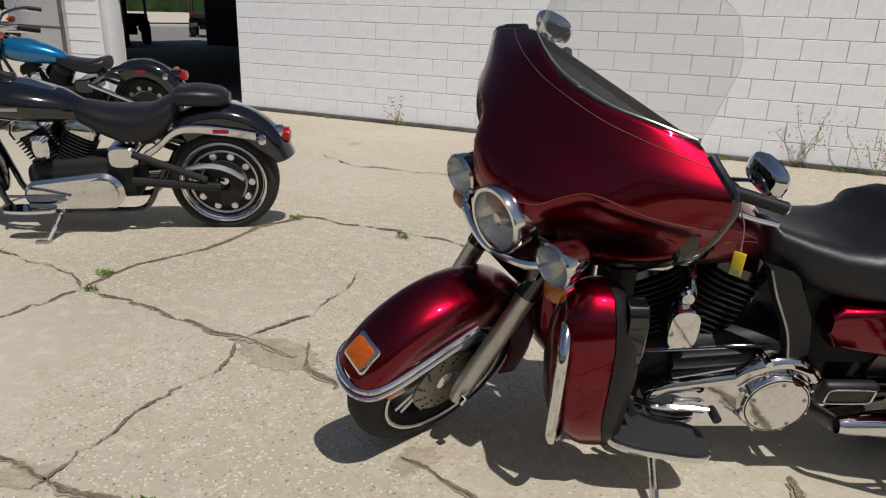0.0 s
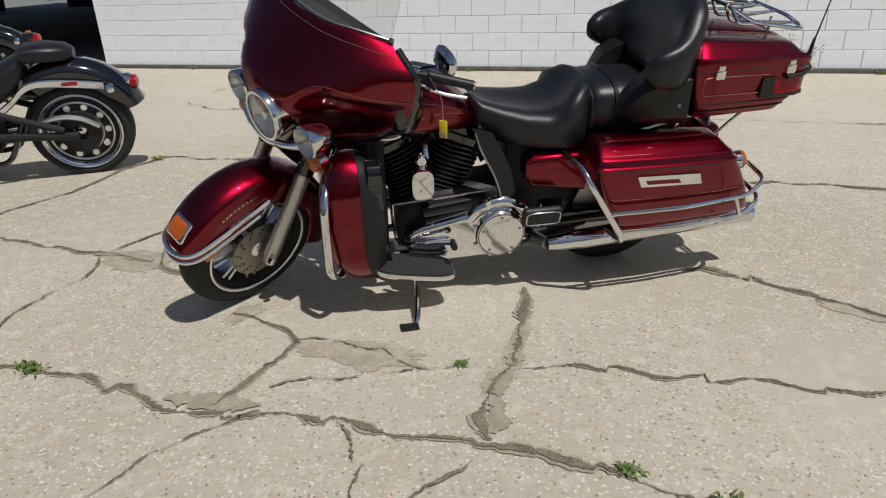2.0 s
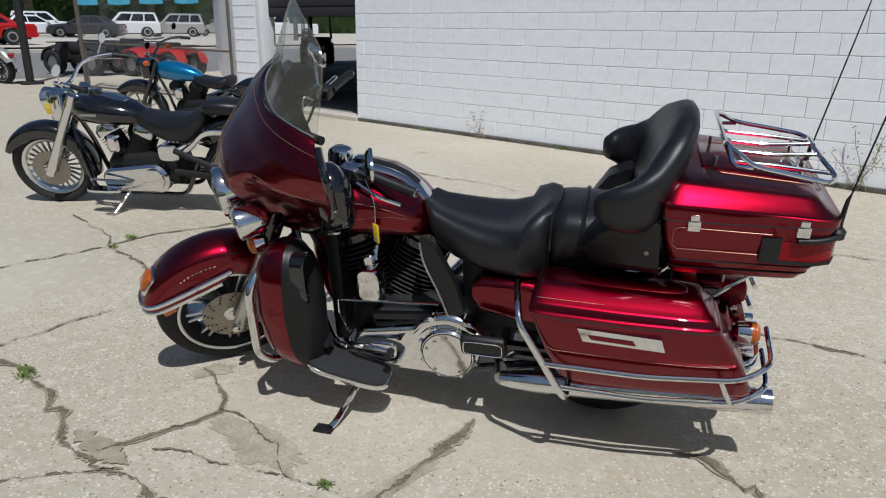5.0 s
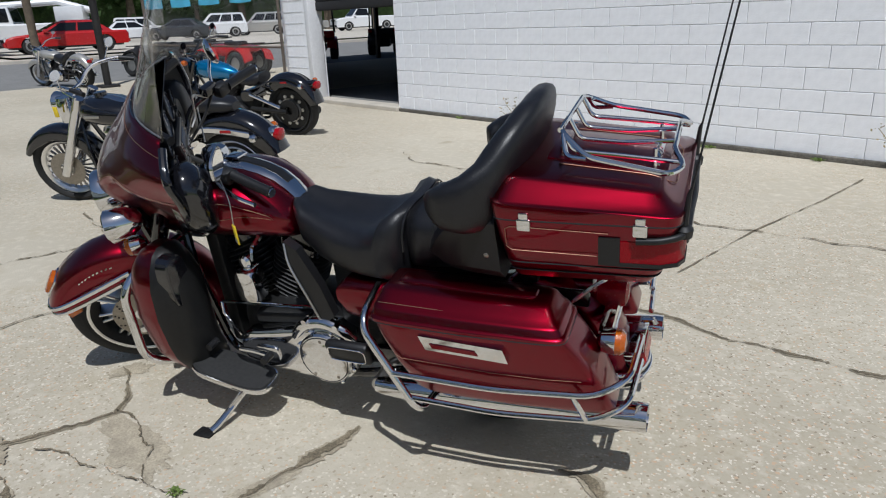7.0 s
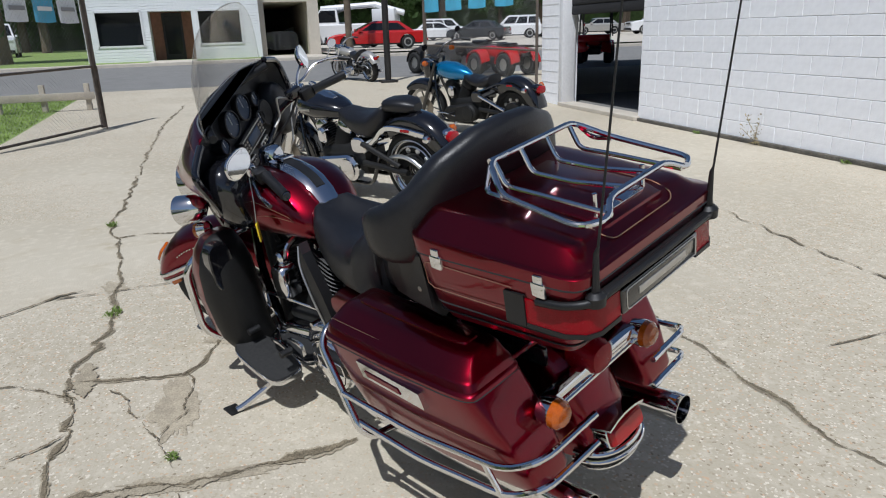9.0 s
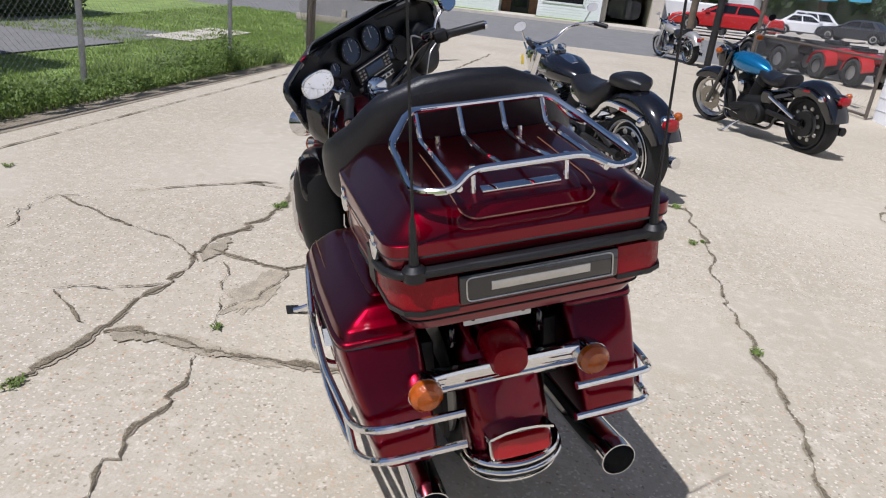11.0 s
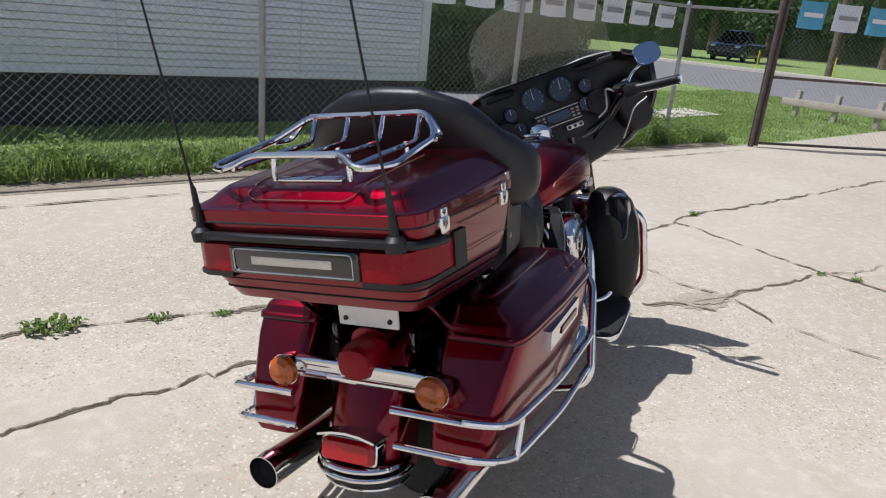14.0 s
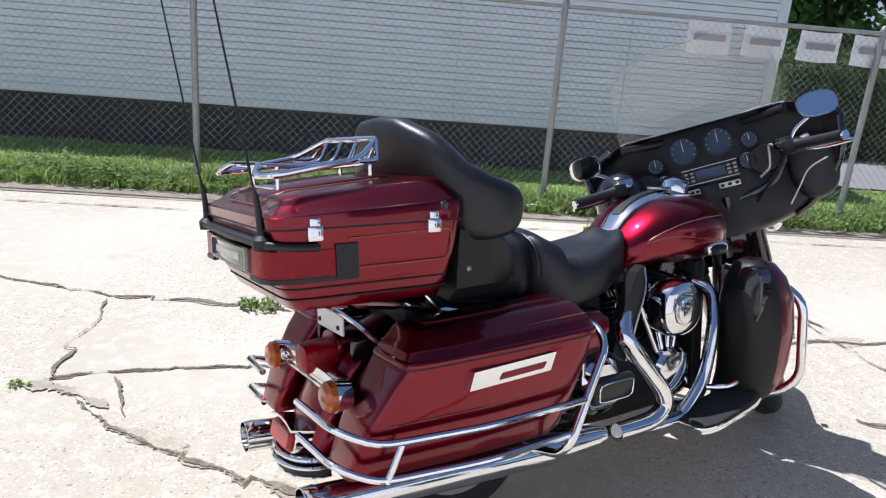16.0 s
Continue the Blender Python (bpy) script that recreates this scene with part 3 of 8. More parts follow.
fence = empty("chain_link_fence", Matrix.Identity(4), "galvanised chain-link fence overgrown with weeds", "fence")
POSTS = [9.6, 6.45, 3.26, -0.05, -3.17, -6.33]
for x in POSTS:
    p = part("fence_post", tube([(x, FENCE_Y, -0.05), (x, FENCE_Y, 1.9)], 0.03, 14), GALV, fence, "weathered galvanised post")
    part("post_cap", lathe([(1.89, 0.034), (1.91, 0.034), (1.94, 0.018), (1.945, 0.002)], "z", (x, FENCE_Y, 0), 14), GALV, p)
part("top_rail", tube([(9.7, FENCE_Y, 1.862), (-6.36, FENCE_Y, 1.87)], 0.021, 12), GALV, fence)
part("bottom_wire", tube([(9.7, FENCE_Y + 0.03, 0.06), (-6.36, FENCE_Y + 0.03, 0.06)], 0.003, 6), GALV, fence)
chain("wire_mesh", (9.65, FENCE_Y + 0.035), (-6.33, FENCE_Y + 0.035), 0.04, 1.85, fence)
part("fence_post", tube([(-7.38, -1.12, -0.05), (-7.38, -1.12, 2.3)], 0.04, 14), RUSTY, fence, "rusty gate post")
part("top_rail", tube([(-6.33, FENCE_Y, 1.87), (-7.38, -1.12, 1.9)], 0.021, 12), GALV, fence)
chain("wire_mesh", (-6.33, FENCE_Y + 0.02), (-7.38, -1.1), 0.04, 1.85, fence)


def banner(x, y, z0, z1, w, angle, material, label, seed):
    """A hanging pennant sheet, a little wavy, with plain print bars."""
    rnd = random.Random(seed)
    rings = []
    for j in range(7):
        t = j / 6
        z = z1 + (z0 - z1) * t
        rings.append([(u * w - w / 2 + 0.02 * t * rnd.uniform(-0.3, 0.3), 0.018 * math.sin(u * 7 + seed) * t + o, z - 0.012 * math.sin(u * 3.1) + 0.01 * t * math.sin(seed)) for o in (0, 0.003) for u in ([k / 8 for k in range(9)] if o == 0 else [1 - k / 8 for k in range(9)])])
    b = part("banner", loft(rings), material, None, label, 60)
    tagged(b, category="banner", group="banners along the fence")
    b.matrix_world = pose(x, y, 0, 0, 0, angle)
    pr = GREYBAR if material is BANNERW else WHITE
    part("print_bar", box(-w * 0.36, w * 0.36, -0.024, -0.02, (z0 + z1) / 2 - 0.03, (z0 + z1) / 2 + 0.03), pr, b)
    return b


k = 0
x = -1.47
while x > -6.3:
    banner(x, FENCE_Y - 0.035, 1.56, 1.845, 0.42, 180 + (k % 3 - 1) * 2, BANNERW, "white pennant hung from the fence rail", k)
    x -= 0.555
    k += 1


def gate(name, a, b, top, mid, label):
    """A tube frame with wire mesh and a middle rail."""
    g = empty(name, I4, label, "gate")
    A, B = Vector((*a, rise(a[0]))), Vector((*b, rise(b[0])))
    up = Vector((0, 0, 1))
    for P, q in ((A, 0.03), (B, 0.045)):
        part("gate_post", tube([P + up * 0.02, P + up * top], q, 14), RUSTY, g)
    for h in (0.06, mid, top - 0.03):
        part("gate_rail", tube([A + up * h, B + up * h], 0.02, 12), RUSTY, g)
    me = chain("gate_mesh", a, b, min(A.z, B.z) + 0.06, min(A.z, B.z) + top - 0.04, g)
    part("drop_rod", tube([B + Vector((0.03, 0.05, 0.0)), B + Vector((0.03, 0.05, mid))], 0.012, 8), RUSTY, g)
    return g


gate("swing_gate", (-7.45, -1.08), (-9.62, 0.02), 2.25, 1.02, "rusty chain-link gate standing open")
gate("swing_gate", (-9.55, 7.95), (-13.6, 6.85), 2.45, 0.98, "rusty chain-link gate beside the white building")
for i, (x, y) in enumerate(((-7.85, -0.86), (-8.35, -0.6), (-8.85, -0.35), (-9.3, -0.12))):
    banner(x, y - 0.04, 1.72, 2.1, 0.42, 153, BANNERB if i % 2 == 0 else BANNERW, "pennant hung on the open gate", 20 + i)
for i, (x, y) in enumerate(((-13.1, 6.93), (-12.2, 7.18), (-11.3, 7.42), (-10.4, 7.67))):
    banner(x, y - 0.05, 1.85, 2.28, 0.62, 195, BANNERB, "blue pennant hung on the gate", 30 + i)

# low timber rail by the street
lr = empty("timber_rail", I4, "low weathered white timber rail", "rail")
for i in range(4):
    y = -3.1 + 0.82 * i
    part("rail_post", box(-12.66, -12.54, y - 0.05, y + 0.05, 0.0, 0.62, 0.012), WOOD, lr)
part("rail_board", box(-12.53, -12.49, -3.4, -0.5, 0.3, 0.45, 0.008), WOOD, lr)

# ---- siding house ----
house = empty("house", I4, "grey-white clapboard house on a dark foundation", "house")
part("wall", box(-3.28, 13.0, -10.0, -3.99, 0.58, 2.5), SIDING, house, "", 0)
part("foundation", box(-3.2, 12.95, -9.9, -3.99, -0.05, 0.58), FOUNDATION, house, "dark block foundation", 0)
for k in range(24):
    z = 0.57 + 0.08 * k
    bm = loft([[(x, -3.93 + 0.027, z), (x, -3.93 + 0.008, z + 0.071), (x, -3.94, z + 0.071), (x, -3.94, z)] for x in (-3.2, 13.0)])
    part("clapboard", bm, SIDING, house, "", 0)
for x0, z in ((2.2, 8), (-1.4, 13), (0.7, 15)):
    part("board_seam", box(x0, x0 + 0.006, -3.906, -3.899, 0.57, 0.57 + 0.115 * z), MORTAR, house, "", 0)
part("corner_board", box(-3.34, -3.2, -3.96, -3.89, 0.55, 2.5, 0.008), WHITEPAINT, house, "white corner board")
part("bottom_board", box(-3.2, 13.0, -3.96, -3.905, 0.545, 0.572, 0.004), WHITEPAINT, house)
part("roof", plate([(-3.45, -3.86, 2.44), (13.2, -3.86, 2.44), (13.2, -7.0, 3.5), (-3.45, -7.0, 3.5)], (0, 0, 0.12)), ROOF, house, "", 0)
part("roof", plate([(-3.45, -10.1, 2.44), (13.2, -10.1, 2.44), (13.2, -7.0, 3.5), (-3.45, -7.0, 3.5)], (0, 0, 0.12)), ROOF, house, "", 0)

# ---- the red touring motorcycle ----
# its own axes: x forward, y to its left, z up; the front end is turned to the left on its raked axis
AXLE = Vector((1.20, 0, 0.31))
PIVOT = Vector((1.14, 0, 0.32))
RAKE = Vector((-math.sin(radians(26)), 0, math.cos(radians(26))))
STEER = Matrix.Translation(PIVOT) @ Matrix.Rotation(radians(38), 4, RAKE) @ Matrix.Translation(-PIVOT)
tourer = empty("touring_motorcycle", pose(0.92186, 2.59613, 0.0, -9.8, 0, 207.0), "dark candy red touring motorcycle leaning on its kickstand", "motorcycle")


def T(name, bm, material, label="", parent=None, smooth=35.0, steer=False):
    """A part of the tourer, turned with the front end if steer."""
    if steer:
        bm.transform(STEER)
    return part(name, bm, material, parent or tourer, label, smooth)


def tyre(at, big, section, bm=None, wide=0.0):
    prof = []
    wide = wide or section * 1.05
    for k in range(14):
        a = 2 * math.pi * k / 14
        prof.append((wide * math.copysign(abs(math.cos(a)) ** 0.8, math.cos(a)), big - section + section * math.sin(a)))
    return ring_lathe(prof, "y", at, 48, bm)


def rim(at, r, half, bm=None):
    return ring_lathe([(-half, r), (-half * 0.9, r - 0.012), (-half * 0.5, r - 0.03), (half * 0.5, r - 0.03), (half * 0.9, r - 0.012), (half, r), (half * 0.8, r + 0.004), (-half * 0.8, r + 0.004)], "y", at, 48, bm)


def disc(at, r_in, r_out, t, bm=None):
    return ring_lathe([(-t, r_in), (t, r_in), (t, r_out), (-t, r_out)], "y", at, 40, bm)


# wheels
fw = T("front_tyre", tyre(AXLE, 0.31, 0.063), RUBBER, "black front tyre", steer=True)
T("front_rim", rim(AXLE, 0.238, 0.056), POLISHED, "cast alloy rim", fw, steer=True)
for k in range(9):
    a = 2 * math.pi * k / 9
    for s in (-0.1, 0.1):
        T("spoke", moved(box(0.03, 0.215, -0.035, 0.035, -0.007, 0.007, 0.004, 1), Matrix.Translation(AXLE) @ Matrix.Rotation(-a - s, 4, "Y")), POLISHED, "", fw, steer=True)
for s in (-1, 1):
    T("rim_lip", ring_lathe([(0.0, 0.215), (0.004 * s, 0.22), (0.003 * s, 0.228), (-0.006 * s, 0.224)], "y", AXLE + Vector((0, 0.0665 * s, 0)), 56), POLISHED, "bright polished rim lip", fw, steer=True)
T("front_hub", lathe([(-0.08, 0.03), (-0.07, 0.045), (0.07, 0.045), (0.08, 0.03)], "y", AXLE, 24), CHROME, "chrome hub", fw, steer=True)
for s in (-1, 1):
    d = T("brake_disc", disc(AXLE + Vector((0, 0.072 * s, 0)), 0.07, 0.128, 0.0025), DARKSTEEL, "drilled steel brake disc", steer=True)
    T("disc_carrier", disc(AXLE + Vector((0, 0.07 * s, 0)), 0.035, 0.085, 0.004), DARKSTEEL, "", d, steer=True)
    bm = bmesh.new()
    for ring, cnt in ((0.09, 12), (0.105, 12), (0.118, 12)):
        for k in range(cnt):
            a = 2 * math.pi * (k + ring * 13) / cnt
            lathe([(0.0, 0.005), (0.0012, 0.005)], "y", AXLE + Vector((ring * math.cos(a), 0.0748 * s, ring * math.sin(a))), 8, bm)
    tagged(T("disc_holes", bm, BLACKROOM, "", d, steer=True), kind="stuff")
    T("brake_caliper", box(AXLE.x - 0.16, AXLE.x - 0.085, 0.055 * s, 0.11 * s, AXLE.z + 0.0, AXLE.z + 0.11, 0.014), ENGINE, "", steer=True)
REAR = Vector((-0.41, 0, 0.31))
rw = T("rear_tyre", tyre(REAR, 0.31, 0.068), RUBBER, "black rear tyre")
T("rear_rim", rim(REAR, 0.205, 0.05), SATIN, "", rw)
T("rear_hub", lathe([(-0.09, 0.04), (-0.08, 0.2), (-0.07, 0.2), (-0.03, 0.05), (0.03, 0.05), (0.07, 0.2), (0.08, 0.2), (0.09, 0.04)], "y", REAR, 32), SATIN, "", rw)

# fork
for s in (-1, 1):
    lo = AXLE + Vector((-0.005, 0.122 * s, -0.045))
    f = T("fork_slider", tube([lo, lo + RAKE * 0.03, lo + RAKE * 0.06, lo + RAKE * 0.44, lo + RAKE * 0.45], 0.03, 20, None, [0.022, 0.028, 0.031, 0.031, 0.034]), SATIN, "dull chromed fork leg", steer=True)
    T("axle_nut", lathe([(0.0, 0.016), (0.018, 0.016), (0.022, 0.01)], "y", AXLE + Vector((0, 0.15 * s if s > 0 else -0.172, 0)), 12), CHROME, "", f, steer=True)
    T("fork_cover", tube([lo + RAKE * 0.44, lo + RAKE * 0.72], 0.036, 20), GLOSSBLACK, "black upper fork cover", steer=True)

# front fender: a deep shell round the tyre
def fender_shell(at, r, half, a0, a1, drop0, drop1, n=28, thick=0.006, crown=0.016):
    rings = []
    for i in range(n + 1):
        t = i / n
        a = radians(a0 + (a1 - a0) * t)
        drop = drop0 + (drop1 - drop0) * min(1, t * 5)
        prof = [(-1.0, -drop), (-1.02, -0.04), (-0.96, -0.014), (-0.8, 0.002), (-0.5, crown * 0.8), (0, crown), (0.5, crown * 0.8), (0.8, 0.002), (0.96, -0.014), (1.02, -0.04), (1.0, -drop)]
        ring = [(half * u, r + v) for u, v in prof] + [(half * u * 0.94, r + v - thick) for u, v in reversed(prof)]
        rings.append([at + Vector((rr * math.cos(a), y, rr * math.sin(a))) for y, rr in ring])
    return loft(rings)


fend = T("front_fender", fender_shell(AXLE + Vector((0.0, 0, 0.005)), 0.354, 0.092, 28, 205, 0.05, 0.105), RED, "candy red front fender", steer=True)


def fender_rim(dz, out, back, r):
    """A bar along one skirt, round the nose and back along the other."""
    side = [(back, 0.1 + out, 0.543 + dz - (back - 1.15) * 0.3), (1.34, 0.101 + out, 0.488 + dz), (1.46, 0.096 + out, 0.455 + dz), (1.515 + out, 0.066, 0.44 + dz)]
    return tube(smooth_path(side + [(1.533 + out, 0.0, 0.432 + dz)] + [(x, -y, z) for x, y, z in reversed(side)], 5), r, 10)


T("fender_trim", fender_rim(0.034, 0.0, 1.15, 0.011), CHROME, "chrome fender trim", fend, steer=True)
T("fender_trim", fender_rim(0.0, 0.002, 1.2, 0.009), CHROME, "chrome fender trim", fend, steer=True)
T("fender_valance", fender_rim(0.017, -0.004, 1.18, 0.01), RED, "", fend, steer=True)
for s in (-1, 1):
    T("side_reflector", moved(box(-0.03, 0.03, -0.006, 0.006, -0.011, 0.011, 0.003), Matrix.Translation(AXLE + Vector((0.225, 0.104 * s, 0.14))) @ Matrix.Rotation(radians(20), 4, "Y")), AMBER, "amber side reflector", fend, steer=True)
    bm = bmesh.new()
    for k in range(9):
        a = radians(60 + 3.6 * k)
        c = AXLE + Vector((0.3 * math.cos(a), 0.0942 * s, 0.012 + 0.3 * math.sin(a)))
        joined(bm, moved(box(-0.0025, 0.0025, -0.001, 0.001, -0.004 - 0.002 * (k % 3), 0.004, 0), Matrix.Translation(c) @ Matrix.Rotation(-a + 0.4, 4, "Y")))
    T("script_emblem", bm, CHROME, "small chrome script emblem", fend, steer=True)
lampc = Matrix.Translation((1.472, 0, 0.545)) @ Matrix.Rotation(radians(47), 4, "Y")
T("lamp_bezel", moved(box(-0.048, 0.048, -0.05, 0.05, -0.012, 0.018, 0.012), lampc), CHROME, "chrome lamp bezel", fend, steer=True)
T("fender_lamp", moved(box(-0.036, 0.036, -0.04, 0.04, 0.0, 0.032, 0.012), lampc), AMBER, "amber fender lamp", fend, steer=True)

# headlamp cluster
HEAD = Vector((1.05, 0.025, 0.922))
tip = Matrix.Rotation(radians(2), 4, "Y")
def at_head(bm, c):
    return moved(bm, Matrix.Translation(c) @ tip)
hl = T("headlamp", at_head(lathe([(-0.07, 0.05), (-0.05, 0.085), (0.03, 0.096), (0.05, 0.098), (0.062, 0.094), (0.062, 0.084), (0.045, 0.083)], "x", n=40, close=False), HEAD), CHROME, "round chrome headlamp", steer=True)
T("headlamp_reflector", at_head(lathe([(-0.03, 0.004), (-0.02, 0.04), (0.0, 0.062), (0.052, 0.083)], "x", n=32, close=False), HEAD), REFLECTOR, "", hl, steer=True)
T("headlamp_lens", at_head(lathe([(0.056, 0.086), (0.068, 0.07), (0.078, 0.04), (0.081, 0.005)], "x", n=32), HEAD), GLASS, "clear glass lens", hl, steer=True)
T("bulb_shield", at_head(lathe([(0.0, 0.02), (0.05, 0.018), (0.055, 0.005)], "x", n=16), HEAD), CHROME, "", hl, steer=True)
for s in (-1, 1):
    c = Vector((1.035, 0.205 * s + 0.02, 0.912))
    sp = T("passing_lamp", at_head(lathe([(-0.085, 0.008), (-0.075, 0.03), (-0.04, 0.054), (0.02, 0.062), (0.034, 0.063), (0.04, 0.058), (0.03, 0.054)], "x", n=32, close=False), c), CHROME, "round chrome passing lamp", steer=True)
    T("lamp_reflector", at_head(lathe([(-0.03, 0.003), (-0.02, 0.03), (0.032, 0.054)], "x", n=24, close=False), c), REFLECTOR, "", sp, steer=True)
    T("lamp_lens", at_head(lathe([(0.035, 0.055), (0.046, 0.04), (0.051, 0.004)], "x", n=24), c), GLASS, "clear glass lens", sp, steer=True)
    c2 = Vector((1.03, 0.212 * s + 0.02, 0.808))
    ts = T("front_turn_signal", at_head(lathe([(-0.05, 0.012), (-0.035, 0.032), (0.0, 0.038)], "x", n=24), c2), CHROME, "bullet turn signal", steer=True)
    T("signal_lens", at_head(lathe([(0.0, 0.037), (0.018, 0.034), (0.028, 0.02), (0.03, 0.003)], "x", n=24), c2), AMBER, "amber lens", ts, steer=True)
    T("signal_stem", tube([(1.02, 0.21 * s, 0.85), (1.02, 0.208 * s, 0.875)], 0.012), CHROME, "", ts, steer=True)
T("lamp_bracket", tube(smooth_path([(1.0, 0.2, 0.865), (1.07, 0.13, 0.835), (1.09, 0, 0.805), (1.07, -0.13, 0.835), (1.0, -0.2, 0.865)]), 0.016, 10), CHROME, "chrome lamp bracket", steer=True)
T("fork_cowl", loft([superring(0.99, 0, z, a, b, 3, 20, "xy") for z, a, b in ((0.68, 0.02, 0.1), (0.72, 0.03, 0.14), (0.84, 0.035, 0.15), (0.9, 0.03, 0.15))]), GLOSSBLACK, "", steer=True)

# fairing: sections by height, half width w, nose n and rear edge e
FAIR = [(0.79, 0.15, 0.975, 0.93), (0.82, 0.25, 1.01, 0.87), (0.86, 0.325, 1.045, 0.83), (0.91, 0.38, 1.075, 0.80), (0.96, 0.42, 1.092, 0.775), (1.01, 0.444, 1.088, 0.762), (1.055, 0.455, 1.065, 0.757),
        (1.10, 0.462, 1.02, 0.76), (1.14, 0.467, 0.975, 0.765), (1.175, 0.45, 0.942, 0.768), (1.205, 0.395, 0.915, 0.766), (1.232, 0.345, 0.89, 0.762), (1.25, 0.315, 0.872, 0.757)]
TILT = Matrix.Translation((0, -0.018, 0.95)) @ Matrix.Rotation(radians(0.8), 4, "X") @ Matrix.Translation((0, 0, -0.95))


def soft_step(t):
    t = max(0.0, min(1.0, t))
    return t * t * (3 - 2 * t)


def fair_row(v):
    """Height, half width, nose and rear edge, gliding from section to section."""
    f = v * (len(FAIR) - 1)
    i = max(0, min(int(f), len(FAIR) - 2))
    t = f - i
    p0, p1, p2, p3 = (FAIR[max(0, min(len(FAIR) - 1, i + k))] for k in (-1, 0, 1, 2))
    return [0.5 * (2 * b + (c - a) * t + (2 * a - 5 * b + 4 * c - d) * t * t + (3 * b - a - 3 * c + d) * t ** 3) for a, b, c, d in zip(p0, p1, p2, p3)]


def brow(y):
    """Height of the crease above the scooped lower wing."""
    if y < 0.22:
        return 1.02 + 0.072 * soft_step((y - 0.12) / 0.1)
    return 1.092 - 0.07 * (y - 0.22)


def fair_at(v, s, inset=0.0):
    """A point of the fairing's skin: v 0..1 upwards, s -1..1 across."""
    z, w, n, e = fair_row(v)
    w -= inset
    n -= inset
    q = abs(s)
    y = w * q ** 0.92
    k = soft_step((z - 0.88) / 0.17)
    x = e + (n - e) * (1 - q ** (1.5 + 0.75 * k))
    x -= 0.085 * soft_step((brow(y) - z) / 0.06) * soft_step((y - 0.11) / 0.1) * (1 - q ** 5)
    dip = 0.012 * (v ** 6) * math.exp(-(q / 0.5) ** 4)
    return TILT @ Vector((x, math.copysign(y, s), z - dip - 0.016 * v ** 8 * q ** 4))


def fair_yz(y, z):
    """The place on the skin at a width and a height."""
    v = min(range(241), key=lambda k: abs(fair_row(k / 240)[0] - z)) / 240
    return v, min(1.0, abs(y) / fair_row(v)[1]) ** (1 / 0.92)


NS, NV = 44, 34
outer = [[fair_at(j / NV, -1 + 2 * i / NS) for i in range(NS + 1)] for j in range(NV + 1)]
rings = [row + [fair_at(j / NV, 1 - 2 * i / NS, 0.008) - Vector((0.004, 0, 0)) for i in range(NS + 1)] for j, row in enumerate(outer)]
fairing = T("fairing", loft(rings), RED, "candy red batwing fairing", steer=True, smooth=50)
# rolled edge of the wing tips and the inner dash, black
def dash_at(v, s):
    p = fair_at(v, s, 0.012)
    q = abs(s)
    mid = 0.768 + 0.03 * v
    return Vector((min(p.x - 0.004, mid - (mid - p.x) * q ** 2.2) if q < 0.999 else p.x - 0.004, p.y, p.z))
rings = []
for j in range(NV + 1):
    v = 0.99 * j / NV
    front = [fair_at(v, -0.99 + 1.98 * i / NS, 0.012) - Vector((0.006, 0, 0)) for i in range(NS + 1)]
    back = [dash_at(v, 0.99 - 1.98 * i / NS) for i in range(NS + 1)]
    rings.append(front + back)
inner = T("inner_fairing", loft(rings), PLASTIC, "black inner fairing with dashboard", steer=True, smooth=50)
for s in (-1, 1):
    lobes = [fair_at(v / 20, 0.995 * s, 0.004) + Vector((-0.012, 0, 0)) for v in range(2, 19)]
    T("fairing_edge", tube(lobes, 0.014, 10), GLOSSBLACK, "black rolled fairing edge", steer=True)
    T("wing_pocket", loft([superring(x, 0.345 * s - 0.022, z, a, b, 2.3, 28, "yz") for x, z, a, b in (((0.79, 1.01, 0.08, 0.11), (0.745, 1.01, 0.1, 0.135), (0.705, 1.005, 0.1, 0.135), (0.675, 0.995, 0.085, 0.11), (0.66, 0.99, 0.058, 0.075), (0.654, 0.985, 0.02, 0.025)) if s > 0 else ((0.82, 0.985, 0.085, 0.125), (0.772, 0.985, 0.08, 0.12), (0.757, 0.98, 0.07, 0.105), (0.75, 0.975, 0.05, 0.075), (0.752, 0.97, 0.02, 0.025)))]), GLOSSBLACK if s > 0 else PLASTIC, "black inner wing pocket", inner, steer=True, smooth=70)
    sg = T("speaker_grille", loft([superring(x, 0.215 * s, 1.05, a, a, 2.2, 24, "yz") for x, a in ((0.80, 0.05), (0.772, 0.055), (0.765, 0.05), (0.768, 0.01))]), ENGINE, "black speaker grille", inner, steer=True)
    fine = []
    for y, z in ((0.0, 1.0), (0.07, 1.005), (0.135, 1.03), (0.165, 1.062), (0.205, 1.092), (0.25, 1.098), (0.32, 1.09), (0.39, 1.08), (0.455, 1.075), (0.49, 1.08)):
        v, q = fair_yz(y, z)
        fine.append(fair_at(v, q * s, -0.002))
    T("pinstripe", tube(smooth_path(fine, 5), 0.0009, 5), GOLD, "fine gold pinstripe", fairing, steer=True)
    T("pinstripe", tube([fair_at(0.9 - 0.04 * (k / 24) ** 2, 0.99 * k / 24 * s, -0.002) for k in range(25)], 0.0009, 5), GOLD, "fine gold pinstripe", fairing, steer=True)

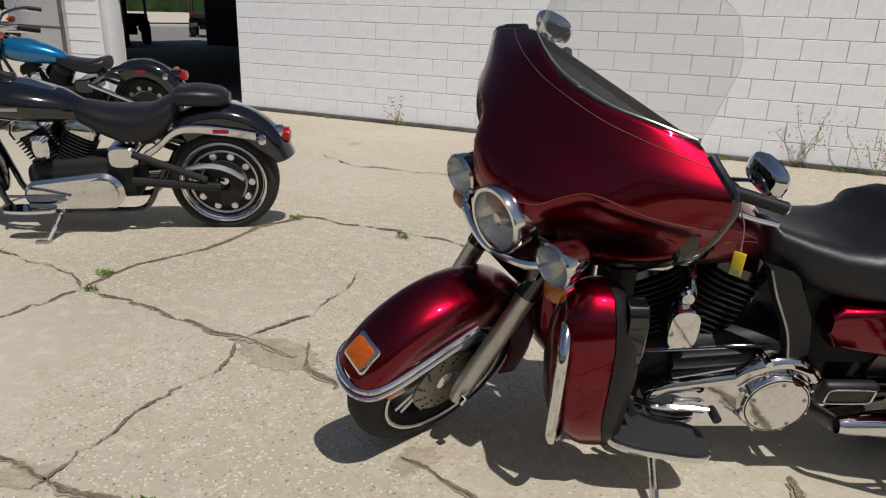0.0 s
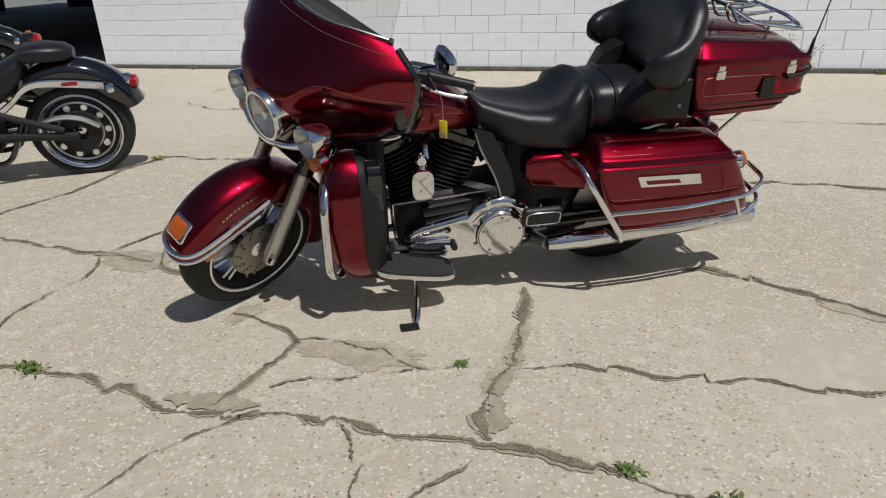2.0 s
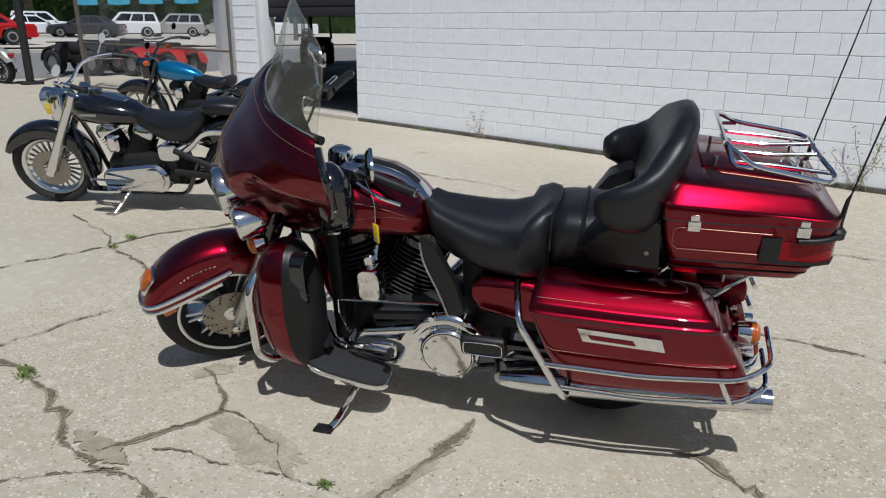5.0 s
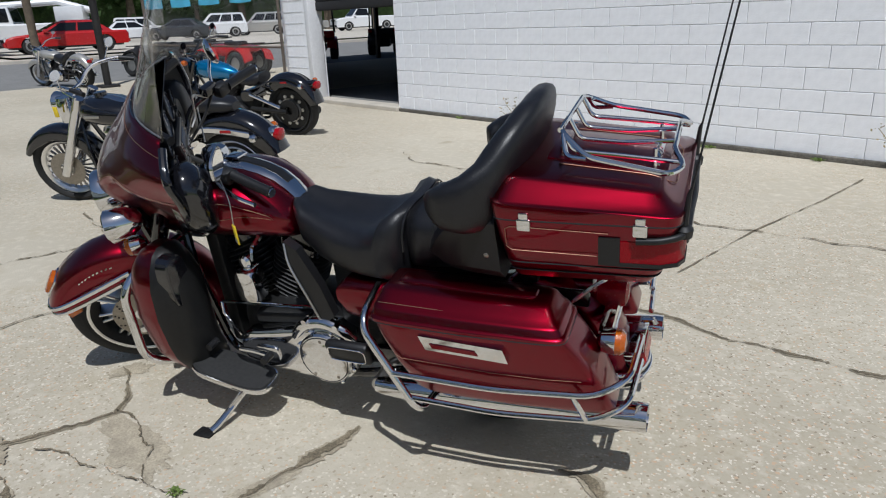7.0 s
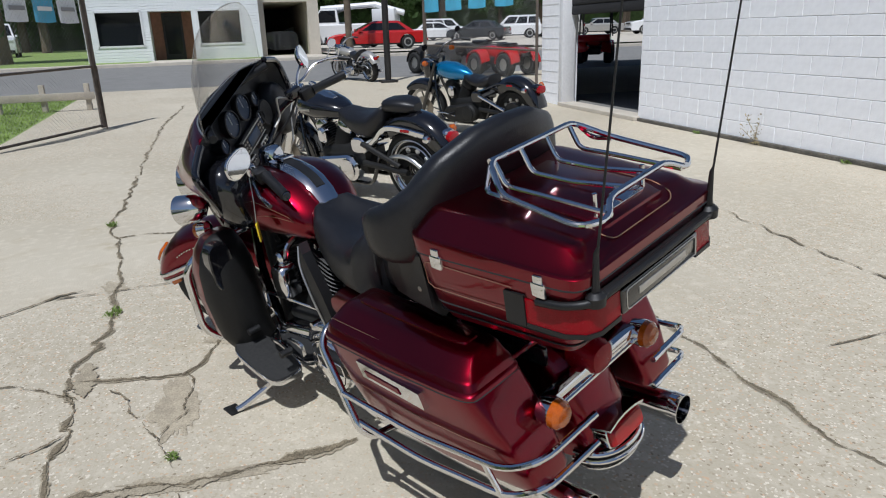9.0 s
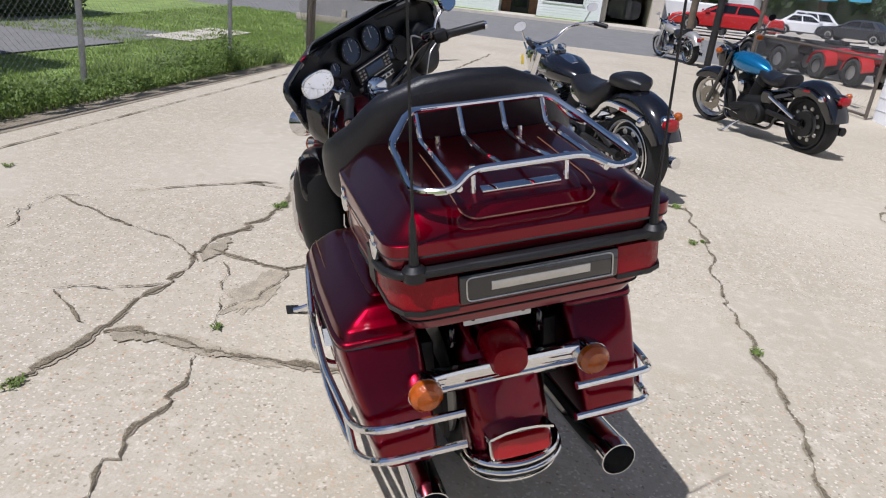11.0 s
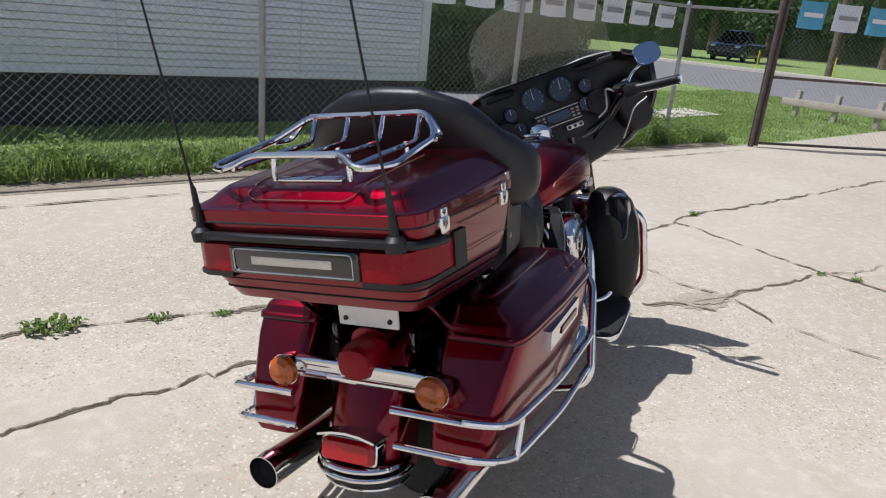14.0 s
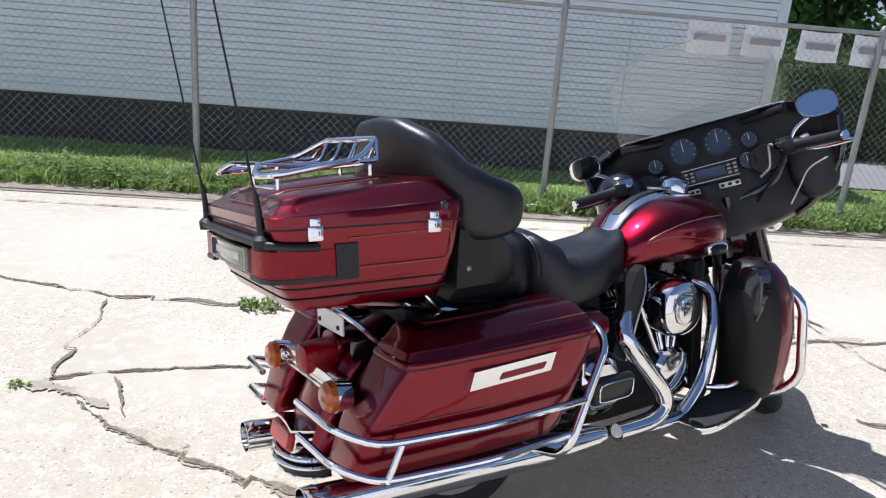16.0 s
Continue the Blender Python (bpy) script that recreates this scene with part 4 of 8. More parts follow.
# windshield
def shield_at(v, s):
    w = 0.305 * (1 - 0.04 * v) * (1 - max(0, v - 0.6) ** 2 * 1.5)
    top = 0.32 * (1 - 0.12 * (abs(s) ** 3))
    x = 0.872 - 0.122 * s * s
    return TILT @ Vector((x + (0.69 - 0.015 * s * s - x) * v, w * s, 1.225 + top * v))
rings = [[shield_at(j / 16, -1 + i / 14) for i in range(29)] + [shield_at(j / 16, 1 - i / 14) + Vector((-0.004, 0, 0)) for i in range(29)] for j in range(17)]
ws = T("windshield", loft(rings), GLASS, "clear acrylic windshield", steer=True, smooth=60)
T("windshield_edge", tube([shield_at(k / 12, -1) for k in range(13)] + [shield_at(1, -1 + k / 14) for k in range(1, 29)] + [shield_at(1 - k / 12, 1) for k in range(1, 13)], 0.0012, 6), GLASS, "", ws, steer=True)
T("windshield_trim", tube([shield_at(0.04, -0.95 + 1.9 * k / 30) + Vector((0.004, 0, 0)) for k in range(31)], 0.0055, 8), GLOSSBLACK, "black windshield trim", steer=True)
# Thin satin tube added to draw the bright glint along the fairing lip.
T("dash_highlight", tube([fair_at(1.0, -0.97 + 1.94 * k / 40, 0.006) + Vector((-0.012, 0, 0.002)) for k in range(41)], 0.0035, 8), SATIN, "satin strip added as the highlight along the dash lip", inner, steer=True)
T("dash_brow", tube([shield_at(0.0, -0.97 + 1.94 * k / 24) + Vector((-0.03, 0, -0.012)) for k in range(25)], 0.016, 10), PLASTIC, "", inner, steer=True)
for s in (-0.7, 0, 0.7):
    T("trim_screw", lathe([(0, 0.006), (0.003, 0.004)], "x", shield_at(0.06, s) + Vector((0.004, 0, 0)), 10), CHROME, "", ws, steer=True)

# dials
for name, y, z, r in (("speedometer", 0.056, 1.155, 0.05), ("tachometer", -0.072, 1.158, 0.05), ("fuel_gauge", 0.17, 1.125, 0.028), ("volt_gauge", -0.18, 1.135, 0.028), ("air_gauge", -0.158, 1.058, 0.028), ("oil_gauge", 0.152, 1.05, 0.028)):
    g = T(name, lathe([(0.82, r * 0.9), (0.775, r * 1.12), (0.765, r * 1.12), (0.763, r), (0.7725, r * 0.99)], "x", (0, y, z), 28), PLASTIC, "round dial in a black bezel", steer=True)
    T("dial_face", lathe([(0.772, r), (0.7705, r)], "x", (0, y, z), 28), GAUGE, "blue-grey dial face", g, steer=True)
    T("dial_needle", box(0.768, 0.770, y - 0.0009, y + 0.0009, z - 0.002, z + r * 0.7), WHITE, "", g, steer=True)
    bm = bmesh.new()
    for k in range(9):
        a = radians(-30 + 30 * k)
        joined(bm, moved(box(0.7685, 0.7700, -0.0006, 0.0006, r * 0.78, r * 0.9), Matrix.Translation((0, y, z)) @ Matrix.Rotation(a - radians(90), 4, "X")))
    T("dial_marks", bm, WHITE, "", g, steer=True)
radio = T("radio", box(0.755, 0.83, -0.125, 0.082, 1.008, 1.08, 0.008), PLASTIC, "black radio", steer=True)
T("radio_screen", box(0.751, 0.757, -0.075, 0.03, 1.03, 1.066, 0.002), GAUGE, "", radio, steer=True)
for y in (0.056, -0.1):
    for k in range(3):
        for d in (-0.011, 0.011):
            T("radio_button", box(0.751, 0.757, y + d - 0.007, y + d + 0.007, 1.027 + 0.015 * k, 1.036 + 0.015 * k, 0.002), DARKSTEEL, "", radio, steer=True)
for z in (1.018, 1.077):
    T("radio_trim", box(0.7515, 0.757, -0.122, 0.079, z - 0.0012, z + 0.0012), SATIN, "thin silver trim line", radio, steer=True)
for y0, y1 in ((0.03, 0.086), (-0.118, -0.04)):
    sp = T("switch_panel", box(0.752, 0.775, y0, y1, 0.978, 0.999, 0.003), SATIN, "silver switch panel", inner, steer=True)
    for k in range(3):
        y = y0 + (y1 - y0) * (k + 0.5) / 3
        T("dash_switch", loft([superring(x, y, 0.9885, a, 0.006, 2.6, 14, "yz") for x, a in ((0.753, 0.008), (0.748, 0.007))]), PLASTIC, "", sp, steer=True)
T("brake_line", tube(smooth_path([(0.66, -0.28, 1.05), (0.70, -0.24, 1.09), (0.715, -0.232, 1.05), (0.722, -0.222, 1.01), (0.745, -0.188, 0.985)]), 0.0045, 8), SATIN, "braided steel brake line", steer=True)
T("pocket_trim", tube(smooth_path([(0.735, -0.262, 0.862), (0.73, -0.305, 0.92), (0.725, -0.345, 0.972), (0.722, -0.41, 0.998)]), 0.003, 8), SATIN, "thin bright pocket trim", inner, steer=True)

# handlebar
bar = T("handlebar", tube(smooth_path([(0.50, 0.40, 1.045), (0.56, 0.335, 1.055), (0.66, 0.295, 1.05), (0.735, 0.27, 1.015), (0.775, 0.225, 0.96), (0.795, 0.12, 0.93), (0.795, 0, 0.925), (0.795, -0.12, 0.93), (0.775, -0.225, 0.96), (0.735, -0.27, 1.015), (0.66, -0.295, 1.05), (0.56, -0.335, 1.055), (0.50, -0.40, 1.045)], 6), 0.013, 12), GLOSSBLACK, "black handlebar with chrome ends", steer=True)
T("riser", tube([(0.80, 0.05, 0.86), (0.785, 0.05, 0.945)], 0.018), GLOSSBLACK, "", bar, steer=True)
T("riser", tube([(0.80, -0.05, 0.86), (0.785, -0.05, 0.945)], 0.018), GLOSSBLACK, "", bar, steer=True)
for s in (-1, 1):
    T("grip", tube([(0.575, 0.318 * s, 1.056), (0.565, 0.33 * s, 1.055), (0.47, 0.435 * s, 1.042), (0.462, 0.442 * s, 1.04)], 0.018, 14, None, [0.022, 0.0185, 0.0185, 0.02]), PLASTIC, "black ribbed grip", steer=True)
    T("bar_end", tube([(0.462, 0.442 * s, 1.04), (0.456, 0.449 * s, 1.039)], 0.016, 12), CHROME, "", bar, steer=True)
    sw = T("switch_housing", moved(box(-0.03, 0.03, -0.024, 0.024, -0.026, 0.026, 0.01), Matrix.Translation((0.60, 0.305 * s, 1.056)) @ Matrix.Rotation(radians(-48 * s), 4, "Z")), PLASTIC, "black switch housing", steer=True)
    T("master_cylinder", moved(box(-0.035, 0.035, -0.02, 0.022, 0.0, 0.04, 0.01), Matrix.Translation((0.645, 0.285 * s, 1.06)) @ Matrix.Rotation(radians(-48 * s), 4, "Z")), CHROME if s > 0 else GLOSSBLACK, "", sw, steer=True)
    T("lever", tube(smooth_path([(0.635, 0.32 * s, 1.045), (0.585, 0.40 * s, 1.03), (0.52, 0.47 * s, 1.025)]), 0.008, 8), CHROME, "chrome hand lever", steer=True)
    mr = T("mirror", moved(loft([superring(x, 0, 0, a, b, 2.6, 24, "yz") for x, a, b in ((0.02, 0.03, 0.02), (0.012, 0.055, 0.036), (0.0, 0.066, 0.045), (-0.008, 0.066, 0.045))]), Matrix.Translation((0.60, 0.405 * s, 1.175)) @ Matrix.Rotation(radians(-13 * s), 4, "Z") @ Matrix.Rotation(radians(-4 if s > 0 else 8), 4, "Y")), CHROME, "oval chrome mirror", steer=True)
    T("mirror_glass", moved(loft([superring(x, 0, 0, 0.061, 0.04, 2.6, 24, "yz") for x in (-0.0085, -0.0095)]), Matrix.Translation((0.60, 0.405 * s, 1.175)) @ Matrix.Rotation(radians(-13 * s), 4, "Z") @ Matrix.Rotation(radians(-4 if s > 0 else 8), 4, "Y")), MIRROR, "mirror glass", mr, steer=True)
    T("mirror_stem", tube(smooth_path([(0.625, 0.30 * s, 1.075), (0.625, 0.33 * s, 1.115), (0.612, 0.39 * s, 1.15)]), 0.006, 8), CHROME, "", mr, steer=True)
    T("cable", tube(smooth_path([(0.64, 0.29 * s, 1.05), (0.70, 0.24 * s, 0.98), (0.80, 0.16 * s, 0.90), (0.86, 0.1 * s, 0.78)]), 0.006, 8), PLASTIC, "", bar, steer=True)

# frame and engine
T("frame", tube(bent_path([(0.86, 0.0, 0.88), (0.78, 0.09, 0.55), (0.68, 0.11, 0.2), (0.1, 0.13, 0.19), (-0.25, 0.13, 0.28)], 0.08), 0.018, 10), GLOSSBLACK, "black tubular frame")
T("frame", tube(bent_path([(0.86, 0.0, 0.88), (0.78, -0.09, 0.55), (0.68, -0.11, 0.2), (0.1, -0.13, 0.19), (-0.25, -0.13, 0.28)], 0.08), 0.018, 10), GLOSSBLACK)
T("swing_arm", box(-0.46, 0.0, 0.10, 0.145, 0.27, 0.34, 0.015), GLOSSBLACK)
T("swing_arm", box(-0.46, 0.0, -0.145, -0.10, 0.27, 0.34, 0.015), GLOSSBLACK)
# Plain filler box, added only to make the space ahead of the engine dark.
T("dark_filler", box(0.61, 0.67, -0.11, 0.11, 0.24, 0.74, 0.015), ENGINE, "black box added to darken the space between the frame tubes")
T("steering_neck", tube([(0.83, 0, 0.95), (0.92, 0, 0.72)], 0.04, 16), GLOSSBLACK)
T("crankcase", loft([superring(x, 0, z, a, b, 3.5, 24, "yz") for x, z, a, b in ((-0.06, 0.36, 0.09, 0.10), (-0.03, 0.36, 0.12, 0.15), (0.2, 0.35, 0.125, 0.15), (0.34, 0.345, 0.12, 0.145), (0.52, 0.34, 0.12, 0.14), (0.58, 0.33, 0.10, 0.10))]), ENGINE, "black V-twin crankcase")
for nm, bx, tx in (("front_cylinder", 0.475, 0.60), ("rear_cylinder", 0.385, 0.255)):
    base, top = Vector((bx, 0, 0.46)), Vector((tx, 0, 0.76))
    axis = (top - base).normalized()
    rot = axis.to_track_quat("Z", "Y").to_matrix().to_4x4()
    L = (top - base).length
    cyl = T(nm, moved(loft([superring(0, 0, h, 0.062, 0.075, 2.6, 24, "xy") for h in (0, L * 0.7)]), Matrix.Translation(base) @ rot), ENGINE, "black finned cylinder")
    for k in range(11):
        h = 0.012 + k * L * 0.062
        T("cooling_fin", moved(loft([superring(0, 0, h + d, a, a * 1.25, 3, 24, "xy") for d, a in ((0, 0.082), (0.002, 0.086), (0.005, 0.086), (0.007, 0.082))]), Matrix.Translation(base) @ rot), FIN, "", cyl)
    T("rocker_box", moved(loft([superring(0, 0, L * 0.72 + h, a, b, 3.5, 24, "xy") for h, a, b in ((0, 0.08, 0.1), (0.03, 0.085, 0.105), (0.035, 0.07, 0.09), (0.075, 0.068, 0.085), (0.09, 0.05, 0.06))]), Matrix.Translation(base) @ rot), GLOSSBLACK, "", cyl)
for y0, dx in ((-0.128, 0.03), (-0.132, 0.07), (-0.132, -0.03), (-0.128, -0.07)):
    T("pushrod_tube", tube([(0.43 + dx * 0.5, y0, 0.43), (0.43 + dx * 1.9, y0 + 0.035, 0.68)], 0.011, 10), CHROME, "chrome pushrod tube")
horn = T("horn_cover", loft([superring(0.472, y, z - 0.014, a, b, 3.2, 20, "xz") for y, z, a, b in ((0.105, 0.575, 0.035, 0.06), (0.12, 0.572, 0.05, 0.075), (0.165, 0.57, 0.052, 0.075), (0.185, 0.57, 0.044, 0.064), (0.19, 0.57, 0.02, 0.03))]), CHROME, "chrome horn cover")
T("horn_knob", lathe([(0.12, 0.01), (0.13, 0.024), (0.155, 0.026), (0.165, 0.018), (0.168, 0.004)], "y", (0.472, 0, 0.652), 20), CHROME, "", horn)
T("horn_bracket", tube(smooth_path([(0.45, 0.14, 0.65), (0.45, 0.11, 0.70), (0.43, 0.02, 0.74)]), 0.012, 8), CHROME, "", horn)
# primary cover: a long capsule
def capsule(y, x0, x1, z0, z1, r0, r1, n=14):
    pts = []
    for k in range(n + 1):
        a = radians(90 + 180 * k / n)
        pts.append((x0 + r0 * math.cos(a), y, z0 + r0 * math.sin(a)))
    for k in range(n + 1):
        a = radians(-90 + 180 * k / n)
        pts.append((x1 + r1 * math.cos(a), y, z1 + r1 * math.sin(a)))
    return pts
prim = T("primary_cover", loft([capsule(y, 0.155, 0.46, 0.325, 0.295, r0 - d, r1 - d) for y, d in ((0.12, 0.0), (0.19, 0.0), (0.205, 0.005), (0.213, 0.016), (0.214, 0.03)) for r0, r1 in ((0.12, 0.09),)]), CHROME, "chrome primary chain cover")
T("derby_cover", lathe([(0.205, 0.107), (0.228, 0.107), (0.236, 0.101), (0.24, 0.088), (0.243, 0.04), (0.244, 0.004)], "y", (0.157, 0, 0.322), 48), CHROME, "round chrome derby cover")
T("derby_groove", ring_lathe([(0.2378, 0.093), (0.2388, 0.0955), (0.2378, 0.098), (0.2368, 0.0955)], "y", (0.157, 0, 0.322), 48), BLACKROOM, "", prim)
for k in range(5):
    a = radians(72 * k + 18)
    T("derby_screw", lathe([(0.236, 0.007), (0.2415, 0.0065), (0.242, 0.002)], "y", (0.157 + 0.082 * math.cos(a), 0, 0.322 + 0.082 * math.sin(a)), 10), DARKSTEEL, "", prim)
T("inspection_cover", loft([superring(0.42, y, 0.295, a, b, 4, 20, "xz") for y, a, b in ((0.21, 0.055, 0.035), (0.221, 0.053, 0.033), (0.224, 0.046, 0.026))]), CHROME, "", prim)
for k in range(8):
    a = radians(45 * k + 20)
    T("cover_bolt", lathe([(0.212, 0.008), (0.222, 0.008), (0.225, 0.005)], "y", (0.157 + 0.114 * math.cos(a), 0, 0.322 + 0.114 * math.sin(a)), 10), CHROME, "", prim)
arch = T("gearbox_arch", tube(smooth_path([(0.285, 0.19, 0.385), (0.235, 0.2, 0.44), (0.157, 0.2, 0.462), (0.08, 0.2, 0.44), (0.045, 0.19, 0.40)]), 0.026, 14), CHROME, "chrome trim above the clutch")
for x, z in ((0.215, 0.472), (0.09, 0.466)):
    T("arch_bolt", tube([(x, 0.17, z), (x, 0.232, z)], 0.011, 10), CHROME, "", arch)
T("shift_rod", tube([(0.60, 0.185, 0.485), (0.20, 0.175, 0.505)], 0.006, 8), CHROME, "chrome shift rod")
sl = T("shift_lever", tube(smooth_path([(0.58, 0.2, 0.31), (0.52, 0.25, 0.325), (0.44, 0.26, 0.33), (0.37, 0.27, 0.33)]), 0.011, 10), CHROME, "chrome heel-toe shifter")
T("shift_peg", tube([(0.37, 0.26, 0.33), (0.37, 0.31, 0.33)], 0.014, 10), PLASTIC, "", sl)
T("shift_peg", tube([(0.62, 0.25, 0.345), (0.62, 0.30, 0.345)], 0.014, 10), PLASTIC, "", sl)
T("shift_arm", tube([(0.60, 0.19, 0.485), (0.60, 0.195, 0.44), (0.585, 0.15, 0.31)], 0.006, 8), CHROME, "", sl)
T("starter", tube([(0.47, 0.14, 0.415), (0.22, 0.14, 0.44)], 0.028, 16), ENGINE, "black starter motor")
# right side: air cleaner, cam cover, exhaust
ac = T("air_cleaner", loft([superring(0.435, y, 0.6, a * 0.87, b * 0.9, 2.3, 32, "xz") for y, a, b in ((-0.10, 0.09, 0.09), (-0.13, 0.118, 0.112), (-0.18, 0.12, 0.115), (-0.205, 0.108, 0.102), (-0.216, 0.085, 0.08), (-0.216, 0.06, 0.056))]), CHROME, "chrome round air cleaner cover")
T("air_cleaner_disc", loft([superring(0.435, y, 0.6, a * 0.87, a * 0.85, 2.2, 24, "xz") for y, a in ((-0.212, 0.056), (-0.224, 0.054), (-0.227, 0.042))]), CHROME, "", ac)
T("cam_cover", loft([superring(0.44, y, 0.36, a, a * 0.95, 2.5, 28, "xz") for y, a in ((-0.11, 0.09), (-0.16, 0.092), (-0.175, 0.08), (-0.18, 0.05))]), CHROME, "chrome cam cover")
T("gearbox_cover", loft([superring(0.1, y, 0.37, a, a * 1.1, 3, 24, "xz") for y, a in ((-0.11, 0.085), (-0.15, 0.085), (-0.165, 0.07))]), CHROME, "chrome gearbox side cover")
T("oil_filler", lathe([(0.42, 0.03), (0.47, 0.03), (0.475, 0.02)], "z", (0.0, -0.14, 0), 16), CHROME)
T("exhaust_header", tube(smooth_path([(0.62, -0.09, 0.66), (0.645, -0.15, 0.625), (0.61, -0.195, 0.54), (0.565, -0.215, 0.42), (0.52, -0.222, 0.325), (0.43, -0.228, 0.245), (0.36, -0.235, 0.225), (0.1, -0.24, 0.235)]), 0.023, 14), CHROME, "chrome front exhaust header")
T("exhaust_header", tube(smooth_path([(0.24, -0.08, 0.68), (0.2, -0.15, 0.66), (0.135, -0.21, 0.57), (0.155, -0.232, 0.51), (0.23, -0.24, 0.42), (0.295, -0.243, 0.34), (0.3, -0.243, 0.285), (0.23, -0.243, 0.25), (0.08, -0.243, 0.248)], 5), 0.03, 14), CHROME, "chrome rear exhaust heat shield")
for s in (-1, 1):
    mf = T("muffler", tube([(0.02 if s < 0 else -0.05, 0.235 * s, 0.25), (-0.02 if s < 0 else -0.09, 0.237 * s, 0.252), (-0.16, 0.24 * s, 0.258), (-0.2, 0.242 * s, 0.26), (-0.86, 0.242 * s, 0.3), (-0.95, 0.243 * s, 0.307)], 0.05, 24, None, [0.028, 0.035, 0.041, 0.044, 0.045, 0.046], caps=False), CHROME, "long chrome muffler")
    T("muffler_tip", lathe([(-0.94, 0.046), (-0.975, 0.046), (-0.9755, 0.0435), (-0.9, 0.038)], "x", (0, 0.243 * s, 0.308), 24, None, close=False), CHROME, "", mf)
    T("muffler_core", lathe([(-0.9, 0.039), (-0.89, 0.002)], "x", (0, 0.243 * s, 0.308), 20), BLACKROOM, "dark pipe mouth", mf)
T("crossover_pipe", tube(smooth_path([(0.05, -0.22, 0.24), (0.0, 0.0, 0.2), (-0.05, 0.235, 0.25)]), 0.025, 12), SATIN)
for s in (-1, 1):
    def board(a0, a1, b, z):
        out = []
        for k in range(32):
            t = 2 * math.pi * k / 32
            c, sn = math.copysign(abs(math.cos(t)) ** 0.55, math.cos(t)), math.copysign(abs(math.sin(t)) ** 0.55, math.sin(t))
            out.append((0.53 + (a0 if c < 0 else a1) * c, s * (0.292 + b * sn), z + 0.03 * c))
        return out
    fb = T("floorboard", loft([board(0.16 + g, 0.165 + g, 0.078 + g, z) for z, g in ((0.228, -0.012), (0.233, 0.0), (0.246, 0.003), (0.254, 0.001), (0.256, -0.006))]), CHROME, "chrome-edged rider floorboard")
    T("rubber_pad", loft([board(0.156, 0.16, 0.075, 0.25), board(0.156, 0.16, 0.075, 0.262), board(0.148, 0.152, 0.067, 0.267)]), RUBBER, "black rubber pad", fb)
    T("board_bracket", tube([(0.5, 0.13 * s, 0.22), (0.5, 0.27 * s, 0.24)], 0.014), CHROME, "", fb)
    pb = T("passenger_board", moved(box(-0.085, 0.085, -0.02, 0.02, -0.045, 0.045, 0.018, 3), Matrix.Translation((0.005, 0.29 * s, 0.425)) @ Matrix.Rotation(radians(-14 * s), 4, "X")), PLASTIC, "folded black passenger footboard")
    T("board_trim", tube([(0.005 + 0.07 * math.copysign(abs(math.cos(t)) ** 0.4, math.cos(t)), s * (0.313 + 0.008 * math.sin(t)), 0.425 + 0.032 * math.copysign(abs(math.sin(t)) ** 0.4, math.sin(t))) for t in (2 * math.pi * k / 28 for k in range(29))], 0.0025, 6), CHROME, "", pb)
    T("board_arm", tube([(0.0, 0.14 * s, 0.36), (0.0, 0.28 * s, 0.40)], 0.015), GLOSSBLACK, "", pb)
ks = T("kickstand", tube(smooth_path([(0.50, 0.12, 0.19), (0.52, 0.27, 0.15), (0.545, 0.42, 0.105), (0.56, 0.465, 0.092)]), 0.013, 10), CHROME, "chrome kickstand")
T("kickstand_foot", moved(box(-0.015, 0.06, -0.028, 0.028, -0.006, 0.006, 0.004), Matrix.Translation((0.563, 0.47, 0.0825)) @ Matrix.Rotation(radians(9.8), 4, "X")), ENGINE, "", ks)
T("brake_pedal", tube(smooth_path([(0.56, -0.19, 0.29), (0.62, -0.26, 0.30), (0.67, -0.29, 0.335)]), 0.012, 10), CHROME, "chrome brake pedal")

# leg shields with crash bar
for s in (-1, 1):
    secs = [(0.2, 0.70, 0.05, 0.235, 0.06), (0.23, 0.715, 0.085, 0.25, 0.085), (0.275, 0.73, 0.105, 0.265, 0.1), (0.32, 0.742, 0.115, 0.278, 0.107), (0.38, 0.75, 0.125, 0.283, 0.11), (0.5, 0.752, 0.135, 0.288, 0.116), (0.62, 0.75, 0.13, 0.286, 0.11), (0.69, 0.752, 0.105, 0.28, 0.09), (0.735, 0.755, 0.07, 0.27, 0.065), (0.752, 0.758, 0.035, 0.265, 0.035)]
    ls = T("leg_shield", loft([[(max(p[0], cx - 0.03), s * (p[1] - 0.025), p[2]) for p in superring(cx, cy, z, a, b, 2.8, 28, "xy")] for z, cx, a, cy, b in secs]), RED, "candy red lower fairing")
    T("glove_box", loft([[(min(p[0], cx - 0.02), s * (p[1] - 0.022), p[2]) for p in superring(cx - 0.004, cy, z, a * 0.86, b * 1.02, 2.4, 28, "xy")] for z, cx, a, cy, b in secs]), LOWERBLACK, "black glove box", ls)
    T("box_lid", loft([superring(x, 0.305 * s, z, a, b, 3.2, 28, "yz") for x, z, a, b in ((0.70, 0.64, 0.05, 0.1), (0.652, 0.64, 0.05, 0.1), (0.647, 0.64, 0.045, 0.094))]), GLOSSBLACK, "glossy black box lid", ls)
    T("crash_bar", tube(bent_path([(0.80, 0.10 * s, 0.70), (0.845, 0.29 * s, 0.665), (0.868, 0.375 * s, 0.60), (0.872, 0.378 * s, 0.32), (0.845, 0.31 * s, 0.245), (0.75, 0.11 * s, 0.22)], 0.05), 0.017, 12), CHROME, "chrome engine guard bar")

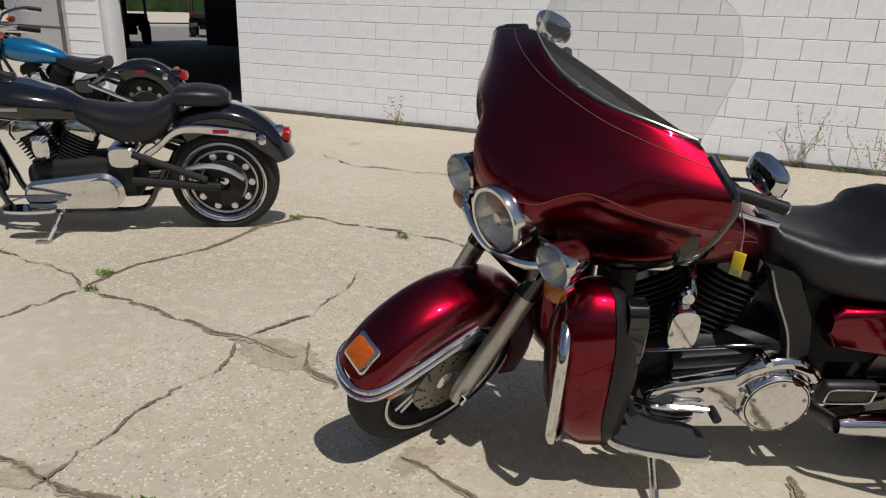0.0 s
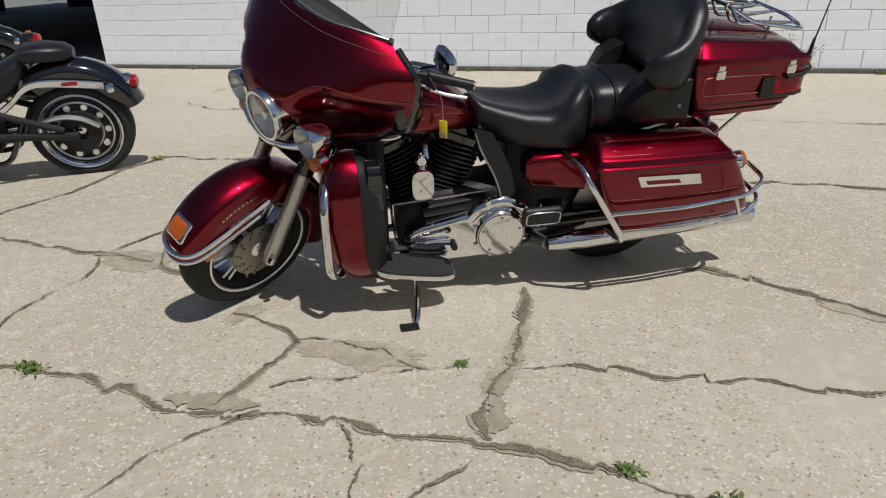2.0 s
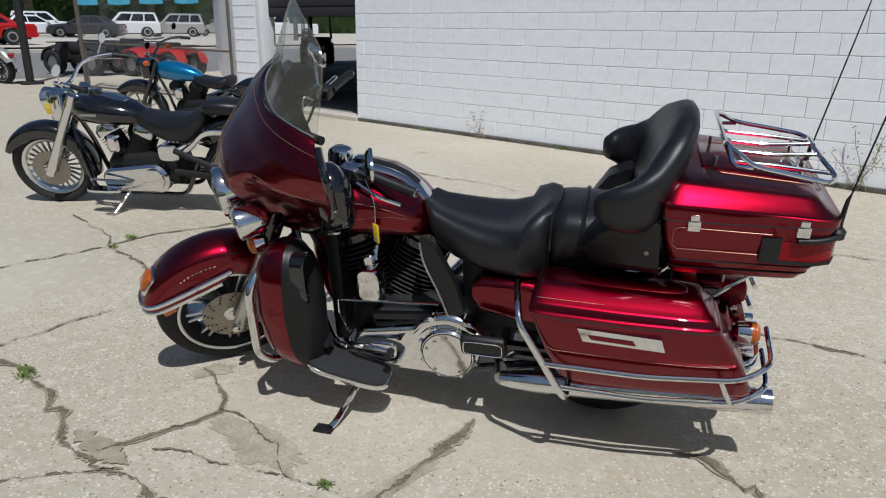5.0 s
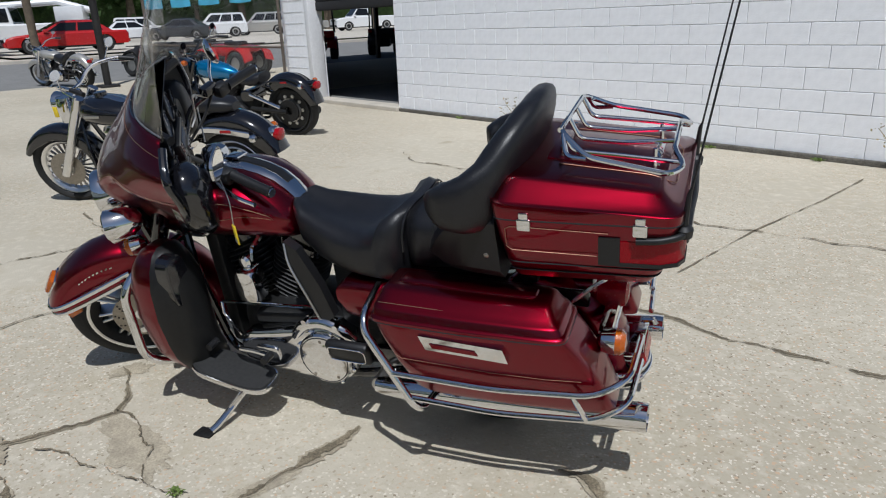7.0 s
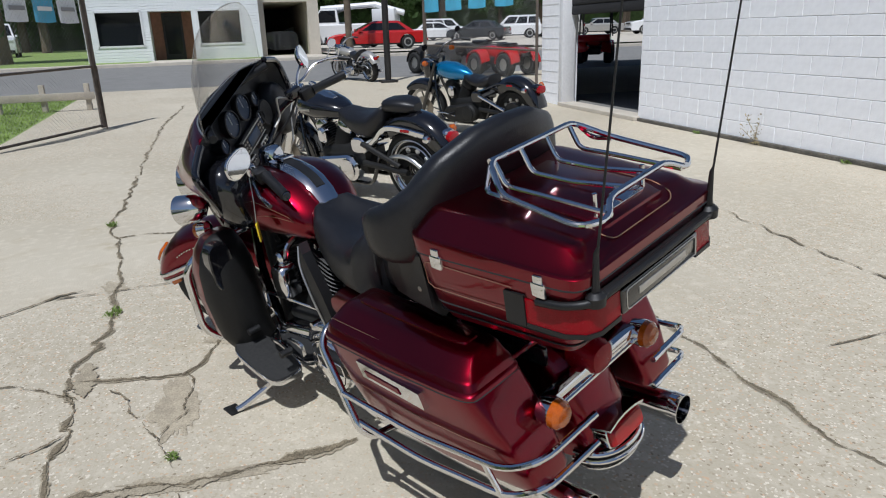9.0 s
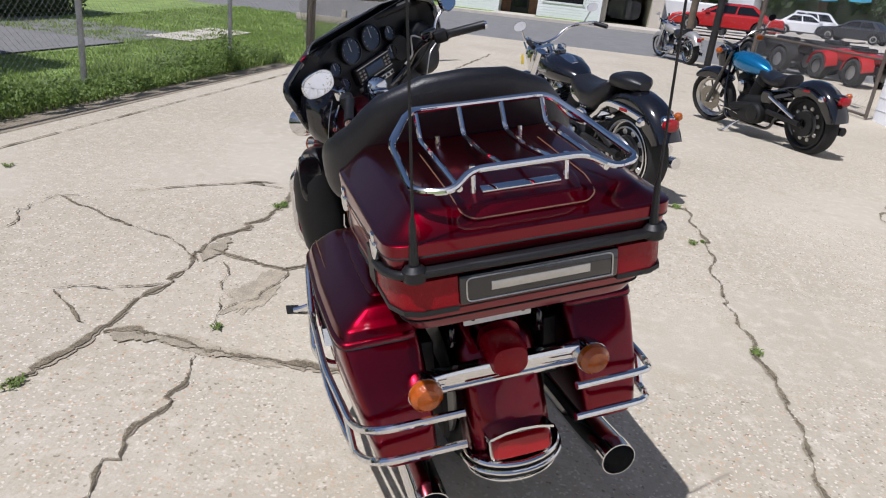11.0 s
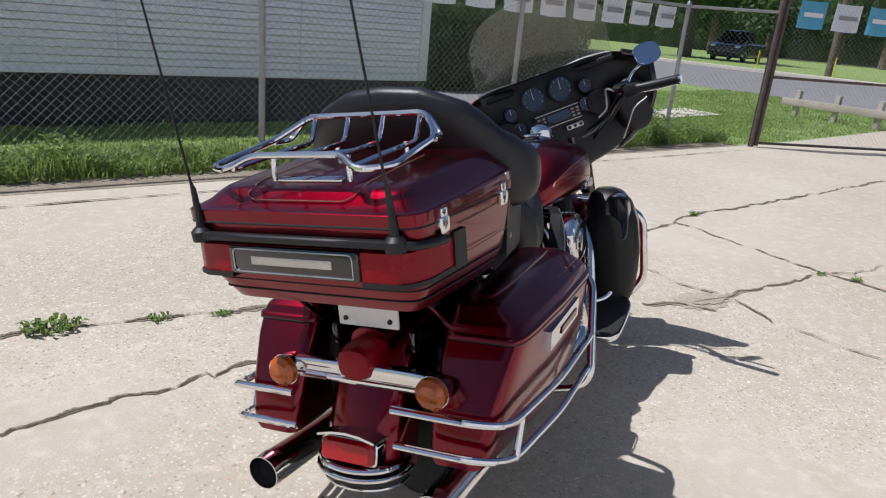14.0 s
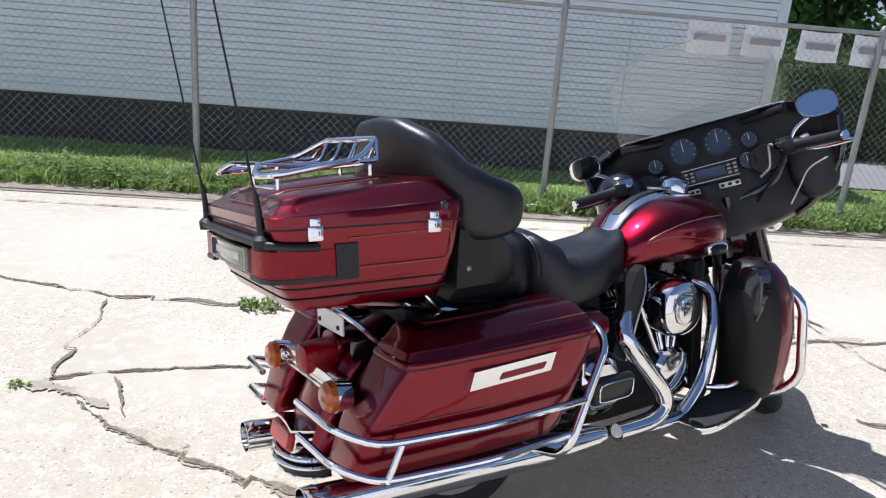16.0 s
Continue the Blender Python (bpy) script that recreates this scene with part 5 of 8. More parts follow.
# tank
TANK = [(0.70, 0.86, 0.1, 0.07), (0.69, 0.858, 0.155, 0.1), (0.66, 0.857, 0.196, 0.112), (0.60, 0.857, 0.212, 0.12), (0.52, 0.857, 0.21, 0.122), (0.43, 0.852, 0.195, 0.116), (0.36, 0.836, 0.172, 0.1), (0.31, 0.818, 0.15, 0.083), (0.275, 0.8, 0.128, 0.067), (0.25, 0.787, 0.1, 0.052), (0.24, 0.783, 0.05, 0.03)]
tank = T("fuel_tank", loft([superring(x, 0, z, a, b, 2.6, 40, "yz") for x, z, a, b in TANK]), RED, "candy red teardrop tank", smooth=60)
cons = T("tank_console", loft([[(x, y * w, z + h * (1 - abs(y) ** 3)) for y in [k / 6 for k in range(-6, 7)]] + [(x, -k / 6 * w, z - 0.02) for k in range(-6, 7)] for x, w, z, h in ((0.66, 0.03, 0.975, 0.012), (0.63, 0.055, 0.98, 0.018), (0.52, 0.055, 0.984, 0.014), (0.46, 0.053, 0.977, 0.014), (0.40, 0.051, 0.963, 0.013), (0.345, 0.048, 0.94, 0.012), (0.30, 0.045, 0.905, 0.011), (0.262, 0.04, 0.862, 0.01))]), CHROME, "long chrome tank console")
T("console_insert", loft([[(x, -0.02, z - 0.006), (x, -0.018, z), (x, 0.018, z), (x, 0.02, z - 0.006)] for x, z in ((0.5, 0.9995), (0.46, 0.9945), (0.40, 0.9795), (0.345, 0.9555), (0.305, 0.9235))]), PLASTIC, "black leather console insert", cons)
T("fuel_door", box(0.49, 0.55, -0.03, 0.03, 0.999, 1.012, 0.005), CHROME, "", cons)
T("ignition_knob", lathe([(0.975, 0.05), (1.018, 0.049), (1.034, 0.043), (1.044, 0.027), (1.047, 0.003)], "z", (0.61, 0, 0), 28), CHROME, "chrome ignition switch", cons)
for s in (-1, 1):
    def tank_skin(x, k):
        i = max(j for j in range(len(TANK) - 1) if TANK[j][0] >= x)
        t = (TANK[i][0] - x) / (TANK[i][0] - TANK[i + 1][0])
        z, a, b = (TANK[i][m] * (1 - t) + TANK[i + 1][m] * t for m in (1, 2, 3))
        return Vector((x, s * (a + 0.001) * math.cos(k) ** (2 / 2.6), z + (b + 0.001) * math.copysign(abs(math.sin(k)) ** (2 / 2.6), math.sin(k))))
    T("pinstripe", tube([tank_skin(0.64 - 0.34 * k / 20, 0.42 - 0.22 * k / 20) for k in range(20)] + [tank_skin(0.305 + 0.33 * k / 20, 0.12 - 0.3 * k / 20) for k in range(20)], 0.0011, 5), GOLD, "fine gold pinstripe", tank)
    em = T("tank_emblem", loft([superring(0.605, s * y, 0.797, a, b, 2.4, 24, "xz") for y, a, b in ((0.15, 0.055, 0.026), (0.205, 0.055, 0.026), (0.208, 0.05, 0.021))]), CHROME, "oval chrome tank emblem", tank)
    T("emblem_centre", loft([superring(0.605, s * y, 0.797, 0.044, 0.016, 2.4, 20, "xz") for y in (0.2075, 0.2095)]), GLOSSBLACK, "", em)
    T("side_cover", loft([superring(x, s * 0.17, z, 0.05, b, 4, 20, "yz") for x, z, b in ((0.06, 0.60, 0.03), (0.03, 0.585, 0.07), (-0.12, 0.57, 0.085), (-0.2, 0.56, 0.085))]), RED, "candy red side cover")
    T("air_deflector", loft([[(x, s * (y + d), z) for x, y, z in ((0.265, 0.165, 0.765), (0.195, 0.2, 0.755), (0.125, 0.205, 0.62), (0.095, 0.2, 0.50), (0.15, 0.2, 0.46), (0.19, 0.205, 0.58), (0.245, 0.19, 0.69))] for d in (-0.03, -0.012, 0.008)]), PLASTIC, "black mid-frame air deflector")
    T("deflector_edge", tube(smooth_path([(0.262, s * 0.178, 0.76), (0.24, s * 0.203, 0.69), (0.186, s * 0.216, 0.58), (0.15, s * 0.21, 0.465)], 4), 0.004, 6), SATIN)
tagm = Matrix.Translation((0.40, 0.24, 0.815)) @ Matrix.Rotation(radians(-38), 4, "Z")
tag = T("price_tag", moved(box(-0.016, 0.016, -0.003, 0.003, -0.035, 0.035, 0.002), tagm), YELLOW, "yellow paper key tag")
T("tag_print", moved(box(-0.01, 0.01, 0.0032, 0.0042, -0.03, -0.015), tagm), GREYBAR, "", tag)
T("tag_string", tube(smooth_path([(0.40, 0.24, 0.85), (0.405, 0.225, 0.93), (0.44, 0.2, 1.0)]), 0.0018, 6), SATIN, "", tag)

# seat
SEAT = [(0.275, 0.85, 0.05, 0.02), (0.255, 0.83, 0.09, 0.048), (0.22, 0.785, 0.125, 0.072), (0.14, 0.752, 0.16, 0.082), (0.05, 0.733, 0.19, 0.085), (-0.03, 0.727, 0.208, 0.088), (-0.10, 0.735, 0.218, 0.1), (-0.155, 0.755, 0.216, 0.132), (-0.195, 0.77, 0.2, 0.15), (-0.225, 0.77, 0.18, 0.145)]
rings = []
for x, z, a, b in SEAT:
    ring = []
    for p in superring(x, 0, z, a, b, 2.8, 40, "yz"):
        y, zz = p[1], p[2]
        if zz > z:
            zz -= 0.018 * math.cos(min(1, abs(y) / a) * math.pi) * (1 if x > -0.18 else 0.3) * (0.6 if x > 0.15 else 1)
        ring.append((p[0] + (0.04 * (abs(y) / 0.2) ** 2 if x < -0.12 else 0), y, zz))
    rings.append(ring)
seat = T("seat", loft(rings), LEATHER, "black leather stepped seat", smooth=70)
pill = T("pillion_seat", loft([superring(x, 0, z, a, b, 3.2, 36, "yz") for x, z, a, b in ((-0.19, 0.78, 0.12, 0.09), (-0.21, 0.79, 0.165, 0.112), (-0.26, 0.795, 0.175, 0.112), (-0.40, 0.8, 0.17, 0.105), (-0.52, 0.805, 0.155, 0.1), (-0.55, 0.805, 0.12, 0.08))]), LEATHER, "black leather pillion pad", smooth=70)
T("seat_seam", tube([(-0.205, p[1] * 1.012, 0.782 + (p[2] - 0.782) * 1.012) for p in superring(-0.205, 0, 0.782, 0.19, 0.125, 3, 40, "yz")][0:21], 0.004, 6), LEATHER, "", seat)
T("grab_strap", tube([(-0.31, p[1] * 1.01, 0.797 + (p[2] - 0.797) * 1.01) for p in superring(-0.31, 0, 0.797, 0.174, 0.11, 3.2, 40, "yz")][0:21], 0.008, 6), LEATHER, "", pill)
# wrap-round backrest
path = [(-0.36, 0.27), (-0.40, 0.295), (-0.455, 0.292), (-0.505, 0.262), (-0.535, 0.2), (-0.55, 0.1), (-0.555, 0.0)]
path = path + [(x, -y) for x, y in reversed(path[:-1])]
heights = [0.04, 0.068, 0.085, 0.105, 0.145, 0.165, 0.168]
heights = heights + heights[-2::-1]
mids = [1.0, 1.0, 1.005, 1.022, 1.053, 1.075, 1.08]
mids = mids + mids[-2::-1]
thick = [0.028, 0.04, 0.045, 0.05, 0.055, 0.058, 0.058]
thick = thick + thick[-2::-1]
rings = []
P = smooth_path([(x, y, 0) for x, y in path], 3)
for i, p in enumerate(P):
    f = i / (len(P) - 1) * (len(path) - 1)
    j = min(int(f), len(path) - 2)
    t = f - j
    hh, mz, th = (v[j] * (1 - t) + v[j + 1] * t for v in (heights, mids, thick))
    d = (P[min(i + 1, len(P) - 1)] - P[max(i - 1, 0)]).normalized()
    nrm = Vector((d.y, -d.x, 0))
    ring = []
    for k in range(24):
        a = 2 * math.pi * k / 24
        c, sn = math.cos(a), math.sin(a)
        u = th * math.copysign(abs(c) ** 0.75, c)
        w = hh * math.copysign(abs(sn) ** 0.75, sn)
        ring.append(p + nrm * (u + 0.06 * (w / 0.17) * min(1.0, max(0.1, (hh - 0.08) * 12))) * 1.0 + Vector((0, 0, mz + w)))
    rings.append(ring)
back = T("backrest", loft(rings), LEATHER, "black leather wrap-round backrest", smooth=70)
for s in (-1, 1):
    T("speaker_pod", loft([[(x, s * y, z) for x, y, z in ((x0, y0, 0.775), (x0, y1 - 0.03, 0.765), (x0 + 0.004, y1, 0.80), (x0 + 0.012, y1 + 0.006, z1 - 0.03), (x0 + 0.012, y1 - 0.02, z1), (x0 + 0.012, y0, z1))] for x0, y0, y1, z1 in ((-0.305, 0.14, 0.185, 0.82), (-0.345, 0.15, 0.235, 0.875), (-0.39, 0.15, 0.262, 0.935), (-0.46, 0.15, 0.276, 0.965), (-0.56, 0.15, 0.288, 0.985))]), PLASTIC, "black rear speaker pod")
    T("pod_bolt", lathe([(0.262 * s, 0.009), (0.286 * s, 0.008), (0.289 * s, 0.003)], "y", (-0.515, 0, 0.85), 12), DARKSTEEL)
    T("pod_bolt", lathe([(0.22 * s, 0.008), (0.262 * s, 0.007), (0.265 * s, 0.003)], "y", (-0.41, 0, 0.81), 12), DARKSTEEL)

# top box
def rect_ring(z, x0, x1, w, p=6, n=40, wr=None):
    cx, a = (x0 + x1) / 2, (x1 - x0) / 2
    out = []
    for q in superring(cx, 0, z, a, 1.0, p, n, "xy"):
        t = (q[0] - x0) / (x1 - x0)
        ww = w if wr is None else wr * (1 - t) + w * t
        out.append((q[0], q[1] * ww, z))
    return out


def wedge(p):
    """The lid's top falls towards the rear."""
    x, y, z = p
    return (x, y, z + 0.085 * (x + 0.62) * max(0.0, min(1.0, (z - 1.0) / 0.06)))


tb = T("top_box", loft([rect_ring(z, x0, x1, w, 13, 56, wr) for z, x0, x1, w, wr in ((0.782, -0.93, -0.60, 0.22, 0.2), (0.79, -0.975, -0.585, 0.275, 0.25), (0.84, -1.005, -0.57, 0.298, 0.275), (0.92, -1.03, -0.55, 0.31, 0.29), (0.982, -1.039, -0.541, 0.317, 0.299))]), RED, "candy red rear top box")
lid = T("box_lid", loft([[wedge(q) for q in rect_ring(z, x0, x1, w, p, 56, wr)] for z, x0, x1, w, p, wr in ((0.985, -1.043, -0.54, 0.321, 13, 0.303), (1.024, -1.045, -0.535, 0.322, 13, 0.304), (1.029, -1.043, -0.537, 0.3195, 13, 0.3015), (1.0315, -1.036, -0.541, 0.313, 13, 0.295), (1.034, -1.033, -0.543, 0.31, 13, 0.292), (1.055, -1.012, -0.553, 0.287, 13, 0.27), (1.0765, -0.99, -0.565, 0.262, 13, 0.246), (1.081, -0.984, -0.569, 0.255, 12, 0.239), (1.084, -0.972, -0.576, 0.244, 12, 0.228), (1.0875, -0.94, -0.6, 0.2, 11, 0.19), (1.089, -0.9, -0.63, 0.14, 9, 0.13))]), RED, "candy red box lid", tb)
rings = []
for x, z, w, t in ((-0.655, 1.084, 0.118, 0.0), (-0.662, 1.097, 0.122, 1.0), (-0.80, 1.098, 0.128, 1.0), (-0.93, 1.096, 0.132, 1.0), (-0.985, 1.083, 0.128, 1.0), (-0.992, 1.072, 0.122, 0.0)):
    rings.append([(x, -w, z - 0.016), (x, -w + 0.004, z - 0.004), (x, -w + 0.014, z), (x, w - 0.014, z), (x, w - 0.004, z - 0.004), (x, w, z - 0.016)])
T("lid_panel", loft([[wedge(q) for q in ring] for ring in rings]), RED, "raised panel on the lid", lid, smooth=30)
for z, w, wr, x0 in ((0.845, 0.2995, 0.2765, -1.006), (0.818, 0.291, 0.267, -0.993)):
    T("box_groove", tube([Vector(p) for p in rect_ring(z, x0, -0.572, w, 13, 56, wr) if p[0] < -0.58], 0.0022, 5), BLACKROOM, "dark moulded groove", tb)
T("lid_seam", tube([Vector((p[0], p[1], 0.984)) for p in rect_ring(1.0, -1.042, -0.54, 0.3195, 13, 56, 0.3015)] , 0.0028, 6), BLACKROOM, "", tb)
T("lid_stripe", tube(bent_path([wedge(q) for q in ((-0.70, 0.146, 1.0905), (-0.95, 0.146, 1.0895), (-1.0, 0.142, 1.074), (-1.012, 0.12, 1.064), (-1.012, -0.12, 1.064), (-1.0, -0.142, 1.074), (-0.95, -0.146, 1.0895), (-0.70, -0.146, 1.0905))], 0.02), 0.0016, 5), GOLD, "fine gold pinstripe", lid)
T("lid_emblem", moved(box(-0.011, 0.011, -0.085, 0.085, -0.004, 0.005, 0.003), Matrix.Translation((-0.952, 0, 1.065)) @ Matrix.Rotation(radians(-16), 4, "Y")), CHROME, "chrome lid emblem bar", lid)
for s in (-1, 1):
    for x in (-0.64, -0.94):
        w = 0.318 - (0.018 if x < -0.8 else 0.006)
        lt = T("latch", box(x - 0.019, x + 0.019, s * (w - 0.004), s * (w + 0.014), 0.956, 0.992, 0.005), CHROME, "chrome latch", tb)
        T("latch_tongue", box(x - 0.013, x + 0.013, s * (w + 0.004), s * (w + 0.012), 0.988, 1.009, 0.003), CHROME, "", lt)
    T("side_lock", lathe([(0.308 if s > 0 else -0.322, 0.011), (0.322 if s > 0 else -0.308, 0.011)], "y", (-0.61, 0, 1.02), 14), CHROME, "", lid) if s < 0 else None
    T("side_stripe", tube([(-0.585, s * 0.3135, 0.955), (-0.585, s * 0.3085, 0.90), (-0.60, s * 0.3065, 0.888), (-0.835, s * 0.2985, 0.885)], 0.0012, 5), GOLD, "fine gold pinstripe", tb)
    T("side_stripe", tube([(-0.585, s * 0.3135, 0.955), (-0.598, s * 0.3145, 0.962), (-0.62, s * 0.314, 0.963), (-0.86, s * 0.3055, 0.957)], 0.0012, 5), GOLD, "", tb)
bump = T("box_bumper", tube(bent_path([(-0.93, 0.306, 0.942), (-0.99, 0.303, 0.945), (-1.046, 0.275, 0.952), (-1.056, 0, 0.955), (-1.046, -0.275, 0.952), (-0.99, -0.303, 0.945), (-0.93, -0.306, 0.942)], 0.05), 0.0095, 12), PLASTIC, "black rubber bumper strip", tb)
T("bumper_shelf", box(-1.06, -1.02, -0.262, 0.262, 0.946, 0.962, 0.006), PLASTIC, "", tb)
for s in (-1, 1):
    rf = T("corner_reflector", loft([[(x, s * y, z) for x, y in ((-0.885, 0.3005), (-0.99, 0.295), (-1.03, 0.275), (-1.047, 0.245), (-1.048, 0.17), (-1.03, 0.17), (-1.0, 0.25), (-0.885, 0.285))] for z in (0.872, 0.935)]), REFLEX, "red corner reflector", tb)
    T("reflector_frame", loft([[(x, s * y, z) for x, y in ((-0.835, 0.307), (-0.89, 0.3045), (-0.89, 0.29), (-0.835, 0.292))] for z in (0.865, 0.945)]), PLASTIC, "", tb)
    T("reflector_frame", loft([[(x, s * y, z) for x, y in ((-0.84, 0.3045), (-0.99, 0.2985), (-1.035, 0.277), (-1.05, 0.245), (-1.05, 0.17), (-1.02, 0.17), (-1.0, 0.25), (-0.84, 0.285))] for z in (0.862, 0.873)]), PLASTIC, "", tb)
plt = T("rear_badge_plate", box(-1.055, -1.03, -0.17, 0.17, 0.872, 0.937, 0.008), GLOSSBLACK, "black badge plate with a silver outline", tb)
bm = tube(bent_path([(-1.056, y, z) for y, z in ((-0.155, 0.88), (0.155, 0.88), (0.155, 0.93), (-0.155, 0.93), (-0.155, 0.88))], 0.012), 0.0016, 5)
T("plate_outline", bm, SATIN, "", plt)
T("plate_print", box(-1.0575, -1.0545, -0.105, 0.105, 0.897, 0.915, 0.001), SATIN, "plain silver bar of lettering", plt)

# luggage rack
RK = 0.0065
ring = [(-0.71, 0.165, 1.185), (-0.71, -0.165, 1.185), (-0.79, -0.225, 1.135), (-1.0, -0.235, 1.10), (-1.03, -0.165, 1.098), (-1.0, -0.12, 1.125), (-1.0, 0.12, 1.125), (-1.03, 0.165, 1.098), (-1.0, 0.235, 1.10), (-0.79, 0.225, 1.135), (-0.71, 0.165, 1.185), (-0.71, 0.1, 1.185)]
rack = T("luggage_rack", tube(bent_path(ring, 0.03), RK + 0.001, 10), CHROME, "chrome luggage rack", tb)
for y in (-0.15, -0.05, 0.05, 0.15):
    T("rack_bar", tube(bent_path([(-0.71, y, 1.183), (-0.74, y, 1.122), (-0.86, y, 1.114), (-1.0 if abs(y) < 0.1 else -1.025, y, 1.123 if abs(y) < 0.1 else 1.1)], 0.02), RK, 10), CHROME, "", rack)
for s in (-1, 1):
    T("rack_bar", tube(bent_path([(-0.72, s * 0.175, 1.178), (-0.735, s * 0.215, 1.13), (-0.79, s * 0.225, 1.13)], 0.02), RK, 8), CHROME, "", rack)
    for x in (-0.70, -0.95):
        T("rack_foot", tube([(x, s * 0.10, 1.05), (x, s * 0.10, 1.118)], 0.006, 8), CHROME, "", rack)
for s in (-1, 1):
    an = T("antenna", tube([(-1.042, 0.252 * s, 0.955), (-1.044, 0.251 * s, 0.99), (-1.05, 0.25 * s, 1.06), (-1.055, 0.249 * s, 1.075), (-1.175, 0.235 * s, 1.85)], 0.004, 8, None, [0.012, 0.009, 0.006, 0.003, 0.0016]), PLASTIC, "black whip antenna")
    T("antenna_base", lathe([(0.94, 0.022), (0.962, 0.024), (0.972, 0.015)], "z", (-1.042, 0.252 * s, 0), 16), PLASTIC, "", an)

# chrome rails that carry the box
for s in (-1, 1):
    T("box_rail", tube(smooth_path([(-0.86, 0.2 * s, 0.775), (-0.80, 0.2 * s, 0.725), (-0.735, 0.2 * s, 0.665), (-0.69, 0.195 * s, 0.65), (-0.64, 0.195 * s, 0.668), (-0.585, 0.2 * s, 0.705), (-0.55, 0.2 * s, 0.715), (-0.60, 0.2 * s, 0.775)], 4), 0.007, 8), CHROME, "chrome box support rail")

# saddlebags
for s in (-1, 1):
    def bag_ring(z, x0, x1, y0, y1, p=7):
        cx, cy, a, b = (x0 + x1) / 2, (y0 + y1) / 2, (x1 - x0) / 2, (y1 - y0) / 2
        out = []
        for q in superring(cx, cy, 0, a, b, p * 1.6, 52, "xy"):
            y = q[1] - (0.034 * max(0.0, (-0.5 - q[0]) / 0.4) ** 1.4 if q[1] > cy else 0)
            out.append((q[0], s * y, z + 0.03 * (q[0] + 0.5) * max(0.0, min(1.0, (z - 0.6) / 0.1))))
        return out
    bag = T("saddlebag", loft([bag_ring(z, x0, x1, y0, y1, p) for z, x0, x1, y0, y1, p in ((0.372, -0.87, -0.32, 0.21, 0.345, 5), (0.379, -0.888, -0.29, 0.195, 0.365, 6), (0.4, -0.89, -0.27, 0.19, 0.376, 7), (0.5, -0.85, -0.22, 0.185, 0.392, 7), (0.6, -0.79, -0.185, 0.185, 0.404, 7), (0.648, -0.757, -0.172, 0.185, 0.407, 7))]), RED, "candy red hard saddlebag")
    bl = T("bag_lid", loft([bag_ring(z, x0, x1, y0, y1, p) for z, x0, x1, y0, y1, p in ((0.650, -0.762, -0.165, 0.188, 0.412, 7), (0.659, -0.76, -0.163, 0.188, 0.412, 7), (0.663, -0.757, -0.164, 0.189, 0.409, 7), (0.6655, -0.75, -0.167, 0.19, 0.402, 7), (0.682, -0.741, -0.17, 0.193, 0.394, 7), (0.686, -0.738, -0.171, 0.194, 0.391, 7), (0.689, -0.731, -0.173, 0.195, 0.384, 7), (0.70, -0.72, -0.178, 0.197, 0.366, 7), (0.7175, -0.704, -0.186, 0.2, 0.336, 7), (0.722, -0.698, -0.19, 0.202, 0.326, 6), (0.7245, -0.685, -0.2, 0.206, 0.312, 6), (0.726, -0.65, -0.24, 0.22, 0.29, 5))]), RED, "candy red bag lid", bag)
    T("lid_panel", loft([bag_ring(z, x0, x1, y0, y1, 5) for z, x0, x1, y0, y1 in ((0.72, -0.66, -0.22, 0.225, 0.3), (0.73, -0.652, -0.226, 0.228, 0.296), (0.733, -0.64, -0.236, 0.235, 0.289))]), RED, "", bl)
    T("lid_gap", tube([Vector(q) for q in bag_ring(0.649, -0.76, -0.168, 0.19, 0.4105)] + [Vector(bag_ring(0.649, -0.76, -0.168, 0.19, 0.4105)[0])], 0.003, 5), BLACKROOM, "", bag)
    T("lid_stripe", tube(bent_path([(-0.19, s * 0.3735, 0.7055), (-0.45, s * 0.3695, 0.6975), (-0.68, s * 0.358, 0.6915), (-0.708, s * 0.33, 0.692), (-0.716, s * 0.22, 0.6945)], 0.03), 0.0011, 5), GOLD, "fine gold pinstripe", bl)
    T("bag_stripe", tube([(-0.232, s * 0.3945, 0.53), (-0.25, s * 0.3945, 0.52), (-0.55, s * 0.3935, 0.515), (-0.7, s * 0.384, 0.513), (-0.8, s * 0.371, 0.513)], 0.0009, 5), GOLD, "fine gold pinstripe", bag)
    lp = T("bag_latch", loft([[(x, s * y, z) for x, z in ((-0.325, 0.627), (-0.585, 0.617), (-0.60, 0.572), (-0.345, 0.58))] for y in (0.375, 0.4125)]), CHROME, "chrome bag latch plate", bag)
    T("latch_handle", loft([[(x, s * y, z) for x, z in ((-0.36, 0.606), (-0.5, 0.601), (-0.51, 0.586), (-0.37, 0.591))] for y in (0.4, 0.4155)]), RED, "", lp)
    # guard rails
    g = T("saddlebag_guard", tube(bent_path([(-0.10, 0.20 * s, 0.655), (-0.125, 0.36 * s, 0.65), (-0.14, 0.405 * s, 0.61), (-0.285, 0.432 * s, 0.375), (-0.30, 0.40 * s, 0.33), (-0.30, 0.25 * s, 0.30)], 0.035), 0.0125, 12), CHROME, "chrome saddlebag guard")
    for z0, z1, yo in ((0.478, 0.475, 0.42), (0.392, 0.385, 0.418)):
        T("guard_rail", tube(bent_path([(-0.222 if z0 > 0.43 else -0.275, 0.422 * s, z0), (-0.55, yo * s, z1), (-0.84, (yo - 0.03) * s, z1 + 0.008), (-0.93, 0.345 * s, z1 + 0.05), (-0.94, 0.14 * s, z1 + 0.058)], 0.06), 0.0095, 10), CHROME, "", g)
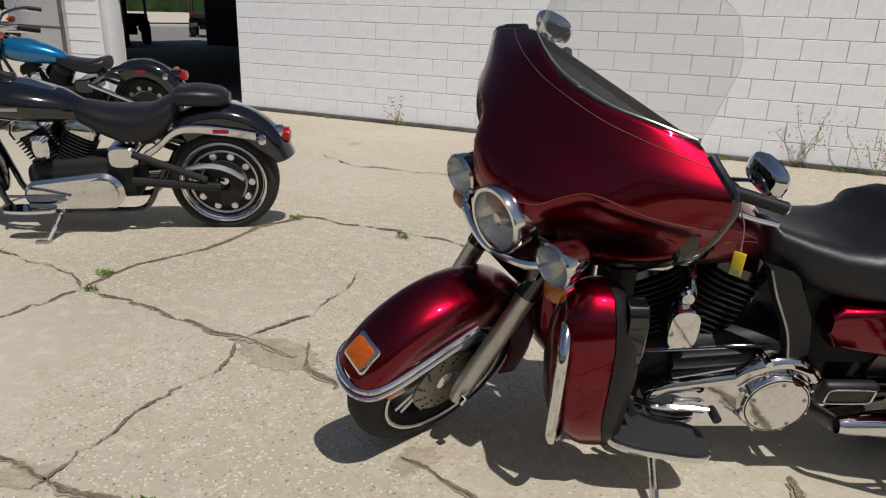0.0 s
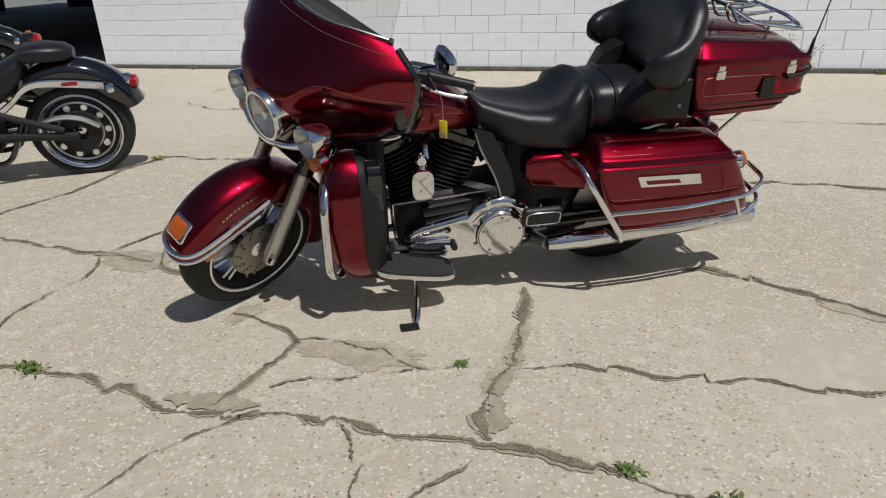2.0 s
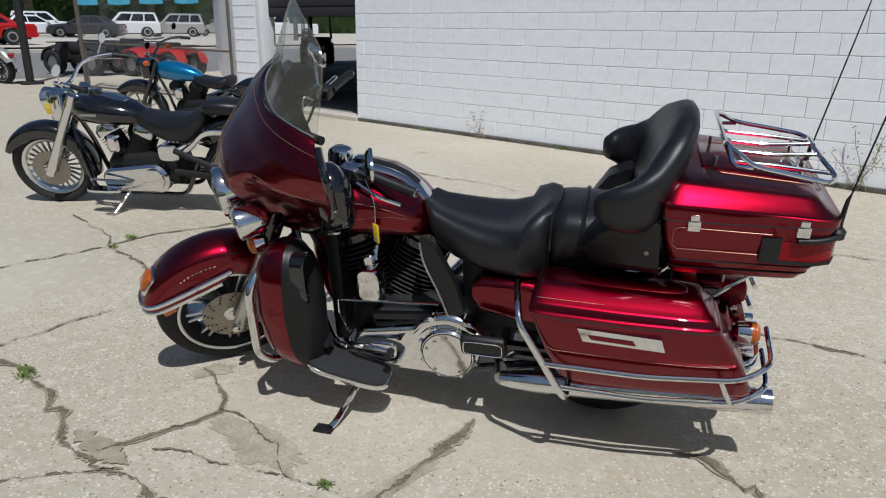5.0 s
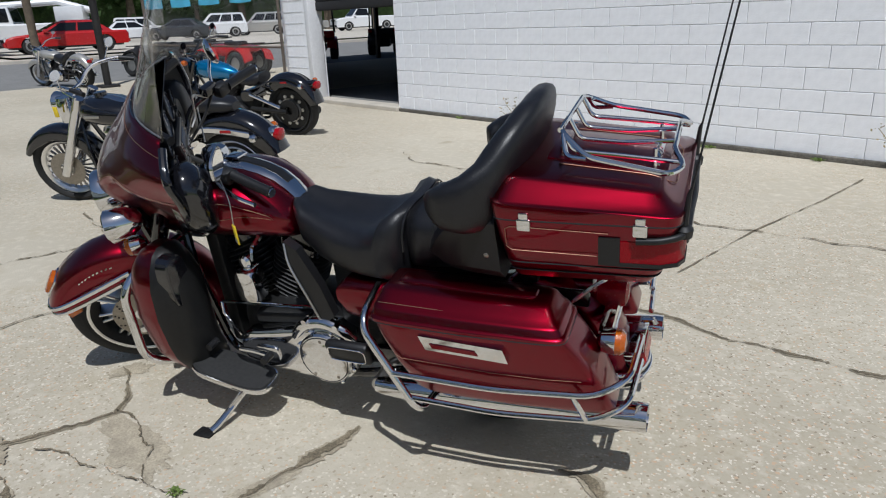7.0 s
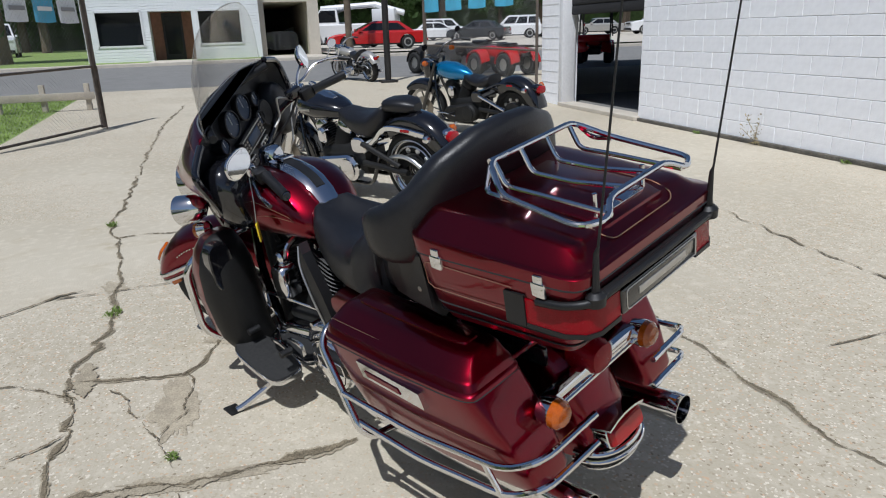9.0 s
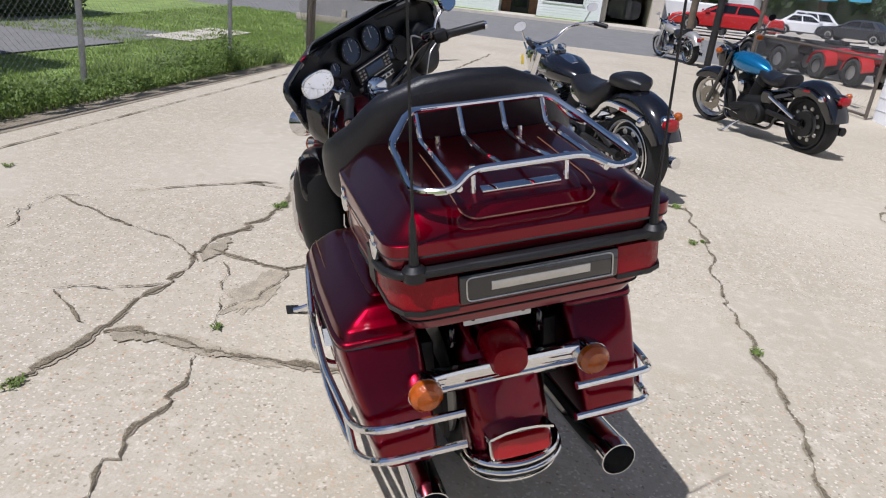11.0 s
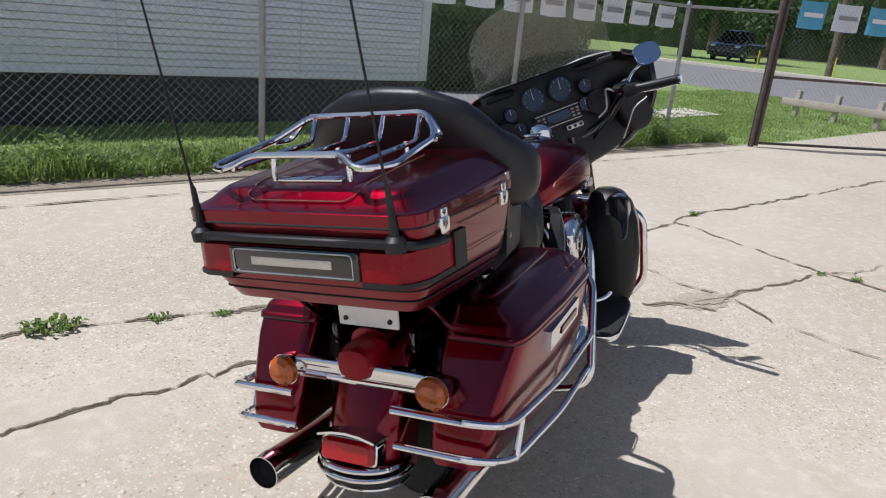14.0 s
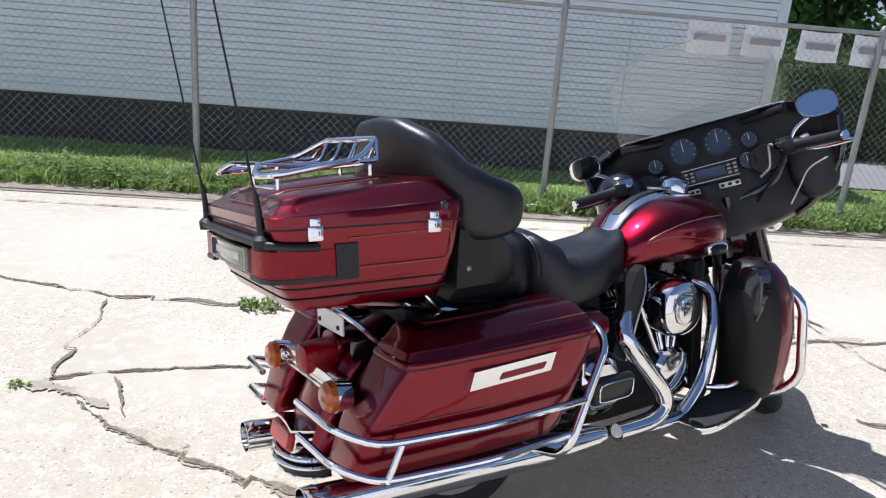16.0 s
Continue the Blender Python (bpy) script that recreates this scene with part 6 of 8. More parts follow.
    T("guard_strut", tube([(-0.78, 0.397 * s, 0.476), (-0.82, 0.391 * s, 0.388)], 0.0085, 10), CHROME, "", g)
    # Bracket plate, enlarged to help darken the gap beside the fender.
    T("bag_bracket", box(-0.72, -0.3, 0.15 * s, 0.2 * s, 0.42, 0.6, 0.01), ENGINE, "", bag)
    T("rear_shock", tube([(-0.34, 0.15 * s, 0.33), (-0.36, 0.15 * s, 0.66)], 0.026, 14), ENGINE, "black rear shock absorber")
    # Added panel closes the view through and stands in for shade there.
    T("gap_shade_panel", box(-0.74, -0.42, 0.128 * s, 0.146 * s, 0.3, 0.5, 0.006), ENGINE)

# rear fender, lamps
SPINE = [(-0.12, 0.52), (-0.16, 0.60), (-0.25, 0.665), (-0.41, 0.695), (-0.58, 0.69), (-0.70, 0.655), (-0.79, 0.59), (-0.845, 0.50), (-0.885, 0.41), (-0.905, 0.33)]
line = smooth_path([(x, 0, z) for x, z in SPINE], 3)
rings = []
for i, p in enumerate(line):
    d = (line[min(i + 1, len(line) - 1)] - line[max(i - 1, 0)]).normalized()
    out = Vector((d.z, 0, -d.x))
    if out.dot(p - REAR) < 0:
        out = -out
    sec = ((-0.106, -0.12), (-0.107, -0.05), (-0.1, -0.02), (-0.075, -0.004), (-0.035, 0.004), (0, 0.006), (0.035, 0.004), (0.075, -0.004), (0.1, -0.02), (0.107, -0.05), (0.106, -0.12))
    rings.append([p + out * v + Vector((0, u, 0)) for u, v in sec] + [p + out * (v - 0.005) + Vector((0, u * 0.94, 0)) for u, v in reversed(sec)])
rf = T("rear_fender", loft(rings), RED, "candy red rear fender", smooth=50)


def tip_ring(z, grow, depth=0.10):
    """An outline round the fender's tip at one height."""
    out = []
    for k in range(17):
        a = math.pi * (k / 16 - 0.5)
        out.append((-0.845 - (depth + grow) * math.cos(a) ** 0.8, (0.115 + grow) * math.sin(a), z))
    return out


T("fender_tip", loft([tip_ring(z, g) for z, g in ((0.30, -0.012), (0.305, 0.0), (0.335, 0.004), (0.342, -0.006))]), PLASTIC, "black rubber fender tip", rf)
T("tip_trim", tube([Vector(q) for q in tip_ring(0.352, 0.004)], 0.0085, 10), CHROME, "chrome rear fender trim", rf)
T("tip_trim", tube([Vector(q) for q in tip_ring(0.333, 0.012)], 0.006, 10), CHROME, "chrome rear fender trim", rf)
T("tip_trim", tube([Vector(q) for q in tip_ring(0.301, 0.0)], 0.004, 8), CHROME, "chrome rear fender trim", rf)
lean = Matrix.Translation((-0.925, 0, 0.394)) @ Matrix.Rotation(radians(14), 4, "Y")
tl = T("fender_tip_lamp", moved(loft([superring(x, 0, 0, a, b, 6, 28, "yz") for x, a, b in ((0.03, 0.078, 0.03), (-0.012, 0.076, 0.029), (-0.022, 0.066, 0.022))]), lean), REDDARK, "red fender tip lamp", rf)
T("lamp_housing", moved(loft([superring(x, 0, 0.0, a, b, 6, 28, "yz") for x, a, b in ((0.07, 0.075, 0.033), (0.03, 0.083, 0.036), (-0.002, 0.081, 0.033), (-0.005, 0.078, 0.031))]), lean), CHROME, "chrome lamp housing", tl)
T("lamp_hood", moved(loft([[(x, 0.082 * u, 0.036 + 0.012 * (1 - u * u)) for u in (-1, -0.5, 0, 0.5, 1)] + [(x, 0.082 * u, 0.03 + 0.012 * (1 - u * u)) for u in (1, 0.5, 0, -0.5, -1)] for x in (0.05, 0.0, -0.024)]), lean), CHROME, "", tl)
lb = T("light_bar", loft([superring(x, 0, 0.57, 0.21, b, 5, 24, "yz") for x, b in ((-0.82, 0.016), (-0.842, 0.022), (-0.858, 0.02), (-0.862, 0.012))]), CHROME, "chrome rear light bar")
T("light_bar_lower", tube([(-0.855, -0.21, 0.545), (-0.855, 0.21, 0.545)], 0.009, 10), CHROME, "", lb)
for s in (-1, 1):
    c = (-0.868, 0.215 * s, 0.556)
    sg = T("rear_turn_signal", lathe([(0.05, 0.013), (0.035, 0.035), (0.0, 0.042), (-0.006, 0.042)], "x", c, 28), CHROME, "chrome rear turn signal", lb)
    T("signal_lens", lathe([(-0.004, 0.041), (-0.022, 0.039), (-0.034, 0.027), (-0.037, 0.004)], "x", c, 28), AMBER, "amber lens", sg)
tlamp = T("tail_lamp", loft([superring(x, 0, 0.596, a, b, 2.8, 28, "yz") for x, a, b in ((-0.74, 0.05, 0.042), (-0.80, 0.053, 0.046), (-0.855, 0.051, 0.044), (-0.875, 0.043, 0.037), (-0.882, 0.025, 0.02))]), REFLEX, "red tail lamp")
T("tail_lamp_base", loft([superring(x, 0, 0.61, a, b, 2.8, 28, "yz") for x, a, b in ((-0.66, 0.06, 0.045), (-0.76, 0.063, 0.055), (-0.79, 0.057, 0.05))]), RED, "", tlamp)
pl = T("plate_holder", box(-0.79, -0.782, -0.088, 0.088, 0.664, 0.722, 0.003), WHITE, "blank white plate")
for s in (-1, 1):
    T("plate_bolt", lathe([(-0.795, 0.006), (-0.79, 0.007)], "x", (0, 0.065 * s, 0.684), 10), DARKMETAL, "", pl)
    T("box_support", tube([(-0.30, 0.13 * s, 0.66), (-0.62, 0.15 * s, 0.74), (-0.86, 0.15 * s, 0.775)], 0.012, 8), CHROME, "chrome top box support")
    T("fender_strut", box(-0.78, -0.2, 0.105 * s, 0.125 * s, 0.60, 0.66, 0.01), GLOSSBLACK)
T("battery_box", box(-0.18, 0.12, -0.13, 0.13, 0.40, 0.68, 0.02), ENGINE)
T("under_seat", box(-0.62, -0.10, -0.12, 0.12, 0.66, 0.74, 0.02), PLASTIC)

# ---- other motorcycles ----
def wheel(root, at, R, sec, tyre_name, spoke, n_spoke, metal, half=0.045):
    t = part(tyre_name, tyre(at, R, sec * 0.52, None, sec), RUBBER, root, "black tyre")
    part("rim", rim(at, R - sec * 0.95, half), metal, t, "bright rim")
    for k in range(n_spoke):
        a = 2 * math.pi * k / n_spoke
        part("spoke", moved(box(0.03, R - sec * 1.5 - 0.015, -0.01, 0.01, -spoke, spoke, 0.002, 1), Matrix.Translation(at) @ Matrix.Rotation(-a, 4, "Y")), metal, t)
    part("hub", lathe([(-0.07, 0.025), (-0.06, 0.045), (0.06, 0.045), (0.07, 0.025)], "y", at, 20), metal, t)
    d = part("brake_disc", disc(at + Vector((0, 0.065, 0)), 0.05, 0.14, 0.0025), SATIN, t)
    return t


def cruiser(name, m, label, group, body=GLOSSBLACK, tank_m=GLOSSBLACK, steer=20.0, fat=True, forks=CHROME, cases=CHROME, pillion=True):
    """A V-twin cruiser: x forward, y to its left."""
    root = empty(name, m, label, "motorcycle", group)
    FA, RA = Vector((0.82, 0, 0.315)), Vector((-0.80, 0, 0.315))
    piv, k = Vector((0.76, 0, 0.32)), Vector((-math.sin(radians(30)), 0, math.cos(radians(30))))
    S = Matrix.Translation(piv) @ Matrix.Rotation(radians(steer), 4, k) @ Matrix.Translation(-piv)

    def P(nm, bm, mt, lab="", par=None, turn=False):
        if turn:
            bm.transform(S)
        return part(nm, bm, mt, par or root, lab)

    sec = 0.07 if fat else 0.06
    n_sp = 24 if fat else 9
    t = P("front_tyre", tyre(FA, 0.315, sec * 0.56, None, sec), RUBBER, "black tyre", None, True)
    P("rim", rim(FA, 0.235, 0.05), POLISHED if fat else SATIN, "bright rim", t, True)
    for q in range(n_sp):
        P("spoke", moved(box(0.03, 0.2, -0.012, 0.012, -0.003, 0.003, 0, 1), Matrix.Translation(FA) @ Matrix.Rotation(-2 * math.pi * q / n_sp, 4, "Y")), DARKSTEEL, "", t, True)
    P("hub", lathe([(-0.07, 0.03), (-0.05, 0.05), (0.05, 0.05), (0.07, 0.03)], "y", FA, 20), SATIN, "", t, True)
    P("brake_disc", disc(FA + Vector((0, 0.07, 0)), 0.06, 0.145, 0.003), DARKSTEEL, "", t, True)
    wheel(root, RA, 0.325, 0.085 if fat else 0.075, "rear_tyre", 0.012, 7 if fat else 9, CHROME if fat else ENGINE, 0.078)
    for sy in (-1, 1):
        P("rim_lip", ring_lathe([(0.0, 0.244), (0.004, 0.25), (0.0, 0.256), (-0.004, 0.25)], "y", RA + Vector((0, 0.084 * sy, 0)), 48), POLISHED if fat else ENGINE, "polished rim lip")
    P("wheel_disc", lathe([(-0.05, 0.23), (-0.06, 0.12), (-0.05, 0.03), (0.05, 0.03), (0.06, 0.12), (0.05, 0.23)], "y", RA, 40), ENGINE, "dark wheel disc")
    for q in range(10):
        a = 2 * math.pi * q / 10
        for sy in (-1, 1):
            P("disc_hole_trim", lathe([(0.058 * sy, 0.024), (0.066 * sy, 0.02), (0.066 * sy, 0.004)], "y", RA + Vector((0.165 * math.cos(a), 0, 0.165 * math.sin(a))), 12), POLISHED if fat else SATIN)
    P("drive_pulley", disc(RA + Vector((0, 0.1, 0)), 0.05, 0.13, 0.012), ENGINE)
    for s in (-1, 1):
        lo = FA + Vector((0, 0.115 * s, -0.03))
        P("fork_leg", tube([lo, lo + k * 0.45], 0.036 if fat else 0.026, 16), forks, "fork leg", None, True)
        P("fork_tube", tube([lo + k * 0.43, lo + k * 0.74], 0.04 if fat else 0.022, 16), forks, "", None, True)
    P("front_fender", fender_shell(FA + Vector((0, 0, 0.01)), 0.345, 0.085, 25 if fat else 50, 195 if fat else 140, 0.04, 0.09, 20), body, "black front fender", None, True)
    h = P("headlamp", moved(lathe([(-0.09, 0.02), (-0.06, 0.07), (0.02, 0.09), (0.05, 0.093), (0.06, 0.085)], "x", n=28), Matrix.Translation((0.66, 0, 0.86))), CHROME if fat else GLOSSBLACK, "round headlamp", None, True)
    P("headlamp_lens", moved(lathe([(0.055, 0.084), (0.07, 0.05), (0.075, 0.004)], "x", n=24), Matrix.Translation((0.66, 0, 0.86))), LENS, "", h, True)
    P("front_nacelle", loft([superring(0.6, 0, z, 0.07, b, 3, 20, "xy") for z, b in ((0.74, 0.14), (0.84, 0.15), (0.93, 0.12))]), CHROME if fat else GLOSSBLACK, "", h, True)
    b = P("handlebar", tube(smooth_path([(0.20, 0.40, 1.05), (0.32, 0.36, 1.08), (0.48, 0.24, 1.06), (0.52, 0.08, 0.98), (0.52, -0.08, 0.98), (0.48, -0.24, 1.06), (0.32, -0.36, 1.08), (0.20, -0.40, 1.05)]), 0.014, 10), CHROME if fat else GLOSSBLACK, "swept handlebar", None, True)
    for s in (-1, 1):
        P("grip", tube([(0.30, 0.368 * s, 1.076), (0.19, 0.405 * s, 1.047)], 0.019, 12), PLASTIC, "", b, True)
        P("lever", tube([(0.38, 0.35 * s, 1.06), (0.25, 0.43 * s, 1.03)], 0.007, 6), CHROME, "", b, True)
        P("mirror", moved(loft([superring(x, 0, 0, a, c, 2.4, 20, "yz") for x, a, c in ((0.015, 0.03, 0.02), (0.0, 0.06, 0.035), (-0.006, 0.06, 0.035))]), Matrix.Translation((0.36, 0.40 * s, 1.20))), CHROME if fat else GLOSSBLACK, "mirror", None, True)
        P("mirror_stem", tube([(0.40, 0.33 * s, 1.08), (0.36, 0.385 * s, 1.18)], 0.006, 6), CHROME, "", b, True)
        if not fat:
            P("turn_signal", lathe([(0.05, 0.01), (0.03, 0.03), (0.0, 0.034), (-0.02, 0.025)], "x", (0.45, 0.33 * s, 0.98), 16), AMBER, "amber turn signal", None, True)
    P("frame", tube(bent_path([(0.58, 0, 0.86), (0.5, 0.1, 0.5), (0.42, 0.12, 0.16), (-0.35, 0.13, 0.16), (-0.5, 0.12, 0.45)], 0.08), 0.018, 10), GLOSSBLACK)
    P("frame", tube(bent_path([(0.58, 0, 0.86), (0.5, -0.1, 0.5), (0.42, -0.12, 0.16), (-0.35, -0.13, 0.16), (-0.5, -0.12, 0.45)], 0.08), 0.018, 10), GLOSSBLACK)
    P("backbone", tube([(0.58, 0, 0.84), (-0.1, 0, 0.68), (-0.6, 0, 0.55)], 0.03, 12), GLOSSBLACK)
    tw = 1.0 if fat else 0.72
    tk = P("fuel_tank", loft([superring(x, 0, z, a * tw, c, 2.4, 32, "yz") for x, z, a, c in ((0.49, 0.80, 0.05, 0.05), (0.47, 0.80, 0.12, 0.09), (0.38, 0.80, 0.18, 0.11), (0.22, 0.785, 0.19, 0.11), (0.05, 0.76, 0.14, 0.085), (-0.06, 0.735, 0.08, 0.055), (-0.1, 0.725, 0.03, 0.03))]), tank_m, "teardrop tank")
    if fat:
        c = P("tank_console", loft([[(x, y * 0.05, z + 0.012 * (1 - abs(y) ** 3)) for y in (-1, -0.5, 0, 0.5, 1)] + [(x, -y * 0.05, z - 0.02) for y in (-1, -0.5, 0, 0.5, 1)] for x, z in ((0.45, 0.88), (0.36, 0.907), (0.2, 0.892), (0.08, 0.845))]), CHROME, "chrome tank console", tk)
        P("speedometer", lathe([(0.905, 0.05), (0.93, 0.048), (0.932, 0.03)], "z", (0.32, 0, 0), 24), GLOSSBLACK, "", c)
        for s in (-1, 1):
            P("tank_emblem", box(0.22, 0.36, 0.188 * s, 0.197 * s, 0.775, 0.795, 0.003), SATIN, "silver wing emblem", tk)
    seat_rows = ((0.0, 0.74, 0.07, 0.045), (-0.05, 0.725, 0.11, 0.065), (-0.18, 0.68, 0.15, 0.085), (-0.3, 0.655, 0.172, 0.11), (-0.42, 0.665, 0.175, 0.108), (-0.5, 0.715, 0.165, 0.1), (-0.56, 0.765, 0.14, 0.075), (-0.585, 0.79, 0.09, 0.045)) if fat else ((0.0, 0.72, 0.06, 0.04), (-0.04, 0.71, 0.1, 0.05), (-0.18, 0.675, 0.14, 0.055), (-0.32, 0.66, 0.165, 0.06), (-0.42, 0.68, 0.16, 0.075), (-0.47, 0.70, 0.12, 0.06))
    st = P("seat", loft([superring(x, 0, z, a, c, 2.6, 32, "yz") for x, z, a, c in seat_rows]), LEATHER, "black leather solo seat")
    if fat:
        for s in (-1, 1):
            for q in range(3):
                P("seat_stud", lathe([(0.165 * s, 0.007), (0.179 * s, 0.007), (0.182 * s, 0.003)], "y", (-0.31 - 0.035 * q, 0, 0.6), 10), CHROME, "chrome seat stud", st)
    if pillion:
        P("pillion_pad", loft([superring(x, 0, z, a, c, 3, 24, "yz") for x, z, a, c in ((-0.55, 0.825, 0.06, 0.03), (-0.585, 0.83, 0.115, 0.052), (-0.7, 0.835, 0.125, 0.056), (-0.82, 0.825, 0.10, 0.05), (-0.87, 0.815, 0.05, 0.03))]), LEATHER, "black leather pillion pad")
    rfd = P("rear_fender", fender_shell(RA + Vector((0, 0, 0.02)), 0.425 if fat else 0.385, 0.11, 160 if fat else 172, 55, 0.07, 0.12, 22, 0.006, 0.03), body, "black rear fender")
    for s in (-1, 1):
        if fat:
            rail = smooth_path([(-0.38, 0, 0.50), (-0.47, 0, 0.564), (-0.555, 0, 0.64), (-0.65, 0, 0.667), (-0.82, 0, 0.658), (-1.02, 0, 0.628)], 5)
            P("fender_strut", loft([[(p.x, s * 0.118, p.z - 0.024), (p.x, s * 0.14, p.z - 0.024), (p.x, s * 0.146, p.z - 0.016), (p.x, s * 0.146, p.z + 0.016), (p.x, s * 0.14, p.z + 0.024), (p.x, s * 0.118, p.z + 0.024)] for p in rail]), CHROME, "wide chrome fender strut", rfd)
            P("belt_guard", tube(smooth_path([(-0.56, s * 0.125, 0.40), (-0.66, s * 0.128, 0.435), (-0.76, s * 0.128, 0.438), (-0.85, s * 0.128, 0.412), (-0.93, s * 0.125, 0.36)], 4), 0.017, 10), POLISHED, "polished belt guard")
            P("rim_band", ring_lathe([(0.0, 0.19), (0.005 * s, 0.197), (0.0, 0.204), (-0.004 * s, 0.197)], "y", RA + Vector((0, 0.07 * s, 0)), 40), POLISHED, "polished inner rim band")
        else:
            P("fender_strut", tube(smooth_path([(-0.42, 0.135 * s, 0.60), (-0.62, 0.135 * s, 0.665), (-0.85, 0.135 * s, 0.66), (-1.0, 0.13 * s, 0.60)]), 0.014, 10), GLOSSBLACK, "fender strut", rfd)
        P("side_reflector", box(-0.87, -0.78, 0.146 * s, 0.151 * s, 0.648, 0.67, 0.003), REDDARK, "dark red side reflector", rfd)
        P("rear_turn_signal", lathe([(0.03, 0.012), (0.01, 0.03), (-0.015, 0.032), (-0.03, 0.02)], "x", (-1.05, 0.16 * s, 0.615), 16), CHROME if s > 0 else AMBER, "turn signal", rfd)
        P("shock", tube([(-0.32, 0.15 * s, 0.52), (-0.72, 0.15 * s, 0.36)], 0.022, 10), ENGINE if fat else CHROME)
        P("swing_arm", tube([(-0.3, 0.14 * s, 0.35), (-0.8, 0.15 * s, 0.315)], 0.026, 10), ENGINE)
    tl = P("tail_lamp", loft([superring(x, 0, 0.60, a, c, 2.6, 24, "yz") for x, a, c in ((-1.12, 0.05, 0.04), (-1.16, 0.058, 0.045), (-1.2, 0.055, 0.042), (-1.21, 0.03, 0.022))]), REDDARK, "red tail lamp", rfd)
    P("tail_lamp_hood", loft([superring(x, 0, 0.612, a, c, 2.6, 24, "yz") for x, a, c in ((-1.06, 0.055, 0.04), (-1.155, 0.06, 0.048), (-1.17, 0.05, 0.04))]), CHROME if fat else GLOSSBLACK, "", rfd)
    P("crankcase", loft([superring(x, 0, z, a, c, 3.5, 24, "yz") for x, z, a, c in ((-0.33, 0.36, 0.08, 0.1), (-0.3, 0.36, 0.12, 0.14), (0.1, 0.33, 0.12, 0.14), (0.26, 0.32, 0.11, 0.12), (0.3, 0.32, 0.07, 0.08))]), ENGINE, "black crankcase")
    for nm, bx, tx in (("front_cylinder", 0.17, 0.31), ("rear_cylinder", 0.07, -0.07)):
        base, top = Vector((bx, 0, 0.42)), Vector((tx, 0, 0.69))
        rot = (top - base).to_track_quat("Z", "Y").to_matrix().to_4x4()
        cy = P(nm, moved(loft([superring(0, 0, q, 0.06, 0.07, 2.6, 20, "xy") for q in (0, 0.2)]), Matrix.Translation(base) @ rot), ENGINE, "finned cylinder")
        for q in range(9):
            P("cooling_fin", moved(loft([superring(0, 0, 0.015 + q * 0.021 + d, a, a * 1.2, 3, 20, "xy") for d, a in ((0, 0.08), (0.005, 0.08))]), Matrix.Translation(base) @ rot), FIN, "", cy)
        P("rocker_box", moved(loft([superring(0, 0, q, a, c, 3.2, 20, "xy") for q, a, c in ((0.205, 0.08, 0.095), (0.25, 0.08, 0.095), (0.29, 0.055, 0.065))]), Matrix.Translation(base) @ rot), cases, "", cy)
    P("primary_cover", loft([capsule(y, -0.14, 0.2, 0.30, 0.275, 0.115 - d, 0.095 - d) for y, d in ((0.11, 0), (0.18, 0), (0.2, 0.02))]), cases, "primary cover")
    P("derby_cover", lathe([(0.195, 0.09), (0.215, 0.088), (0.222, 0.06), (0.223, 0.004)], "y", (-0.14, 0, 0.30), 28), cases, "round derby cover")
    P("horn_cover", loft([superring(0.17, y, 0.555, a, c, 3, 18, "xz") for y, a, c in ((0.1, 0.04, 0.06), (0.15, 0.05, 0.07), (0.17, 0.03, 0.05))]), CHROME, "chrome horn cover")
    P("air_cleaner", lathe([(-0.1, 0.08), (-0.16, 0.095), (-0.18, 0.08), (-0.185, 0.004)], "y", (0.12, 0, 0.56), 28), CHROME if fat else ENGINE, "round air cleaner")
    P("oil_tank", loft([superring(-0.26, y, 0.495, a, a * 0.8, 3.5, 20, "xz") for y, a in ((-0.155, 0.07), (-0.14, 0.085), (0.14, 0.085), (0.155, 0.07))]), GLOSSBLACK if not fat else CHROME, "oil tank")
    for q, z in enumerate((0.21, 0.29)):
        P("muffler", tube([(0.3 - 0.2 * q, -0.15, 0.45), (0.28 - 0.2 * q, -0.21, 0.3), (0.1 - 0.1 * q, -0.22, z), (-0.3, -0.22, z), (-1.0 + 0.1 * q, -0.23, z + 0.03)], 0.04, 14, None, [0.022, 0.024, 0.026, 0.042, 0.044]), CHROME if fat else ENGINE, "long muffler")
    for s in (-1, 1):
        if fat:
            P("floorboard", loft([superring(0.24, 0.27 * s, z, 0.14, a, 3, 24, "xy") for z, a in ((0.22, 0.05), (0.225, 0.058), (0.24, 0.055))]), CHROME, "rider floorboard")
        else:
            P("foot_peg", tube([(0.1, 0.15 * s, 0.3), (0.1, 0.29 * s, 0.3)], 0.016, 10), PLASTIC)
    ks = P("kickstand", tube([(0.1, 0.13, 0.2), (0.16, 0.33, 0.06)], 0.012, 8), CHROME)
    P("kickstand_foot", moved(box(-0.02, 0.06, -0.02, 0.02, -0.005, 0.005, 0.003), Matrix.Translation((0.16, 0.34, 0.062)) @ Matrix.Rotation(radians(9), 4, "X")), SATIN, "", ks)
    P("shift_lever", tube([(0.05, 0.24, 0.27), (0.2, 0.25, 0.3), (0.34, 0.27, 0.31)], 0.009, 8), CHROME)
    return root


